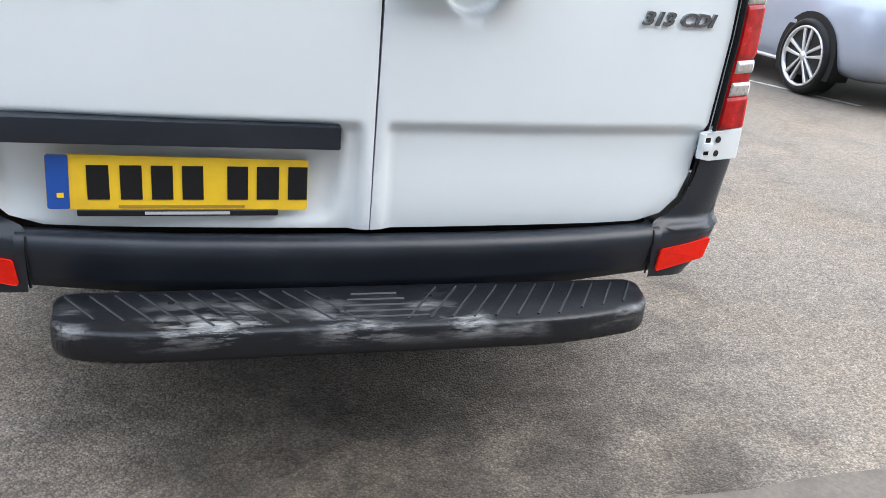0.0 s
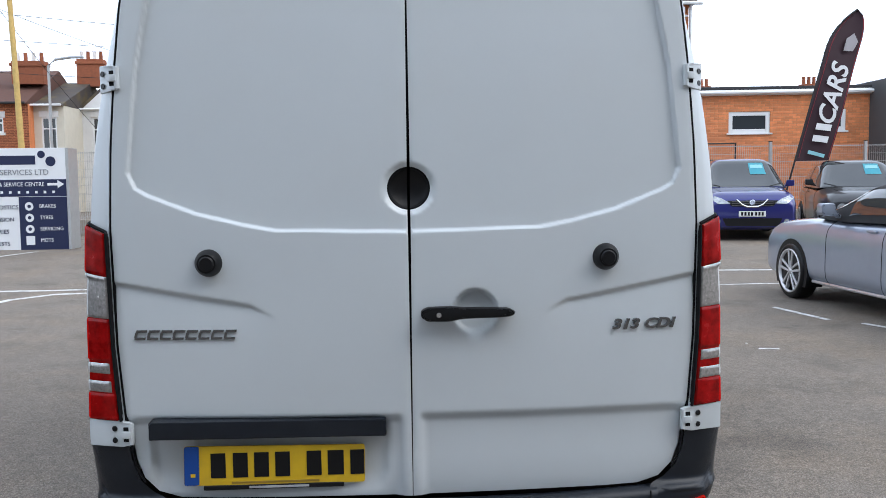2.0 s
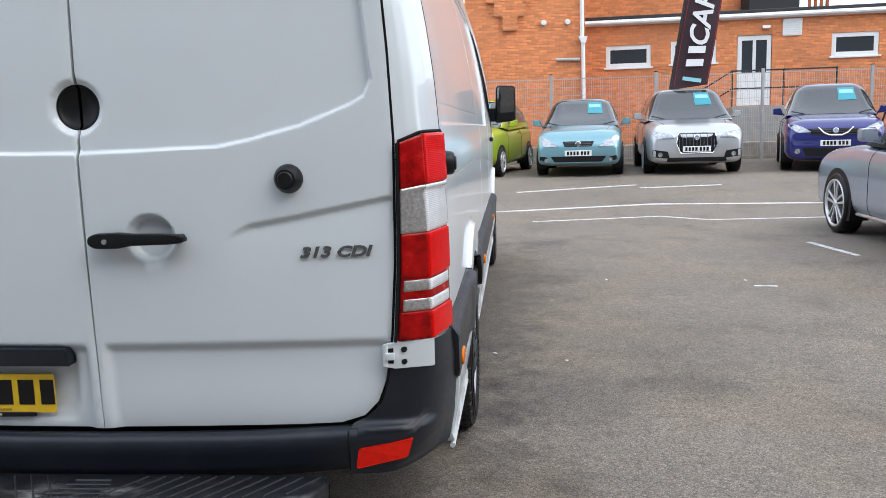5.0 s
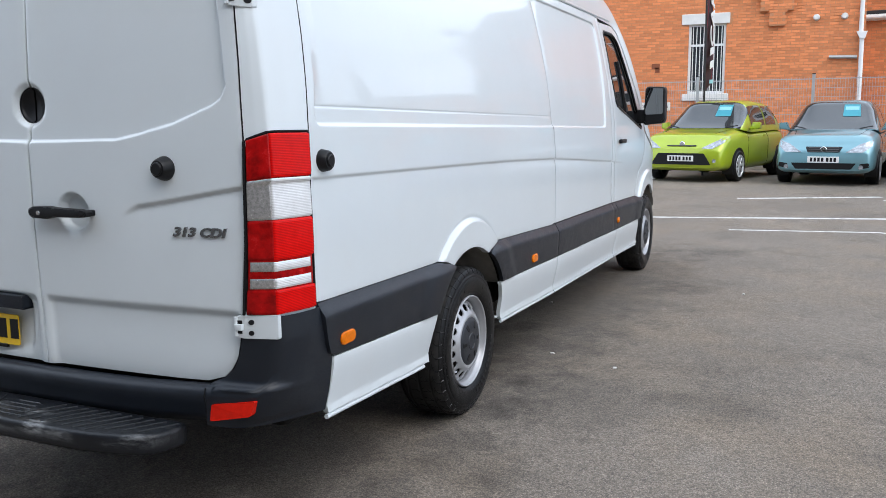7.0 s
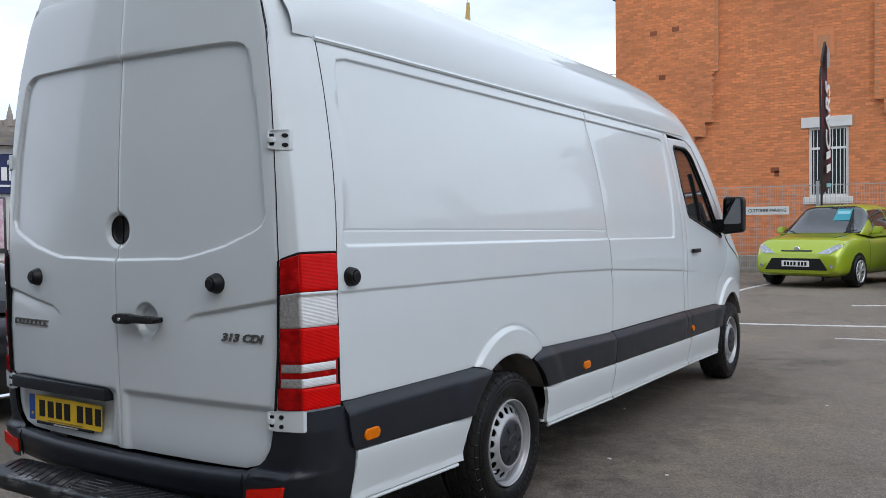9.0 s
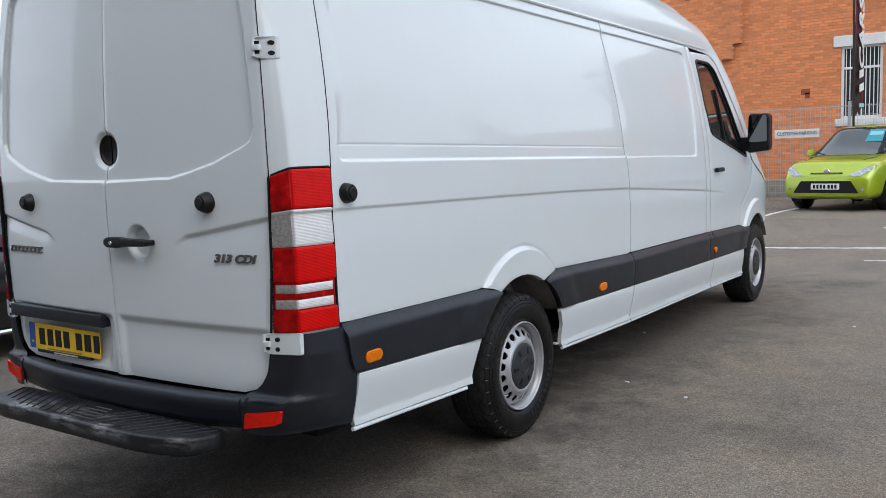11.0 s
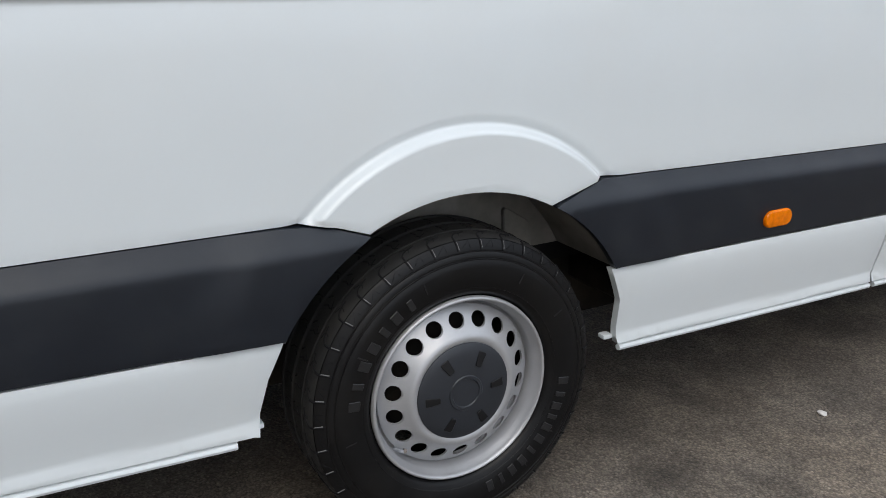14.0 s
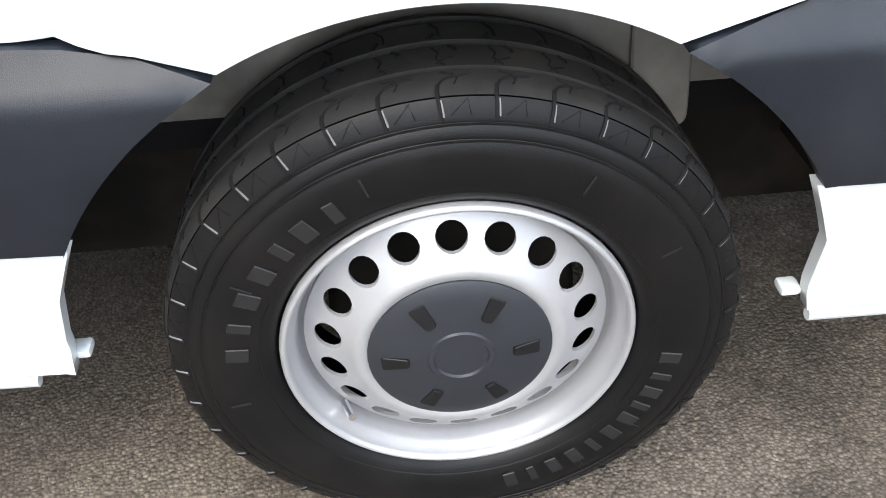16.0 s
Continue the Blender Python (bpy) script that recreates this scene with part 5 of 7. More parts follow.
def car_wheel(r, width, spokes, mat, f_=0.70, double=False):
    w = new("wheel")
    v, f = lathe([(r * (f_ - 0.08), -width / 2), (r * 0.93, -width / 2), (r, -width * 0.38), (r, width * 0.36), (r * 0.95, width / 2), (r * (f_ + 0.10), width * 0.54), (r * f_, width * 0.50), (r * (f_ - 0.02), width * 0.40)], 40, "X")
    link("tyre", v, f, RUBBER, w)
    v, f = lathe([(r * (f_ + 0.02), width * 0.52), (r * (f_ - 0.01), width * 0.53), (r * (f_ - 0.04), width * 0.46), (r * (f_ - 0.06), width * 0.1), (0.0, width * 0.05)], 40, "X")
    link("rim", v, f, BLACK, w)
    v, f = lathe([(r * (f_ + 0.02), width * 0.50), (r * (f_ + 0.01), width * 0.56), (r * (f_ - 0.04), width * 0.54), (r * (f_ - 0.06), width * 0.42)], 40, "X")
    rim = link("rim_edge", v, f, mat, w)
    for k in range(spokes):
        bm = prism([(-r * 0.05, r * 0.08), (r * 0.05, r * 0.08), (r * 0.085, r * (f_ - 0.04)), (-r * 0.085, r * (f_ - 0.04))], "X", width * 0.30, width * 0.50, 0.006, 1)
        if double:
            bm.free()
            bm = bmesh.new()
            for sg in (-1, 1):
                merge(bm, prism([(sg * r * 0.015, r * 0.08), (sg * r * 0.075, r * 0.08), (sg * r * 0.20, r * (f_ - 0.04)), (sg * r * 0.10, r * (f_ - 0.04))], "X", width * 0.30, width * 0.50, 0.005, 1))
        bmesh.ops.rotate(bm, cent=(0, 0, 0), matrix=Matrix.Rotation(2 * math.pi * k / spokes, 3, "X"), verts=bm.verts)
        part("spoke", bm, mat, w)
    v, f = lathe([(0.0, width * 0.54), (r * 0.10, width * 0.53), (r * 0.14, width * 0.46)], 20, "X")
    link("centre_cap", v, f, mat, w)
    return w


def car(name, label, where, heading, paint, L, W, H, hood_z, belt_z, cowl, roof_f, roof_r, tail, wheelbase, front_over, wheel_r, nose_z=0.62, low=0.20,
        grille=None, lamps=None, intake=None, fog=None, spokes=5, alloy=None, roof_mat=None, price=True, plate=True, badge=True, round_lamp=False, sill=None, roof_p=0.26, base_z=None, v_chrome=False, side_intake=None, bars=0, rim_f=0.70, double=False, group="cars in the row"):
    """A car built nose at y=0 (facing -y), tail at y=L, wheels on z=0, then set down at where with its heading."""
    root = new(name)
    hw = W / 2
    alloy = alloy or ALLOY
    # lower body
    ny = sorted(set([0.0, 0.015, 0.04, 0.08, 0.14, 0.22, 0.34] + [round(v, 3) for v in np.linspace(0.5, L - 0.5, 26)] + [L - 0.34, L - 0.2, L - 0.1, L - 0.04, L - 0.01, L]))

    def half(y):
        return hw * float(np.interp(y, [0, 0.015, 0.05, 0.14, 0.34, 0.8, 1.5, L - 1.2, L - 0.4, L - 0.12, L], [0.85, 0.88, 0.91, 0.945, 0.975, 0.995, 1.0, 1.0, 0.97, 0.91, 0.80]))

    def top(y):
        return float(np.interp(y, [0, 0.02, 0.08, 0.25, 0.6, cowl, cowl + 0.6, L - 0.9, L - 0.25, L - 0.03, L], [nose_z + 0.04, nose_z + 0.08, nose_z + 0.13, hood_z - 0.05, hood_z - 0.012, hood_z + 0.05, belt_z, belt_z + 0.04, belt_z + 0.03, belt_z - 0.05, belt_z - 0.15]))

    def bottom(y):
        return float(np.interp(y, [0, 0.1, 0.5, L - 0.5, L - 0.1, L], [low + 0.08, low + 0.02, low, low, low + 0.05, low + 0.12]))

    def skin(y, a, proud=0.0):
        """a from -90 (keel) over 0 (flank) to 90 (top), mirrored past 90."""
        c, s = math.cos(radians(a)), math.sin(radians(a))
        z0, z1 = bottom(y), top(y)
        zm, hh = (z0 + z1) / 2, (z1 - z0) / 2
        e = 0.24
        x = (half(y) + proud) * math.copysign(abs(c) ** e, c)
        z = zm + (hh + proud) * math.copysign(abs(s) ** 0.42, s)
        x *= 1 - 0.05 * max(0, s) ** 2
        return (x, y - (proud if y < 0.3 else 0), z)

    angs = [-90, -75, -60, -48, -38, -30, -22, -15, -8, 0, 8, 15, 22, 30, 38, 46, 54, 62, 70, 78, 84, 90, 96, 102, 110, 118, 126, 134, 142, 150, 158, 165, 172, 180, 188, 195, 202, 210, 218, 228, 240, 255]
    verts = [skin(y, a) for y in ny for a in angs]
    k = len(angs)
    faces = [(i * k + j, (i + 1) * k + j, (i + 1) * k + (j + 1) % k, i * k + (j + 1) % k) for i in range(len(ny) - 1) for j in range(k)]
    faces += [tuple(range(k)), tuple(reversed(range((len(ny) - 1) * k, len(ny) * k)))]
    body = link("body", verts, faces, paint, root, True)
    body.data.set_sharp_from_angle(angle=radians(50))

    # glasshouse
    def gh(y, a, proud=0.0):
        c, s = math.cos(radians(a)), math.sin(radians(a))
        wb = half(y) * 0.93
        z0 = top(y) - 0.03
        z1 = float(np.interp(y, [cowl, cowl + 0.25 * (roof_f - cowl), roof_f - 0.15, roof_f, roof_f + 0.25, (roof_f + roof_r) / 2, roof_r, roof_r + 0.2, tail],
                             [z0 + 0.01, z0 + 0.24 * (H - z0) + 0.02, H - 0.075, H - 0.028, H - 0.008, H, H - 0.035, H - 0.09, belt_z + 0.02]))
        z1 = max(z1, z0 + 0.005)
        x = (wb + proud) * math.copysign(abs(c) ** roof_p, c) * (1 - 0.20 * max(0, (z1 - z0) / max(H - belt_z, 0.1)) * abs(s) ** 0.8)
        z = z0 + (z1 - z0 + proud) * abs(s) ** 0.62
        return (x, y - proud * 0.5, z)

    gy = sorted(set([round(v, 3) for v in list(np.linspace(cowl, roof_f, 9)) + list(np.linspace(roof_f, roof_r, 10)) + list(np.linspace(roof_r, tail, 9))]))
    ga = [0, 6, 14, 24, 34, 44, 54, 64, 74, 82, 90, 98, 106, 116, 126, 136, 146, 156, 166, 174, 180]
    verts = [gh(y, a) for y in gy for a in ga]
    k = len(ga)
    faces = [(i * k + j, (i + 1) * k + j, (i + 1) * k + j + 1, i * k + j + 1) for i in range(len(gy) - 1) for j in range(k - 1)]
    house = link("roof", verts, faces, roof_mat or paint, root, True)
    patch("windscreen", lambda u, v: gh(u, v, 0.006), cowl + 0.02, roof_f - 0.10, 30, 150, 12, 26, CARGLASS, root, "dark glass windscreen", flip=False)
    for a0, a1 in ((4, 46), (134, 176)):
        m = (roof_f + roof_r) / 2 + 0.05
        patch("side_window", lambda u, v: gh(u, v, 0.006), cowl + 0.55 * (roof_f - cowl) + 0.20, m - 0.04, a0, a1, 10, 8, CARGLASS, root)
        patch("side_window", lambda u, v: gh(u, v, 0.006), m + 0.04, roof_r + 0.15, a0, a1, 10, 8, CARGLASS, root)
    patch("rear_window", lambda u, v: gh(u, v, 0.006), roof_r + 0.12, tail - 0.06, 30, 150, 8, 16, CARGLASS, root)

    # nose details lie on the body's own skin
    def on_nose(x, z, proud):
        """A point of the nose at (x, z)."""
        lo, hi = 0.0, 1.4
        for _ in range(18):
            y = (lo + hi) / 2
            z0, z1 = bottom(y), top(y)
            t = (z - (z0 + z1) / 2) / ((z1 - z0) / 2)
            if abs(t) >= 1:
                lo = y
                continue
            s = math.copysign(abs(t) ** (1 / 0.42), t)
            c = math.sqrt(max(0, 1 - s * s))
            w = half(y) * c ** 0.24 * (1 - 0.05 * max(0, s) ** 2)
            if w < abs(x):
                lo = y
            else:
                hi = y
        return (x, hi - proud, z)

    def nose_piece(nm, outline, mat, proud=0.006, lab=""):
        pts = dense(rounded(outline, 0.02, 3), 0.04)
        bm = bmesh.new()
        fr = [bm.verts.new(on_nose(px, pz, proud)) for px, pz in pts]
        cx, cz = sum(p[0] for p in pts) / len(pts), sum(p[1] for p in pts) / len(pts)
        mid = [bm.verts.new(on_nose(cx + (px - cx) * 0.5, cz + (pz - cz) * 0.5, proud)) for px, pz in pts]
        cen = bm.verts.new(on_nose(cx, cz, proud))
        bk = [bm.verts.new((v.co.x, v.co.y + 0.05, v.co.z)) for v in fr]
        n = len(pts)
        for i in range(n):
            j = (i + 1) % n
            bm.faces.new((fr[i], fr[j], mid[j], mid[i]))
            bm.faces.new((mid[i], mid[j], cen))
            bm.faces.new((fr[j], fr[i], bk[i], bk[j]))
        return part(nm, bm, mat, root, lab, smooth=True)

    if grille:
        g = nose_piece("grille", grille, BLACK, 0.008)
        gx, z0_, z1_ = max(p[0] for p in grille), min(p[1] for p in grille), max(p[1] for p in grille)
        ring = dense(rounded(grille, 0.03, 3), 0.05)
        if bars:
            part("grille_frame", tube([on_nose(px, pz, 0.014) for px, pz in ring], 0.010, 5, cyclic=True), CHROME, root, smooth=True)
        for q in range(bars):
            x = -gx * 0.86 + 2 * gx * 0.86 * q / max(bars - 1, 1)
            part("grille_bar", tube([on_nose(x, z0_ + 0.05 + 0.05 * abs(x) / gx, 0.014), on_nose(x, (z0_ + z1_) / 2, 0.014), on_nose(x, z1_ - 0.02, 0.014)], 0.006, 5), CHROME, root, smooth=True)
        if not bars:
            for q in range(3):
                z = z0_ + (z1_ - z0_) * (q + 0.5) / 3
                part("grille_bar", tube([on_nose(x, z, 0.012) for x in np.linspace(-gx * 0.8, gx * 0.8, 7)], 0.005, 5), SEATS, root, smooth=True)
    if side_intake:
        for sg in (1, -1):
            nose_piece("side_intake", [(sg * x, z) for x, z in (side_intake if sg > 0 else reversed(side_intake))], BLACK, 0.007)
    # bonnet edges and bumper seam
    for sg in (1, -1):
        part("bonnet_joint", tube([skin(yy, 90 - sg * b, 0.001) for yy, b in ((0.34, 12), (0.55, 14), (0.8, 16), (cowl - 0.02, 20))], 0.004, 4), JAMB, root)
    if intake:
        nose_piece("air_intake", intake, BLACK, 0.007)
    for sg in (1, -1):
        if lamps:
            ob = nose_piece("headlight", [(sg * x, z) for x, z in (lamps if sg > 0 else reversed(lamps))], LAMP, 0.010, "clear headlight")
        if fog:
            fx, fz, fr_ = fog
            nose_piece("fog_light", [(sg * fx + fr_ * math.cos(t), fz + fr_ * math.sin(t)) for t in np.linspace(0, 2 * math.pi, 12, endpoint=False)], LAMP, 0.012)
        # mirrors
        my = cowl + 0.40
        bm = prism(rounded([(sg * hw * 0.93, belt_z + 0.02), (sg * (hw + 0.02), belt_z + 0.03), (sg * (hw + 0.17), belt_z + 0.05), (sg * (hw + 0.17), belt_z + 0.17), (sg * (hw + 0.02), belt_z + 0.18), (sg * (hw - 0.0), belt_z + 0.10)], 0.03), "Y", my, my + 0.12, 0.02, 2)
        part("door_mirror", bm, paint, root, smooth=True)
        # door joint lines and handles
        for fy in (cowl + 0.30, (roof_f + roof_r) / 2 + 0.05):
            part("door_joint", tube([skin(fy + 0.02 * math.sin(a / 40), a if sg > 0 else 180 - a, 0.0005) for a in range(-40, 58, 8)], 0.004, 4), JAMB, root)
        hxp = skin((roof_f + roof_r) / 2 - 0.15, 25 if sg > 0 else 155, 0.015)
        part("door_handle", box(hxp[0] - 0.012, hxp[0] + 0.012, hxp[1] - 0.09, hxp[1] + 0.09, hxp[2] - 0.012, hxp[2] + 0.012, 0.008, 2), paint, root, smooth=True)
        if sill:
            part("sill_strip", tube([skin(yy, -42 if sg > 0 else 222, 0.012) for yy in np.linspace(front_over + 0.42, front_over + wheelbase - 0.42, 8)], 0.018, 6), sill, root, smooth=True)
        # arches
        for wy in (front_over, front_over + wheelbase):
            x = half(wy)
            bm = bmesh.new()
            rr = wheel_r + 0.055
            a_ = [radians(t) for t in np.linspace(-25, 205, 24)]
            o = [bm.verts.new((sg * (x + 0.006), wy + rr * math.cos(t), wheel_r + rr * math.sin(t))) for t in a_]
            i_ = [bm.verts.new((sg * (x - 0.20), wy + rr * math.cos(t), wheel_r + rr * math.sin(t))) for t in a_]
            bm.faces.new(o)
            for q in range(len(a_) - 1):
                bm.faces.new((o[q], o[q + 1], i_[q + 1], i_[q]))
            part("wheel_arch", bm, BLACK, root)
    w = car_wheel(wheel_r, 0.21, spokes, alloy, rim_f, double)
    w.parent = root
    for i, (sg, wy) in enumerate(((1, front_over), (-1, front_over), (1, front_over + wheelbase), (-1, front_over + wheelbase))):
        m = pose(sg * (hw - 0.085), wy, wheel_r, 0, 0, 0 if sg > 0 else 180)
        if i == 0:
            w.matrix_basis = m
        else:
            copy_thing(w, m).parent = root
    if plate:
        pz = plate if isinstance(plate, float) else 0.50
        py = on_nose(0, pz, 0.014)[1]
        pl = part("number_plate", box(-0.26, 0.26, py - 0.006, py + 0.02, pz - 0.055, pz + 0.055, 0.003, 1), PLATEWHITE, root, "white number plate with plain bars")
        for q in range(7):
            x0 = -0.215 + q * 0.062 + (0.02 if q > 3 else 0)
            part("plate_bar", box(x0, x0 + 0.040, py - 0.0085, py - 0.004, pz - 0.036, pz + 0.036), BLACK, pl)
    if badge:
        bz = badge if isinstance(badge, float) else nose_z + 0.05
        q = on_nose(0, bz, 0.02)
        v, f = lathe([(0.0, -0.012), (0.045, -0.012), (0.055, 0.0), (0.055, 0.02)], 20, "Y")
        bm = bm_of(v, f)
        bmesh.ops.translate(bm, vec=q, verts=bm.verts)
        part("badge", bm, CHROME, root, smooth=True)
    if v_chrome:
        for sg in (1, -1):
            part("grille_trim", tube([on_nose(sg * 0.30, hood_z - 0.20, 0.02), on_nose(sg * 0.20, hood_z - 0.30, 0.022), on_nose(sg * 0.10, hood_z - 0.345, 0.022), on_nose(0, hood_z - 0.345, 0.022)], 0.018, 6), CHROME, root, smooth=True)
    if price:
        card = patch("price_card", lambda u, v: gh(u, v, 0.012), cowl + 0.42 * (roof_f - cowl), cowl + 0.76 * (roof_f - cowl), 81.0, 89.90, 4, 9, CYAN, root, "cyan windscreen price card")
        patch("price_bar", lambda u, v: gh(u, v, 0.016), cowl + 0.60 * (roof_f - cowl), cowl + 0.70 * (roof_f - cowl), 83.0, 89.80, 3, 7, CARDBAR, card)
    for sg in (1, -1):
        a = gh(cowl + 0.03, 90 - sg * 8, 0.012)
        b = gh(cowl + 0.12, 90 - sg * 38, 0.012)
        part("wiper", tube([a, b], 0.008, 5), BLACK, root)
    z = float(ground_z(where[1] + 1.0)) if base_z is None else base_z
    root.matrix_basis = pose(where[0], where[1], z, 0, 0, heading)
    return tagged(root, label, "car", group)


def paint_of(name, rgb, metal=0.3, rough=0.3):
    return material(name, rgb, rough, metal=metal, coat=1.0, vary=0.04, scale=6)


LIME = paint_of("lime_paint", (0.36, 0.46, 0.015), 0.25)
AQUA = paint_of("light_blue_paint", (0.17, 0.34, 0.39), 0.35)
SILVER = paint_of("silver_white_paint", (0.47, 0.48, 0.49), 0.5)
NAVY = paint_of("deep_blue_paint", (0.012, 0.014, 0.14), 0.3)
DARK = paint_of("black_paint", (0.012, 0.012, 0.014), 0.2)
GREYBLUE = paint_of("grey_blue_paint", (0.33, 0.37, 0.45), 0.5)

car("car", "lime green hatchback with a price card, parked in a row", (-0.10, 14.92), -14, LIME, 3.95, 1.72, 1.60, 0.975, 0.965, 1.02, 1.85, 3.1, 3.85, 2.49, 0.80, 0.30, 0.60,
    grille=[(-0.30, 0.69), (0.30, 0.69), (0.29, 0.715), (-0.29, 0.715)], intake=[(-0.60, 0.34), (0.60, 0.34), (0.46, 0.56), (-0.46, 0.56)], lamps=[(0.40, 0.655), (0.62, 0.645), (0.785, 0.76), (0.80, 0.875), (0.66, 0.80)], fog=(0.66, 0.42, 0.035), spokes=9, plate=0.46, badge=0.73)
car("car", "light blue hatchback with a price card, parked in a row", (2.42, 14.75), -7, AQUA, 4.05, 1.69, 1.57, 0.955, 0.955, 1.02, 1.85, 3.1, 3.9, 2.47, 0.82, 0.30, 0.58,
    grille=[(-0.26, 0.60), (0.26, 0.60), (0.31, 0.70), (-0.31, 0.70)], intake=[(-0.46, 0.30), (0.46, 0.30), (0.54, 0.41), (-0.54, 0.41)], side_intake=[(0.58, 0.30), (0.76, 0.34), (0.74, 0.42), (0.60, 0.40)], lamps=[(0.36, 0.60), (0.64, 0.60), (0.775, 0.71), (0.785, 0.82), (0.58, 0.745)], fog=(0.62, 0.34, 0.04), spokes=10, plate=0.47, badge=0.65)
car("car", "silver compact sport utility car with a tall black grille", (4.66, 14.60), -4, SILVER, 4.39, 1.83, 1.71, 1.02, 1.04, 1.12, 1.95, 3.4, 4.2, 2.60, 0.90, 0.34, 0.70,
    grille=[(-0.30, 0.42), (0.30, 0.42), (0.38, 0.60), (0.34, 0.80), (-0.34, 0.80), (-0.38, 0.60)], intake=[(-0.56, 0.26), (0.56, 0.26), (0.54, 0.34), (-0.54, 0.34)], lamps=[(0.42, 0.70), (0.72, 0.69), (0.83, 0.80), (0.82, 0.86), (0.46, 0.785)], fog=(0.68, 0.40, 0.045), spokes=10, plate=0.50, badge=0.72, alloy=ALLOY, bars=11, side_intake=[(0.50, 0.32), (0.84, 0.36), (0.82, 0.50), (0.54, 0.46)])
car("car", "deep blue sport utility car with a chrome grille trim", (7.19, 14.50), -15, NAVY, 4.38, 1.81, 1.72, 1.04, 1.05, 1.10, 1.95, 3.4, 4.2, 2.65, 0.90, 0.34, 0.74,
    grille=[(-0.40, 0.70), (0.40, 0.70), (0.50, 0.82), (-0.50, 0.82)], intake=[(-0.50, 0.30), (0.50, 0.30), (0.58, 0.46), (-0.58, 0.46)], lamps=[(0.42, 0.76), (0.66, 0.75), (0.825, 0.87), (0.82, 0.95), (0.58, 0.86)], fog=(0.66, 0.40, 0.05), spokes=6, plate=0.55, badge=0.78, v_chrome=True)
car("car", "black small crossover car with round front lights", (9.58, 14.30), -18, DARK, 4.13, 1.77, 1.66, 1.02, 1.06, 1.08, 1.90, 3.2, 4.0, 2.53, 0.85, 0.33, 0.74,
    grille=[(-0.36, 0.70), (0.36, 0.70), (0.42, 0.80), (-0.42, 0.80)], intake=[(-0.40, 0.30), (0.40, 0.30), (0.46, 0.44), (-0.46, 0.44)], fog=(0.56, 0.64, 0.10), spokes=5, plate=0.52, badge=0.78)
A5 = car("car", "grey-blue convertible with its dark cloth roof up and large alloy wheels", (0, 0), 0, GREYBLUE, 4.63, 1.85, 1.42, 0.97, 1.00, 1.35, 2.15, 3.2, 4.0, 2.75, 0.86, 0.335, 0.66, rim_f=0.78, double=True, roof_mat=material("black_cloth", (0.02, 0.02, 0.022), 0.9, vary=0.2, scale=40),
    grille=[(-0.30, 0.36), (0.30, 0.36), (0.36, 0.66), (-0.36, 0.66)], lamps=[(0.46, 0.58), (0.74, 0.62), (0.80, 0.72), (0.48, 0.66)], spokes=5, price=False, plate=False, badge=False, sill=ALLOY, group="cars of the yard")
# the nose points straight away
A5.matrix_basis = Matrix.Translation((4.84, 7.65, 0)) @ Matrix.Rotation(radians(180 + 1), 4, "Z") @ Matrix.Translation((-0.925 + 0.085, -0.86, 0))
BLK = car("car", "black saloon car parked alongside the van", (0, 0), 0, DARK, 4.55, 1.80, 1.30, 0.84, 0.86, 1.25, 2.05, 3.1, 4.1, 2.70, 0.88, 0.32, 0.60, low=0.17, lamps=[(0.46, 0.58), (0.74, 0.62), (0.80, 0.72), (0.48, 0.66)], spokes=5, price=False, plate=False, badge=False, sill=CHROME, group="cars of the yard")
BLK.matrix_basis = pose(-4.05, 3.4, 0, 0, 0, 180)

WCAR = car("car", "white estate car parked far off before the brick terrace", (0, 0), 0, paint_of("white_car_paint", (0.72, 0.73, 0.74), 0.0), 4.2, 1.72, 1.46, 0.92, 0.94, 1.05, 1.85, 3.6, 4.1, 2.5, 0.82, 0.30, 0.60, price=False, plate=False, badge=False, group="cars of the street")
WCAR.matrix_basis = pose(-24.6, 35.6, 0.19, 0, 0, 90)


# ---- buildings ----
BRICK = material("orange_red_brick", (0.72, 0.262, 0.105), 0.85, vary=0.15, scale=9, random_tint=0.16, stain=(0.42, 0.16, 0.08), stain_scale=0.5, stain_amount=0.5)
MORTAR = material("mortar", (0.54, 0.25, 0.125), 0.9, vary=0.15, scale=20)
DARKBRICK = material("dark_red_brick", (0.26, 0.085, 0.04), 0.85, vary=0.2, scale=9, random_tint=0.25)
UPVC = material("white_window_plastic", (0.78, 0.78, 0.77), 0.35, vary=0.03, scale=6)
STONE = material("white_painted_stone", (0.72, 0.71, 0.68), 0.7, vary=0.08, scale=6)
PANE = material("window_glass", (0.03, 0.035, 0.04), 0.04, coat=1.0, spec=0.7)
TILE = material("dark_roof_tile", (0.075, 0.062, 0.055), 0.8, vary=0.25, scale=8, random_tint=0.25, stain=(0.28, 0.19, 0.03), stain_scale=1.3, stain_amount=0.35)
REDTILE = material("red_roof_tile", (0.13, 0.062, 0.045), 0.8, vary=0.25, scale=8, random_tint=0.2)
CREAM = material("cream_render", (0.62, 0.58, 0.48), 0.85, vary=0.06, scale=3)
RENDER = material("white_render", (0.70, 0.70, 0.68), 0.85, vary=0.06, scale=3)
FELT = material("black_roof_felt", (0.03, 0.03, 0.032), 0.8, vary=0.2, scale=8)
GALV = material("galvanised_steel", (0.45, 0.46, 0.47), 0.4, metal=0.8, vary=0.1, scale=10)
FENCE = material("grey_fence_steel", (0.42, 0.43, 0.43), 0.5, metal=0.4, vary=0.1, scale=10)
BLACKM = material("black_painted_steel", (0.015, 0.015, 0.016), 0.5)


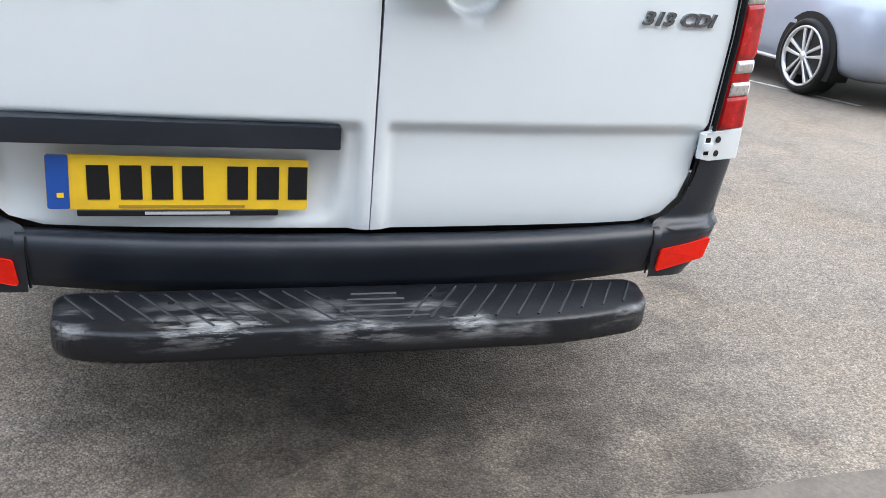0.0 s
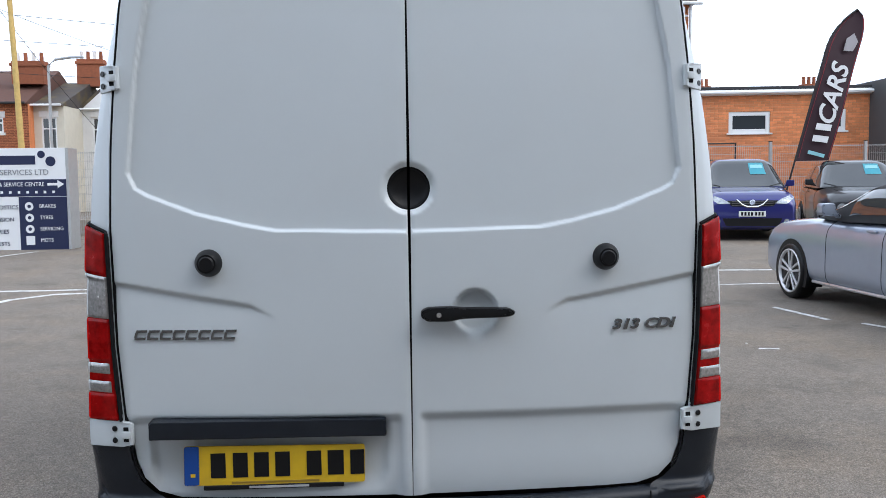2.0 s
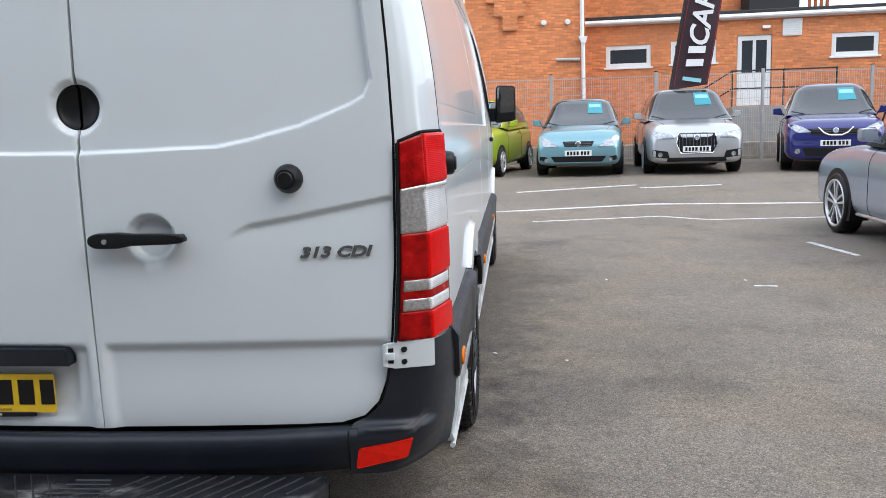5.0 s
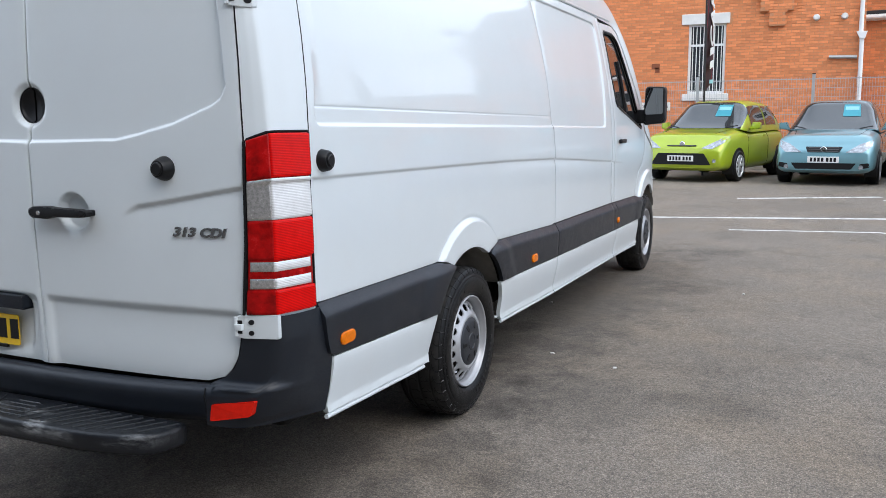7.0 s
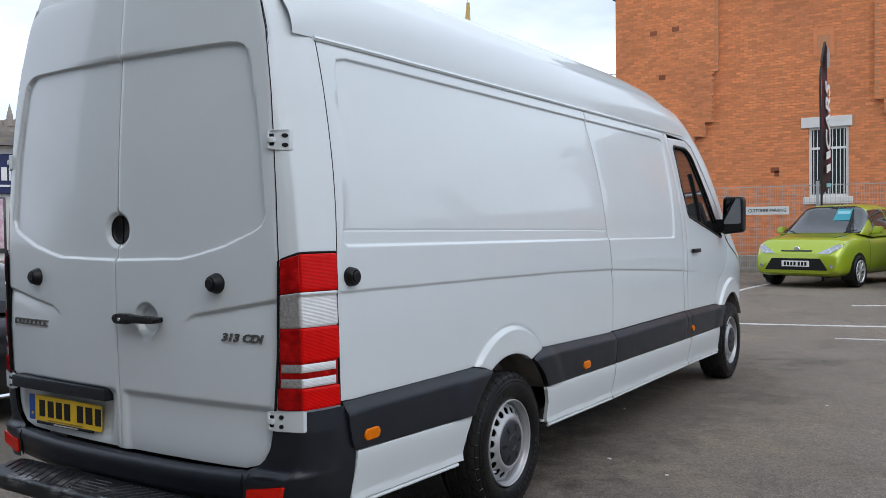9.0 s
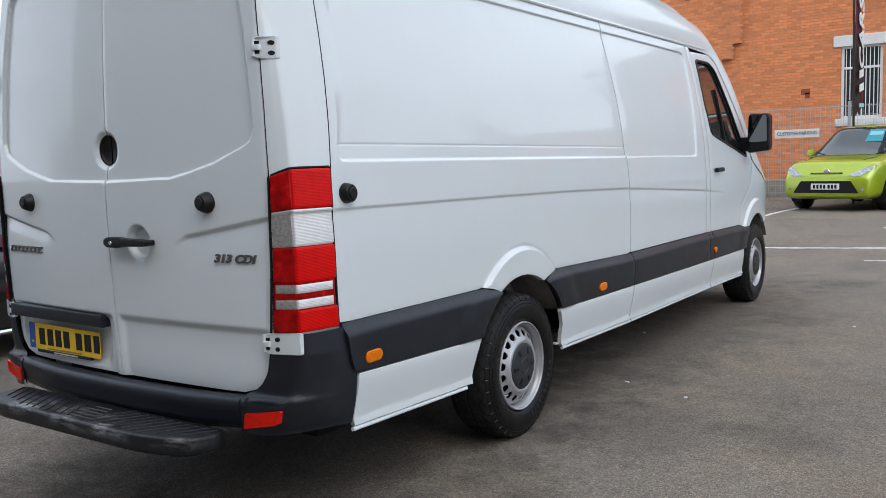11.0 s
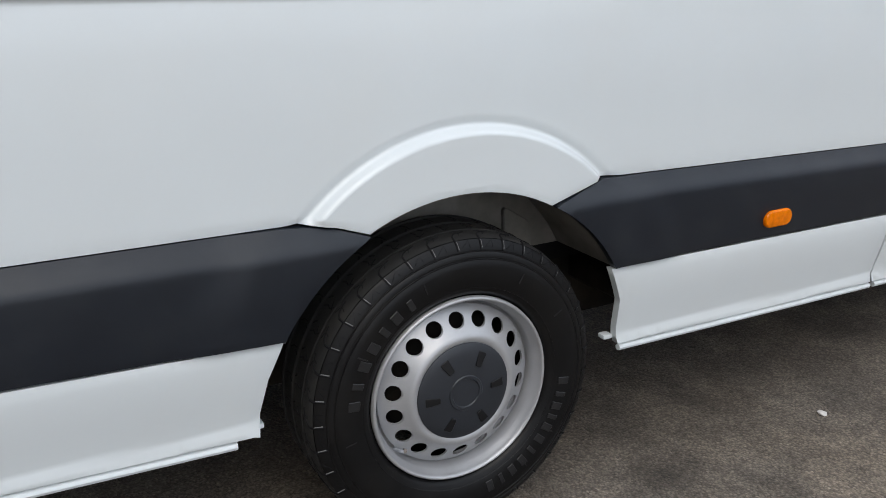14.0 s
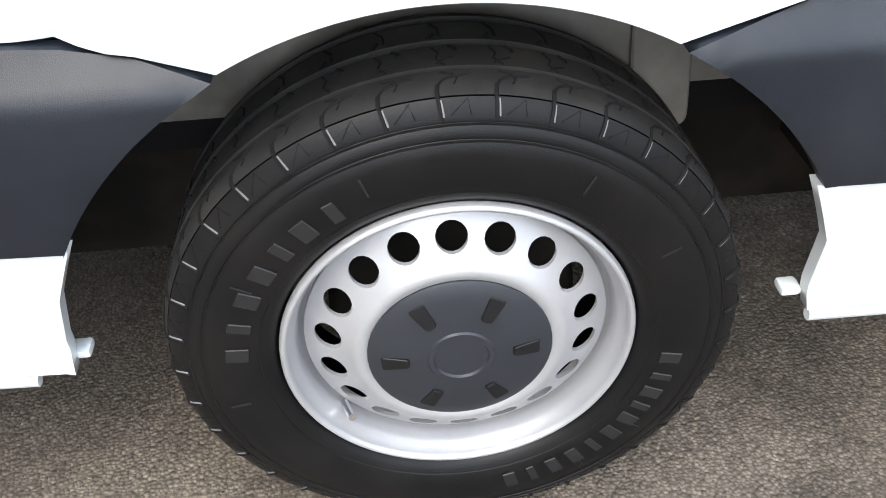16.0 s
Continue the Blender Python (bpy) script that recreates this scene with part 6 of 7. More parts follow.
def brick_verts(u0, u1, v0, v1, d):
    """A brick proud by d, its face towards -y, in a wall's own plane."""
    e = 0.004
    return [(u0, 0, v0), (u1, 0, v0), (u1, 0, v1), (u0, 0, v1), (u0 + e, -d, v0 + e), (u1 - e, -d, v0 + e), (u1 - e, -d, v1 - e), (u0 + e, -d, v1 - e)]


BRICK_FACES = [(4, 5, 6, 7), (0, 1, 5, 4), (1, 2, 6, 5), (2, 3, 7, 6), (3, 0, 4, 7)]


def brick_field(parent, width, z0, z1, skips, mat, m, near=None, proud=None, start=0.0):
    """Courses of bricks over a wall plane; those within near (u0, u1, v0, v1) are objects of their own."""
    rng = random.Random(int(width * 100 + z1 * 10))
    verts, faces = [], []
    bl, bh, j = 0.215, 0.065, 0.010
    shared = {}
    count = 0
    row = 0
    z = z0
    while z < z1:
        u = start - (0.1125 if row % 2 else 0)
        while u < width:
            a, b = max(u, start), min(u + bl, width)
            u += bl + j
            if b - a < 0.05:
                continue
            for s in skips:
                if z + bh > s[2] + 0.005 and z < s[3] - 0.005:
                    if a >= s[0] - 0.005 and b <= s[1] + 0.005:
                        b = a
                    elif a < s[0] < b:
                        b = s[0]
                    elif a < s[1] < b:
                        a = s[1]
            if b - a < 0.03:
                continue
            c, zc = (a + b) / 2, z + bh / 2
            off = proud(c, zc) if proud else 0.0
            d = 0.008 + rng.uniform(-0.002, 0.003)
            if near and near[0] < c < near[1] and near[2] < zc < near[3] and count < 300 and b - a > 0.2:
                key = rng.randrange(4)
                if key not in shared:
                    me = bpy.data.meshes.new("brick")
                    me.from_pydata(brick_verts(-0.1075, 0.1075, -0.0325, 0.0325, 0.007 + 0.001 * key), [], BRICK_FACES)
                    me.materials.append(mat)
                    shared[key] = me
                o = new("brick", shared[key])
                o.parent = parent
                o.matrix_basis = m @ pose(c, -off, zc)
                count += 1
                continue
            n = len(verts)
            verts += [tuple(m @ Vector((q[0], q[1] - off, q[2]))) for q in brick_verts(a, b, z, z + bh, d)]
            faces += [tuple(i + n for i in q) for q in BRICK_FACES]
        z += bh + j
        row += 1
    ob = link("bricks", verts, faces, mat, parent, False)
    tagged(ob, "courses of weathered brick", kind="stuff")
    return ob


def wall_with_holes(parent, name, width, z0, z1, holes, mat, m, thick=0.25, start=0.0):
    """A wall slab with openings right through it, its face in the plane y=0 of m."""
    us = sorted(set([start, width] + [h[0] for h in holes] + [h[1] for h in holes]))
    vs = sorted(set([z0, z1] + [h[2] for h in holes] + [h[3] for h in holes]))
    bm = bmesh.new()
    for i in range(len(us) - 1):
        for k in range(len(vs) - 1):
            cu, cv = (us[i] + us[i + 1]) / 2, (vs[k] + vs[k + 1]) / 2
            if any(h[0] < cu < h[1] and h[2] < cv < h[3] for h in holes):
                continue
            box(us[i], us[i + 1], 0.0, thick, vs[k], vs[k + 1], 0, 1, bm)
    bmesh.ops.remove_doubles(bm, verts=bm.verts, dist=1e-4)
    bmesh.ops.transform(bm, matrix=m, verts=bm.verts)
    return part(name, bm, mat, parent)


def window(parent, u0, u1, v0, v1, m, mullions=0, transom=None, bars=0, frame=0.07, pane_mat=None):
    w = new("window")
    w.parent = parent
    w.matrix_basis = m
    bm = bmesh.new()
    for a in ((u0, u0 + frame, v0, v1), (u1 - frame, u1, v0, v1), (u0 + frame, u1 - frame, v0, v0 + frame), (u0 + frame, u1 - frame, v1 - frame, v1)):
        box(a[0], a[1], 0.02, 0.10, a[2], a[3], 0.006, 1, bm)
    part("frame", bm, UPVC, w, "white window frame")
    if transom:
        part("transom", box(u0 + frame, u1 - frame, 0.025, 0.095, transom - 0.03, transom + 0.03, 0.005, 1), UPVC, w)
    for k in range(mullions):
        u = u0 + (u1 - u0) * (k + 1) / (mullions + 1)
        part("mullion", box(u - 0.025, u + 0.025, 0.025, 0.095, v0 + frame, v1 - frame, 0.005, 1), UPVC, w)
    part("pane", box(u0 + frame * 0.8, u1 - frame * 0.8, 0.055, 0.065, v0 + frame * 0.8, v1 - frame * 0.8), pane_mat or PANE, w)
    for k in range(bars):
        u = u0 + frame + (u1 - u0 - 2 * frame) * (k + 0.5) / bars
        part("blind_slat", box(u - 0.011, u + 0.011, 0.046, 0.052, v0 + frame, v1 - frame), STONE, w)
    return w


# the tall brick gable ahead
GY = 21.8
hall = tagged(new("brick_building"), "tall orange-red brick gable building with a white window", "building")
hall.location = (0.21, 0.70, 0.14)
gm = pose(-6.72, GY, 0)
GW = 9.72
gwin = (5.38, 6.36, 1.95, 3.82)
wall_with_holes(hall, "wall", GW, -0.2, 9.2, [gwin], MORTAR, gm)


def corbel(u, v):
    x = u - 6.72
    if x < -3.88 and v > 4.15 or -3.88 <= x < -3.72 and v > 5.6 or x < -4.1 and v > 3.75 or x < -4.4 and v > 3.62:
        return 0.11
    if 0.26 < x < 1.36 and v > 4.42 or 0.48 < x < 1.30 and v > 4.05 or 0.72 < x < 1.10 and v > 3.66:
        return 0.11
    return 0.0


def pier(poly, nm):
    bm = prism(poly, "Y", GY - 0.11, GY + 0.0)
    part(nm, bm, MORTAR, hall)


pier([(-6.72, 3.62), (-4.38, 3.62), (-4.38, 3.75), (-4.08, 3.75), (-4.08, 4.15), (-3.86, 4.15), (-3.86, 5.6), (-3.70, 5.6), (-3.70, 9.2), (-6.72, 9.2)], "corbelled_pier")
pier([(0.72, 3.66), (1.10, 3.66), (1.10, 4.05), (1.30, 4.05), (1.30, 4.42), (1.36, 4.42), (1.36, 9.2), (0.26, 9.2), (0.26, 4.42), (0.48, 4.42), (0.48, 4.05), (0.72, 4.05)], "corbelled_pier")
brick_field(hall, GW, 0.1, 8.2, [(gwin[0], gwin[1], gwin[2], gwin[3]), (5.2, 6.5, 3.80, 4.08)], BRICK, gm, near=(3.6, 7.6, 2.2, 4.4), proud=corbel)
window(hall, gwin[0], gwin[1], gwin[2], gwin[3], gm @ pose(0, 0.03, 0), transom=3.25, bars=9)
part("lintel", box(-1.52, -0.27, GY - 0.05, GY + 0.1, 3.80, 4.08, 0.01, 1), STONE, hall, "white stone lintel")
part("sill", box(-1.46, -0.25, GY - 0.09, GY + 0.1, 1.76, 1.95, 0.015, 1), STONE, hall, "white stone sill")
for x, z in ((1.85, 3.83), (2.51, 3.83)):
    v, f = lathe([(0.0, -0.10), (0.06, -0.10), (0.075, -0.06), (0.085, -0.02), (0.085, 0.0)], 16, "Y")
    bm = bm_of(v, f)
    bmesh.ops.translate(bm, vec=(x, GY - 0.01, z), verts=bm.verts)
    part("vent_outlet", bm, STONE, hall, smooth=True)
part("wall_pipe", tube([(2.19, GY - 0.06, 2.82), (2.84, GY - 0.06, 2.80)], 0.045, 8), FENCE, hall, smooth=True)
part("downpipe", tube([(2.90, GY - 0.10, 9.0), (2.90, GY - 0.10, 3.45), (2.93, GY - 0.10, 3.35), (2.95, GY - 0.10, 0.3)], 0.055, 10), UPVC, hall, "white downpipe", smooth=True)
part("pipe_hopper", prism([(2.80, 3.42), (3.05, 3.42), (3.0, 3.25), (2.88, 3.25)], "Y", GY - 0.20, GY - 0.02), UPVC, hall)
for u, z, w in ((-5.3, 5.55, 0.2), (-4.9, 6.9, 0.2), (-5.55, 6.85, 0.2), (0.75, 5.6, 0.22), (-2.2, 2.72, 0.22), (-2.15, 2.62, 0.12)):
    off = corbel(u + 6.72, z)
    part("air_brick", box(u - w / 2, u + w / 2, GY - off - 0.018, GY - off, z - 0.07, z + 0.07), DARKBRICK, hall)
part("tile_panel", box(-1.22, -0.70, GY - 0.022, GY, 5.70, 6.42, 0.004, 1), BRICK, hall)
part("tile_inset", box(-1.12, -0.80, GY - 0.030, GY, 5.88, 6.24, 0.004, 1), MORTAR, hall)
part("side_wall", box(-6.72, -6.47, GY + 0.25, GY + 12, -0.2, 8.2), MORTAR, hall)
part("side_wall", box(2.75, 3.0, GY + 0.25, GY + 12, -0.2, 8.2), MORTAR, hall)
part("roof", prism([(-7.0, 8.15), (3.3, 8.15), (-1.86, 12.6)], "Y", GY - 0.15, GY + 12.2), TILE, hall, "dark tiled roof")

# the single-storey brick wing
wing_t = tagged(new("brick_wing"), "low orange-red brick wing with white windows and a white door", "building")
em = pose(3.17, 23.80, 0.04, 0, 0, -6) @ Matrix.Diagonal((1.035, 1, 1, 1))
EW = 11.0
openings = [(0.72, 1.96, 2.70, 3.33), (2.50, 3.72, 2.74, 3.38), (6.71, 7.90, 2.78, 3.42), (9.05, 10.06, 2.82, 3.46), (4.27, 5.18, 1.48, 3.46)]
wall_with_holes(wing_t, "wall", EW, -0.2, 4.0, openings, MORTAR, em)
brick_field(wing_t, EW, 0.2, 3.95, openings, BRICK, em)
for o in openings[:4]:
    window(wing_t, o[0], o[1], o[2], o[3], em, frame=0.12)
    part("sill", box(o[0] - 0.06, o[1] + 0.06, -0.06, 0.05, o[2] - 0.05, o[2], 0.008, 1), UPVC, wing_t).matrix_basis = em
dr = part("door", box(4.28, 5.17, 0.03, 0.09, 1.49, 3.45, 0.008, 1), UPVC, wing_t, "white double-glazed door")
dr.matrix_basis = em
for u0, u1 in ((4.40, 4.68), (4.77, 5.05)):
    part("pane", box(u0, u1, 0.022, 0.06, 2.42, 3.32), PANE, dr)
    part("door_panel", box(u0, u1, 0.018, 0.05, 1.62, 2.28, 0.012, 2), UPVC, dr)
part("fascia", box(-0.05, EW + 0.1, -0.14, 0.02, 3.90, 4.06, 0.01, 1), UPVC, wing_t).matrix_basis = em
part("gutter", tube([(-0.10, -0.20, 3.98), (EW + 0.15, -0.20, 3.98)], 0.055, 8), UPVC, wing_t, smooth=True).matrix_basis = em
part("roof", box(-0.05, EW + 0.2, -0.12, 4.0, 4.06, 4.16, 0.02, 1), FELT, wing_t, "flat black felt roof").matrix_basis = em
part("vent", box(5.44, 5.94, -0.05, 0.02, 3.40, 3.87, 0.01, 1), UPVC, wing_t).matrix_basis = em
for k in range(7):
    part("vent_slat", box(5.48, 5.90, -0.065, -0.045, 3.44 + k * 0.06, 3.475 + k * 0.06, 0.004, 1), UPVC, wing_t).matrix_basis = em
part("downpipe", tube([(EW - 0.05, -0.12, 3.95), (EW - 0.05, -0.12, 0.2)], 0.05, 8), UPVC, wing_t, smooth=True).matrix_basis = em
part("floodlight", box(4.9, 5.1, -0.2, -0.02, 3.62, 3.70, 0.01, 1), UPVC, wing_t).matrix_basis = em
# door steps and black rail
part("steps", box(4.0, 6.6, -1.2, 0.0, 0.2, 1.46, 0.01, 1), material("concrete", (0.32, 0.31, 0.29), 0.9, vary=0.15, scale=6), wing_t).matrix_basis = em
for u in (4.0, 5.3, 6.6):
    part("rail_post", tube([(u, -1.15, 1.46), (u, -1.15, 2.45)], 0.025, 6), BLACKM, wing_t).matrix_basis = em
for z in (1.95, 2.43):
    part("rail", tube([(3.2, -1.15, z - 0.5), (4.0, -1.15, z), (6.6, -1.15, z)], 0.022, 6), BLACKM, wing_t).matrix_basis = em

# the two-storey rear part with its tiled hip and the steel flue
rear_b = tagged(new("brick_house"), "two-storey brick house behind the wing with a dark tiled hip roof", "building")
rear_b.location = (0.0, 0.60, 0.10)
bm_ = pose(3.0, 25.6, 0)
bwin = [(0.72, 1.45, 5.05, 6.0)]
wall_with_holes(rear_b, "wall", 6.9, 3.9, 7.2, bwin, MORTAR, bm_)
brick_field(rear_b, 6.9, 3.95, 7.15, bwin, BRICK, bm_)
window(rear_b, *bwin[0], bm_)
part("side_wall", box(9.65, 9.9, 25.85, 31, 3.9, 7.2), MORTAR, rear_b)
bm = bmesh.new()
q = [bm.verts.new(c) for c in ((2.8, 25.35, 7.2), (10.15, 25.35, 7.2), (10.15, 31.5, 7.2), (2.8, 31.5, 7.2), (2.8, 28.4, 9.35), (8.75, 28.4, 9.35))]
for a in ((0, 1, 5, 4), (1, 2, 5), (2, 3, 4, 5), (0, 1, 2, 3), (0, 4, 3)):
    bm.faces.new([q[i] for i in a])
part("roof", bm, TILE, rear_b, "dark tiled hip roof")
# tile courses on the slope facing the yard
tv, tf = [], []
rng = random.Random(4)
for r in range(13):
    t0, t1 = r / 13, (r + 1.25) / 13
    y0, z0 = 25.35 + 3.05 * t0, 7.2 + 2.15 * t0
    y1, z1 = 25.35 + 3.05 * min(t1, 1), 7.2 + 2.15 * min(t1, 1)
    right = 10.15 - 1.4 * t0
    x = 5.0
    while x < right - 0.1:
        n = len(tv)
        b = min(x + 0.24, right)
        h = 0.045 + rng.uniform(-0.006, 0.006)
        tv += [(x, y0 - 0.02, z0 + h), (b - 0.01, y0 - 0.02, z0 + h * 0.75), (b - 0.01, y1, z1 + 0.012), (x, y1, z1 + 0.02), (x, y0 - 0.02, z0 - 0.01), (b - 0.01, y0 - 0.02, z0 - 0.01)]
        tf += [(n, n + 1, n + 2, n + 3), (n + 4, n + 5, n + 1, n)]
        x += 0.245
tagged(link("roof_tiles", tv, tf, TILE, rear_b, False), "overlapping dark roof tiles", kind="stuff")
part("gutter", tube([(2.8, 25.28, 7.17), (10.25, 25.28, 7.17)], 0.06, 8), UPVC, rear_b, smooth=True)
part("downpipe", tube([(9.93, 25.50, 7.15), (9.93, 25.50, 4.1)], 0.05, 8), UPVC, rear_b, smooth=True)
part("flat_box", box(8.35, 9.85, 24.6, 25.58, 4.1, 5.08, 0.02, 1), FELT, rear_b)
flue = tagged(new("steel_flue"), "galvanised steel extract flue with a black band and a bent outlet", "flue")
flue.location = (0.0, 0.60, 0.10)
fx, fy = 9.30, 25.15
for z0, z1, r, mt in ((5.05, 5.72, 0.31, GALV), (5.72, 6.32, 0.26, BLACKM), (6.32, 6.98, 0.31, GALV), (5.0, 5.10, 0.36, BLACKM)):
    v, f = lathe([(0, z0), (r, z0), (r, z1), (0, z1)], 24, "Z")
    bm = bm_of(v, f)
    bmesh.ops.translate(bm, vec=(fx, fy, 0), verts=bm.verts)
    part("flue_section", bm, mt, flue, smooth=True)
part("flue_elbow", tube([(fx, fy, 6.95), (fx - 0.05, fy, 7.25), (fx - 0.16, fy, 7.55), (fx - 0.14, fy, 7.85), (fx + 0.02, fy, 8.06), (fx + 0.26, fy, 8.12), (fx + 0.55, fy, 8.08)], 0.26, 20), GALV, flue, smooth=True)
for z in (5.72, 6.75):
    part("bracket", box(fx - 0.45, fx + 0.45, fy + 0.1, fy + 0.45, z - 0.03, z + 0.03), GALV, flue)


# distant houses and chimneys
def chimney(x, y, z, w=0.9, h=1.0, pots=4, grp="chimneys"):
    c = tagged(new("chimney"), "brick chimney stack with clay pots", "chimney", grp)
    bm = box(x - w / 2, x + w / 2, y - 0.35, y + 0.35, z, z + h)
    part("shaft", bm, DARKBRICK, c)
    part("collar", box(x - w / 2 - 0.06, x + w / 2 + 0.06, y - 0.41, y + 0.41, z + h - 0.25, z + h - 0.1), DARKBRICK, c)
    for i in range(pots):
        px = x - w / 2 + w * (i + 0.5) / pots
        v, f = lathe([(0.10, z + h), (0.09, z + h + 0.4), (0.11, z + h + 0.42), (0.07, z + h + 0.42), (0.06, z + h)], 10, "Z")
        bm = bm_of(v, f)
        bmesh.ops.translate(bm, vec=(px, y, 0), verts=bm.verts)
        part("chimney_pot", bm, STONE if x < 0 and i % 2 == 0 else DARKBRICK, c)
    return c


def terrace(x0, x1, y, eave, ridge, wall_mat, roof_mat, wins, label, depth=8.0, gable=False):
    h = tagged(new("terraced_house"), label, "house", "terraced houses")
    h.location = (0, 0.8, 0)
    m = pose(x0, y, 0)
    W = x1 - x0
    holes = [(w[0], w[1], w[2], w[3]) for w in wins]
    wall_with_holes(h, "wall", W, -0.2, eave, holes, wall_mat, m)
    for w in wins:
        window(h, w[0], w[1], w[2], w[3], m, mullions=1 if w[1] - w[0] > 0.8 else 0, transom=w[2] + (w[3] - w[2]) * 0.65)
        part("lintel", box(w[0] - 0.1, w[1] + 0.1, -0.04, 0.02, w[3], w[3] + 0.28, 0.01, 1), STONE, h).matrix_basis = m
        part("sill", box(w[0] - 0.1, w[1] + 0.1, -0.08, 0.02, w[2] - 0.12, w[2], 0.01, 1), STONE, h).matrix_basis = m
    part("side_wall", box(W - 0.25, W, 0.25, depth, -0.2, eave), wall_mat, h).matrix_basis = m
    part("side_wall", box(0, 0.25, 0.25, depth, -0.2, eave), wall_mat, h).matrix_basis = m
    bm = bmesh.new()
    if gable:
        merge(bm, prism([(x0 - 0.2, eave), (x1 + 0.2, eave), ((x0 + x1) / 2, ridge)], "Y", y - 0.1, y + depth))
    else:
        merge(bm, prism([(y - 0.3, eave - 0.02), (y + depth + 0.3, eave - 0.02), (y + depth / 2, ridge)], "X", x0, x1))
    part("roof", bm, roof_mat, h)
    if gable:
        part("gable_wall", prism([(x0, eave - 0.02), (x1, eave - 0.02), ((x0 + x1) / 2, ridge - 0.18)], "Y", y - 0.12, y + 0.1), wall_mat, h)
    part("gutter", tube([(x0, y - 0.36, eave), (x1, y - 0.36, eave)], 0.06, 6), UPVC if wall_mat is not BRICK else BLACKM, h)
    part("downpipe", tube([(x0 + W * 0.55, y - 0.1, eave), (x0 + W * 0.55, y - 0.1, 0)], 0.05, 6), STONE, h)
    return h


hb1 = terrace(-22.5, -17.0, 38, 5.35, 7.35, BRICK, REDTILE, [(2.85, 3.75, 3.35, 5.0), (4.05, 4.35, 4.0, 4.7), (0.5, 1.4, 3.35, 5.0), (2.85, 3.75, 0.9, 2.6)], "two-storey red brick terraced house with red-brown tiles")
hb0 = terrace(-30.0, -22.5, 40, 6.3, 8.6, BRICK, TILE, [(5.9, 6.72, 3.81, 5.52), (5.9, 6.72, 0.9, 2.6), (3.2, 4.0, 3.81, 5.52), (3.2, 4.0, 0.9, 2.6), (1.0, 1.8, 3.81, 5.52), (7.0, 7.4, 0.9, 2.6)], "two-storey orange brick terraced house with dark slates")
hb2 = terrace(-17.0, -15.6, 38.6, 5.3, 6.8, CREAM, TILE, [(0.35, 1.05, 3.2, 4.75)], "narrow cream rendered terraced house")
hb3 = terrace(-15.6, -11.5, 41, 5.3, 7.3, RENDER, TILE, [(0.5, 1.1, 3.2, 4.9), (1.3, 1.8, 3.2, 4.9), (2.7, 3.5, 3.2, 4.9)], "white rendered gabled house with dark tiles", gable=True)
brick_field(hb1, 5.5, 2.2, 5.3, [(2.85, 3.75, 3.2, 5.3), (4.05, 4.35, 3.9, 5.0), (0.5, 1.4, 3.2, 5.3)], DARKBRICK, pose(-22.5, 38, 0))
chimney(-19.9, 40.5, 6.6, 0.8, 1.2, 1)
chimney(-25.3, 43.6, 8.2, 1.0, 1.3, 1)
chimney(-22.6, 43.6, 8.2, 1.2, 0.6, 3)
chimney(-17.5, 40.5, 6.4, 1.5, 1.1, 4)
chimney(-15.6, 43.5, 6.6, 1.3, 1.4, 4)
for x, z in ((17.4, 6.1), (24.0, 6.2)):
    chimney(x, 46, z, 1.2, 0.6, 4)
far_t = terrace(14.0, 34.0, 44, 5.6, 6.5, DARKBRICK, TILE, [(1.5 + 2.4 * i, 2.5 + 2.4 * i, 3.2, 4.8) for i in range(7)], "distant brick terrace with slate roof")

# dark shed beyond the wing
shed = tagged(part("shed", box(14.2, 24.0, 21.2, 27.0, -0.1, 4.3, 0.02, 1), material("dark_cladding", (0.07, 0.075, 0.08), 0.6, vary=0.12, scale=4), None), "dark grey clad building beyond the brick wing", "building")

# ---- mesh fence behind the cars ----
FY, FZ0 = 19.6, 0.19
fence = tagged(new("mesh_fence"), "grey welded wire mesh fence on square steel posts", "fence")
posts = [-13.2, -10.7, -8.1, -5.55, -3.0, -0.45, 2.12, 4.69, 7.26, 9.83, 12.4, 15.0]
for i, x in enumerate(posts):
    p = part("post", box(x - 0.035, x + 0.035, FY - 0.03, FY + 0.04, FZ0 - 0.1, 2.40, 0.006, 1), FENCE, fence)
    part("cap", box(x - 0.04, x + 0.04, FY - 0.035, FY + 0.045, 2.40, 2.42, 0.004, 1), BLACK, p)
    if i + 1 < len(posts):
        v_, f_ = [], []

        def wire(a, b, t):
            n = len(v_)
            ax = 0 if a[0] != b[0] else 2
            for pnt in (a, b):
                for k in range(3):
                    c, s = t * math.cos(2.1 * k), t * math.sin(2.1 * k)
                    v_.append((pnt[0], pnt[1] + c, pnt[2] + s) if ax == 0 else (pnt[0] + c, pnt[1] + s, pnt[2]))
            f_.extend([(n, n + 1, n + 4, n + 3), (n + 1, n + 2, n + 5, n + 4), (n + 2, n, n + 3, n + 5)])
        x1 = posts[i + 1]
        k = x + 0.06
        while k < x1 - 0.04:
            wire((k, FY, FZ0 + 0.08), (k, FY, 2.33), 0.0042)
            k += 0.055
        for z in [FZ0 + 0.10 + 0.2 * j for j in range(11)] + [FZ0 + 0.13, 1.25, 1.29, 2.30]:
            wire((x, FY, z), (x1, FY, z), 0.0055)
        link("mesh_panel", v_, f_, FENCE, fence, False)
kerb = tagged(part("kerb_wall", box(-14, 15.5, FY + 0.25, FY + 0.5, 0.0, 0.62, 0.02, 1), material("pale_stone_wall", (0.34, 0.30, 0.25), 0.9, vary=0.25, scale=5), None), "low pale stone wall behind the fence", "wall", kind="structure")
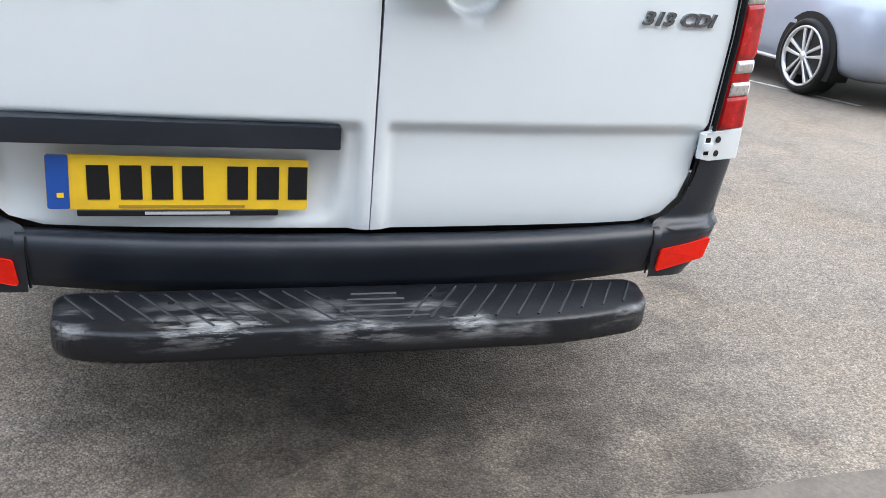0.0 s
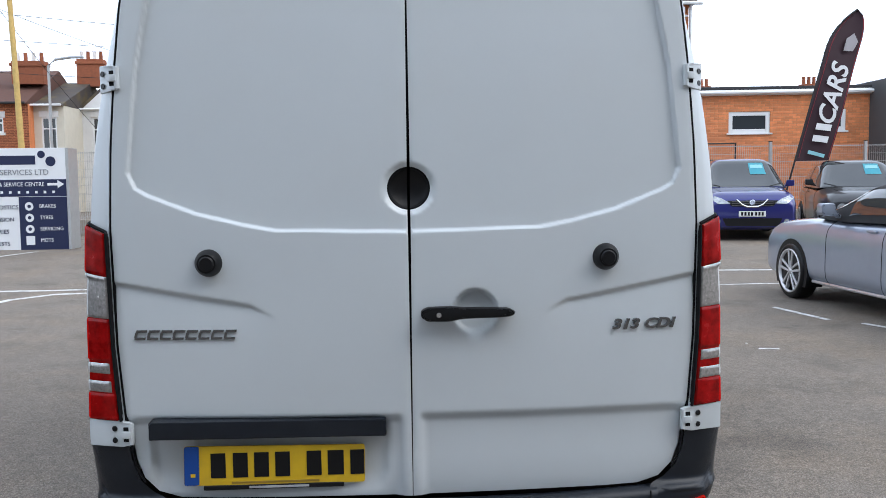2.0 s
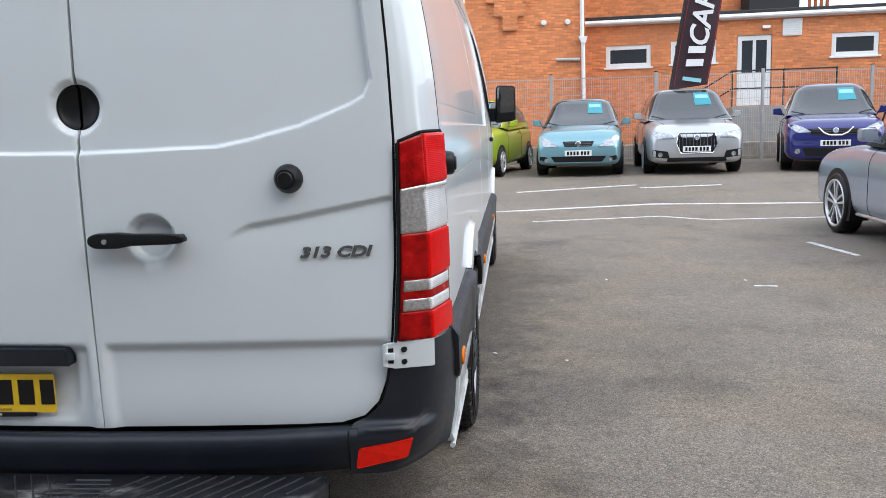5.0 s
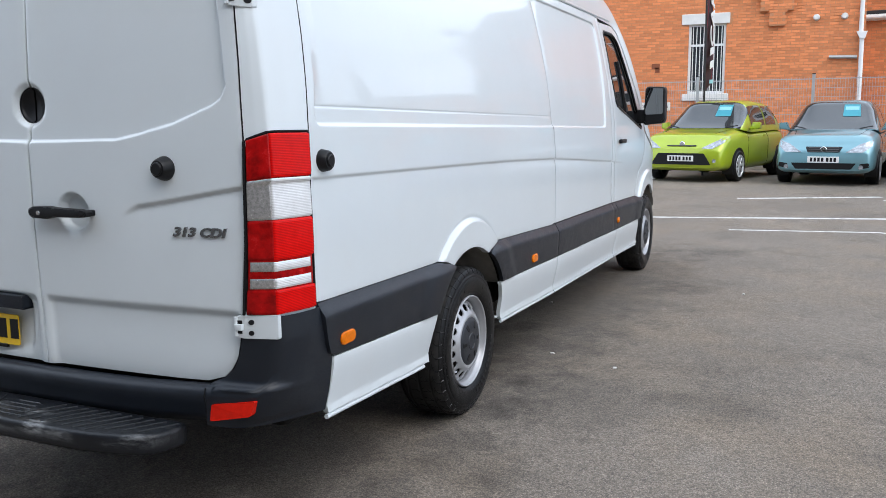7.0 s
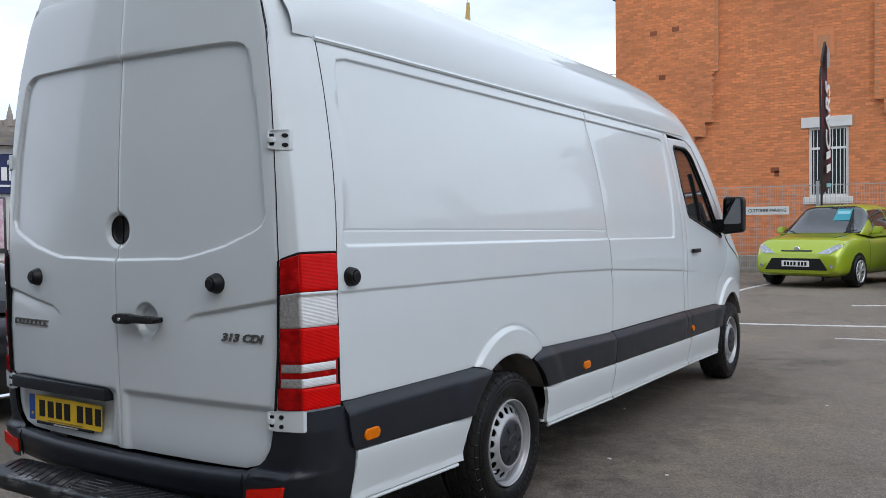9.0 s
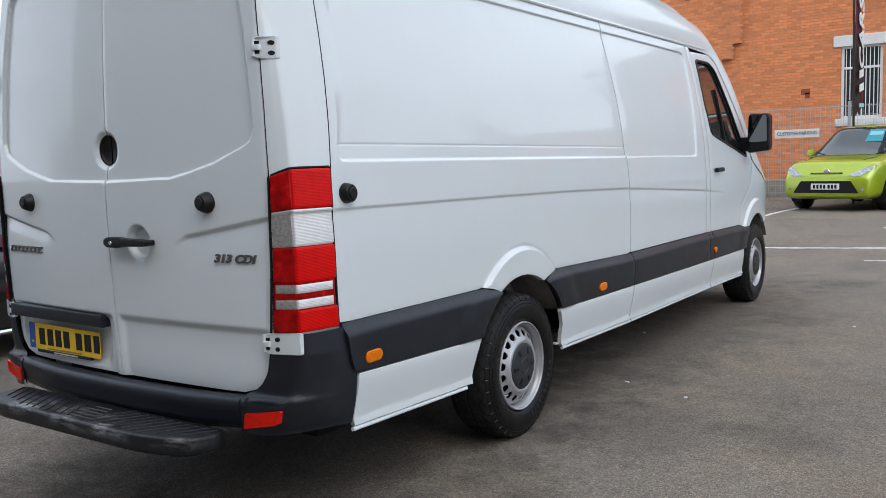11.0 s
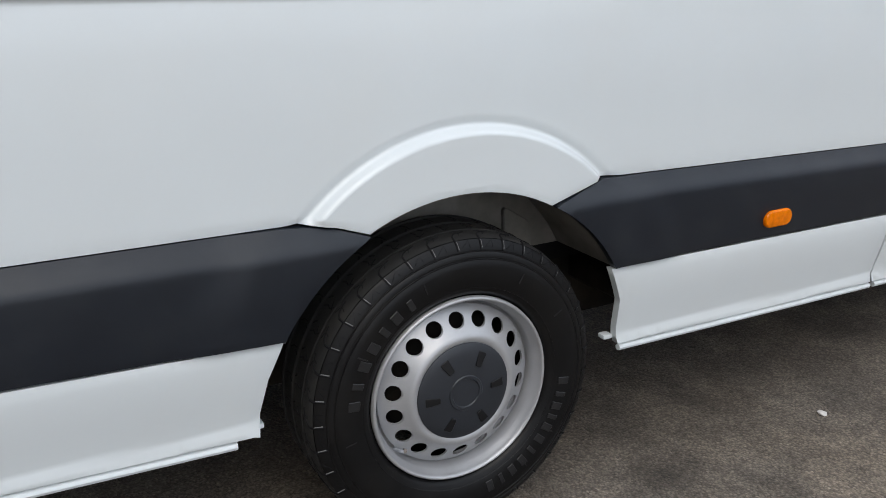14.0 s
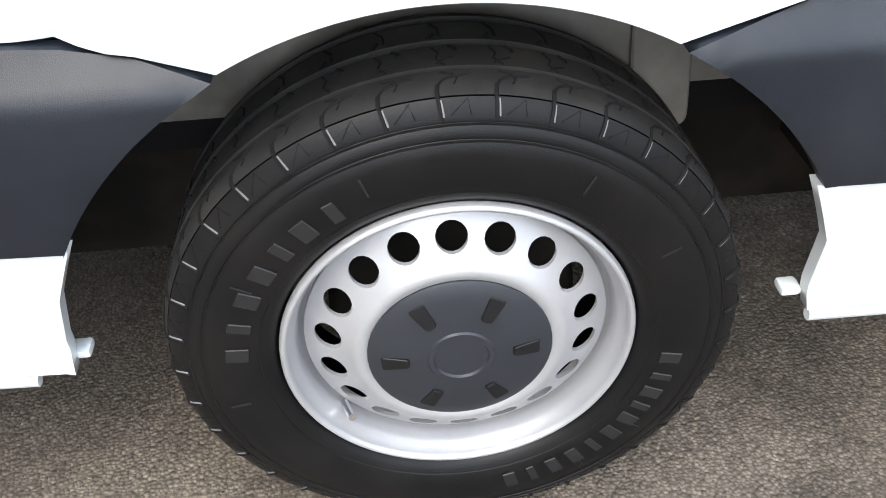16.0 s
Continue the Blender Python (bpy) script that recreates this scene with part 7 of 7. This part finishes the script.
psign = tagged(new("parking_sign"), "white fence sign with the words customer parking", "sign")
part("board", box(-2.08, -1.08, FY - 0.05, FY - 0.035, 1.615, 1.815, 0.004, 1), PLATEWHITE, psign)
INK = material("dark_ink", (0.02, 0.022, 0.03), 0.6)
text_part("CUSTOMER PARKING", 0.115, 0.002, pose(-1.58, FY - 0.053, 1.715, 90, 0, 0), INK, psign, "lettering", squash=0.80)


# ---- feather flags ----
MAROON = material("dark_maroon_cloth", (0.035, 0.014, 0.020), 0.7, vary=0.1, scale=10)
REDEDGE = material("red_edge", (0.22, 0.02, 0.03), 0.7)
WHITECLOTH = material("white_print", (0.72, 0.72, 0.72), 0.7)


def feather_flag(x, y, yaw, lean, h=5.0, w=0.78, z0=0.25):
    """A tall curved flag on a bent pole, with lettering up its length."""
    root = tagged(new("feather_flag"), "dark maroon feather flag with white upright lettering on a bent pole", "flag", "feather flags")

    def edge(t):
        # pole line: straight, then bending over at the top
        bend = max(0, t - 0.70) / 0.30
        return 0.36 * bend ** 2.2 * w / 0.6, 1.68 + (h - 1.68) * t
    def sheet(t, s):
        px, pz = edge(t)
        tip = edge(1.0)[0]
        right = tip + (w - tip) * math.sqrt(max(0.0, 1 - max(0.0, (t - 0.80) / 0.20) ** 2))
        ripple = 0.03 * math.sin(7 * t + 3 * s)
        return (px + s * max(right - px, 0.004), ripple, pz + (0.22 * s * (1 - t)))
    cloth = patch("cloth", lambda u, v: sheet(u, v), 0, 1, 0, 1, 40, 8, MAROON, root)
    part("pole", tube([(0, 0.0, z0 - 1.2), (0, 0.0, 1.68)] + [(edge(t)[0], 0.0, edge(t)[1]) for t in np.linspace(0, 1, 24)], 0.022, 8), BLACKM, root, smooth=True)
    part("hem", tube([sheet(t, 0.97) for t in np.linspace(0.02, 0.97, 30)], 0.010, 5), REDEDGE, root)
    part("hem", tube([sheet(t, 0.10) for t in np.linspace(0.02, 0.97, 30)], 0.008, 5), REDEDGE, root)
    # lettering, upright along the flag
    text_part("CARS", 0.58, 0.004, pose(0.44, -0.06, 3.36, 90, -90, 0), WHITECLOTH, root, "lettering", squash=1.0, bold=0.012, shear=0.22)
    for zz, ww in ((2.22, 0.20), (2.50, 0.20)):
        part("logo_bar", prism([(0.24, zz), (0.60, zz + 0.05), (0.60, zz + ww), (0.24, zz + ww - 0.05)], "Y", -0.065, -0.055), WHITECLOTH, root)
    part("logo_shape", prism([(0.38, 4.40), (0.60, 4.44), (0.66, 4.68), (0.52, 4.84), (0.38, 4.68)], "Y", -0.065, -0.055), material("grey_print_mark", (0.35, 0.33, 0.34), 0.7), root)
    part("logo_bar", box(0.22, 0.62, -0.065, -0.055, 1.92, 2.00), CARDBAR, root)
    root.matrix_basis = Matrix.Translation((x, y, z0 - 0.03)) @ Matrix.Rotation(radians(yaw), 4, "Z") @ Matrix.Rotation(radians(lean), 4, "Y")
    return root


feather_flag(4.32, 17.1, 0, 9, 5.3)
feather_flag(8.86, 17.1, 0, 15, 5.4)
feather_flag(0.04, 17.1, 87, -3, 4.95)


# ---- garage sign ----
sign = tagged(new("garage_sign"), "large white and navy garage service sign standing on the ground", "sign")
NAVYP = material("navy_sign_print", (0.012, 0.018, 0.06), 0.45, vary=0.05, scale=5)
WHITEP = material("white_sign_sheet", (0.74, 0.75, 0.76), 0.45, vary=0.03, scale=3, stain=(0.6, 0.6, 0.58), stain_scale=3, stain_amount=0.2)
SX0, SX1, SY = -8.84, -6.65, 15.3
sm = pose(SX0, SY, 0.19, 0, 0, 0)
SW = SX1 - SX0
part("board", box(0, SW, 0.0, 0.03, 0.0, 2.05, 0.004, 1), WHITEP, sign).matrix_basis = sm
part("band", box(0.0, SW, -0.004, 0.001, 1.08, 1.42), NAVYP, sign).matrix_basis = sm
part("band", box(1.24, SW, -0.004, 0.001, 0.0, 1.07), NAVYP, sign).matrix_basis = sm
part("logo_bar", box(0.42, 1.60, -0.004, 0.001, 1.72, 1.90), NAVYP, sign).matrix_basis = sm
for cx, cz, r in ((1.72, 1.92, 0.075), (1.90, 1.78, 0.10)):
    v, f = lathe([(0, -0.005), (r, -0.005), (r, 0.0)], 20, "Y")
    bm = bm_of(v, f)
    bmesh.ops.translate(bm, vec=(cx, 0, cz), verts=bm.verts)
    part("logo_dot", bm, NAVYP, sign).matrix_basis = sm


def sign_text(body, x, z, size, mat, align="LEFT", squash=1.0):
    o = text_part(body, size, 0.002, pose(x, -0.007, z, 90, 0, 0), mat, sign, "lettering", align=align, squash=squash)
    o.matrix_basis = sm
    return o


GREYINK = material("grey_ink", (0.22, 0.23, 0.25), 0.6)
sign_text("AUTO SERVICES LTD", 0.42, 1.56, 0.155, GREYINK)
sign_text("MOT & SERVICE CENTRE", 0.60, 1.32, 0.115, WHITEP, squash=0.92)
for x in (0.33, 2.02):
    part("arrow", prism([(x - 0.20, 1.295), (x, 1.295), (x, 1.24), (x + 0.13, 1.32), (x, 1.40), (x, 1.345), (x - 0.20, 1.345)], "Y", -0.008, -0.003), WHITEP, sign).matrix_basis = sm
for i, wd in enumerate(("DIAGNOSTICS", "SUSPENSION", "BATTERIES", "EXHAUSTS")):
    sign_text(wd, 0.48, 0.86 - 0.245 * i, 0.115, NAVYP)
    v, f = lathe([(0, -0.006), (0.085, -0.006), (0.085, 0.0)], 18, "Y")
    bm = bm_of(v, f)
    bmesh.ops.translate(bm, vec=(0.30, 0, 0.86 - 0.245 * i), verts=bm.verts)
    part("icon", bm, NAVYP, sign).matrix_basis = sm
for i, wd in enumerate(("BRAKES", "TYRES", "SERVICING", "MOTS")):
    sign_text(wd, 1.64, 0.88 - 0.23 * i, 0.105, WHITEP, squash=0.9)
    bm = bmesh.new()
    if i < 3:
        v, f = lathe([(0.035, -0.007), (0.085, -0.007), (0.085, -0.004)], 18, "Y")
        merge(bm, bm_of(v, f))
        bmesh.ops.translate(bm, vec=(1.44, 0, 0.88 - 0.23 * i), verts=bm.verts)
    else:
        box(1.355, 1.525, -0.007, -0.003, 0.88 - 0.23 * i - 0.09, 0.88 - 0.23 * i + 0.09, 0, 1, bm)
    part("icon", bm, WHITEP, sign).matrix_basis = sm
for i in range(9):
    part("icon", box(0.55 + 0.17 * i, 0.60 + 0.17 * i, -0.008, -0.003, 1.14, 1.19), WHITEP, sign).matrix_basis = sm
part("stay", box(SW + 0.0, SW + 0.06, 0.0, 0.5, 0.0, 2.05, 0.004, 1), FENCE, sign).matrix_basis = sm
part("stay", box(0.2, 0.26, 0.03, 0.7, 0.0, 1.9, 0.004, 1), FENCE, sign).matrix_basis = sm
# palisade fence beyond the sign
pal = tagged(new("palisade_fence"), "grey steel palisade fence beside the sign", "fence")
for i in range(16):
    part("pale", box(-6.3 + i * 0.14, -6.23 + i * 0.14, 17.2, 17.22, 0.5, 2.0), FENCE, pal)
for z in (0.8, 1.7):
    part("rail", box(-6.3, -4.1, 17.22, 17.26, z - 0.03, z + 0.03), FENCE, pal)
part("base_wall", box(-6.4, -4.0, 17.1, 17.5, 0.1, 0.55, 0.01, 1), material("stone_base", (0.36, 0.33, 0.29), 0.9, vary=0.2, scale=5), pal)

# ---- flagpole wrapped in yellow cloth, with its folded flag ----
GOLD = material("saffron_cloth", (0.58, 0.40, 0.14), 0.8, vary=0.2, scale=6, bump=0.3, bump_scale=30)
pole = tagged(new("flagpole"), "tall pole wrapped in saffron cloth with a hanging flag", "flagpole")
# the far pole stands just behind the garage sign
pole.matrix_basis = Matrix.Translation((0.20, -2.4, 1.63)) @ Matrix.Scale(0.55, 4) @ Matrix.Translation((-0.05, 2.4, -1.5))
part("mast_foot", tube([(-14.82, 32, -1.5), (-14.82, 32, 0.3)], 0.132, 10), GOLD, pole, smooth=True)
pts = [(-14.82 - 0.34 * (z / 11.5) ** 1.3, 32, z) for z in np.linspace(0.2, 11.4, 20)]
part("mast", tube(pts, 0.115, 10, taper=[1.15 - 0.45 * i / 19 + 0.06 * math.sin(i * 2.3) for i in range(20)]), GOLD, pole, smooth=True)
bm = tube([(-15.17, 32, 11.3), (-15.18, 32, 10.6), (-15.16, 32, 9.6), (-15.14, 32, 9.25)], 0.22, 10, taper=[0.3, 0.6, 1.15, 1.3])
part("flag", bm, GOLD, pole, smooth=True)
part("finial", tube([(-15.2 + 0.20 * math.cos(t), 32, 11.75 + 0.20 * math.sin(t)) for t in np.linspace(-1.3, 4.4, 16)], 0.02, 6), CHROME, pole, smooth=True)
part("finial_stem", tube([(-15.18, 32, 11.35), (-15.2, 32, 12.05)], 0.022, 6), CHROME, pole)
for k, (a, b) in enumerate((((-30, 36, 10.4), (-6, 36, 7.9)), ((-30, 36, 8.9), (-6, 36, 7.1)), ((-30, 36, 7.4), (-6, 36, 5.8)), ((-15.1, 32, 8.3), (-8.5, 38, 6.2)), ((-15.1, 32, 8.3), (-13.0, 36, 4.0)))):
    pts = [(a[0] + (b[0] - a[0]) * t, a[1] + (b[1] - a[1]) * t, a[2] + (b[2] - a[2]) * t - 0.5 * t * (1 - t)) for t in np.linspace(0, 1, 14)]
    tagged(part("cable", tube(pts, 0.012, 5), BLACKM, None), "thin overhead cable against the sky", "cable", "overhead cables")
lamp_post = tagged(new("street_lamp"), "grey street lamp on a slim column", "street lamp")
part("column", tube([(-14.9, 36, 0), (-14.9, 36, 6.7), (-14.6, 36, 6.95), (-13.9, 36, 7.05)], 0.06, 8), FENCE, lamp_post, smooth=True)
part("lantern", box(-13.95, -13.4, 35.9, 36.1, 7.0, 7.1, 0.03, 2), GALV, lamp_post, smooth=True)

# ---- decorating shop across the road, and the church tower behind ----
shop = tagged(new("shop"), "shop with a navy fascia and poster-filled windows", "shop")
shm = pose(-33.6, 17.0, 0, 0, 0, 62)
SHW = 16.0
bmx = shm @ pose(-8, 0, 0) @ Matrix.Diagonal((1, 1, 1.42, 1))
part("wall", box(0, SHW, 0.1, 6, -0.1, 3.62, 0.02, 1), RENDER, shop).matrix_basis = bmx
part("fascia", box(0, SHW, -0.1, 0.1, 2.15, 3.35, 0.02, 1), material("navy_fascia", (0.012, 0.02, 0.09), 0.4, vary=0.05, scale=2), shop, "navy fascia board").matrix_basis = bmx
part("roof", prism([(-0.4, 3.60), (6.5, 3.60), (3.0, 4.25)], "X", -0.3, SHW + 0.3), TILE, shop).matrix_basis = bmx
for i in range(7):
    part("fascia_bar", box(9.15 + 0.30 * i, 9.37 + 0.30 * i, -0.13, -0.09, 2.55, 2.95 if i % 3 else 3.08), WHITEP, shop).matrix_basis = bmx
part("fascia_bar", box(9.3, 10.9, -0.13, -0.09, 2.36, 2.42), WHITEP, shop).matrix_basis = bmx
for i in range(8):
    u = 0.4 + i * 1.95
    part("shop_window", box(u, u + 1.7, 0.0, 0.08, 0.35, 2.05), PANE, shop).matrix_basis = bmx
    part("poster", box(u + 0.1, u + 1.6, -0.02, -0.005, 0.5, 2.0), material("poster_print", (0.45, 0.04, 0.05) if i % 2 else (0.55, 0.35, 0.45), 0.5, vary=0.35, scale=9, stain=(0.7, 0.68, 0.68), stain_scale=6, stain_amount=0.9), shop).matrix_basis = bmx
tower = tagged(new("church_tower"), "grey stone church tower with battlements and pinnacles", "church")
STN = material("grey_stone", (0.28, 0.25, 0.22), 0.9, vary=0.2, scale=1)
tcx, tcy = -70.8, 42.3
tower.location = (0, 0, 2.2)
part("tower", box(tcx - 2, tcx + 2, tcy - 2, tcy + 2, -2.4, 8.5), STN, tower)
for sx in (-1, 1):
    for sy in (-1, 1):
        v, f = lathe([(0.30, 8.4), (0.26, 9.3), (0.0, 10.4)], 6, "Z")
        bm = bm_of(v, f)
        bmesh.ops.translate(bm, vec=(tcx + sx * 1.85, tcy + sy * 1.85, 0), verts=bm.verts)
        part("pinnacle", bm, STN, tower)
for i in range(5):
    part("merlon", box(tcx - 1.7 + i * 0.74, tcx - 1.3 + i * 0.74, tcy - 2, tcy - 1.7, 8.5, 9.0), STN, tower)
    part("merlon", box(tcx + 1.7, tcx + 2.0, tcy - 1.7 + i * 0.74, tcy - 1.3 + i * 0.74, 8.5, 9.0), STN, tower)

# ---- the long garage building across the yard, behind the walk ----
garage = tagged(new("garage_building"), "long plain grey garage building closing the yard", "building")
# out of view; its height is set to shade the van's rear doors
part("wall", box(-19, 26, -22, -10.5, -0.1, 11.0), material("grey_cladding", (0.16, 0.165, 0.17), 0.7, vary=0.1, scale=1), garage)
part("roof", box(-19.3, 26.3, -22.3, -10.2, 11.0, 11.3), FELT, garage)
part("annexe", box(-27, -19, -22, -12.5, -0.1, 3.6), RENDER, garage)

# ---- painted markings and litter on the ground ----
stripe([(-9.0, 9.68), (-4.9, 9.59), (0.3, 9.96), (1.74, 10.27), (3.2, 10.57), (5.5, 10.35), (9.0, 10.14)], 0.11)
stripe([(1.2, 12.29), (3.3, 13.00)], 0.12)
stripe([(3.3, 12.54), (4.7, 12.74)], 0.12)
stripe([(1.4, 9.07), (3.1, 9.35), (3.66, 8.94), (5.06, 8.98), (7.5, 8.82)], 0.07)
stripe([(-7.6, 13.20), (-7.05, 14.73)], 0.10)
stripe([(-5.4, 7.39), (-5.0, 8.82), (-4.6, 9.23), (-3.9, 9.33)], 0.12)
stripe([(4.22, 6.93), (4.38, 6.01)], 0.07)
stripe([(4.6, 5.76), (5.1, 4.4)], 0.07)
stripe([(-0.95, 13.41), (-0.75, 15.96)], 0.10)
stripe([(3.05, 4.64), (3.22, 4.61)], 0.05)
PEBBLE = material("pale_litter", (0.6, 0.58, 0.55), 0.8, vary=0.2, scale=30)
rng = random.Random(8)
for x, y in ((0.60, 4.10), (1.44, 2.54), (1.92, 4.97), (3.04, 4.87), (1.03, 2.70), (-1.3, -0.4), (-1.6, 0.3)):
    bm = bmesh.new()
    bmesh.ops.create_icosphere(bm, subdivisions=1, radius=0.014)
    for vv in bm.verts:
        vv.co = Vector((vv.co.x * rng.uniform(0.7, 1.4), vv.co.y * rng.uniform(0.7, 1.4), vv.co.z * 0.4))
    ob = part("litter", bm, PEBBLE, None)
    ob.location = (x, y, 0.005)
    tagged(ob, "small pale scrap lying on the asphalt", "litter", "scraps on the ground")
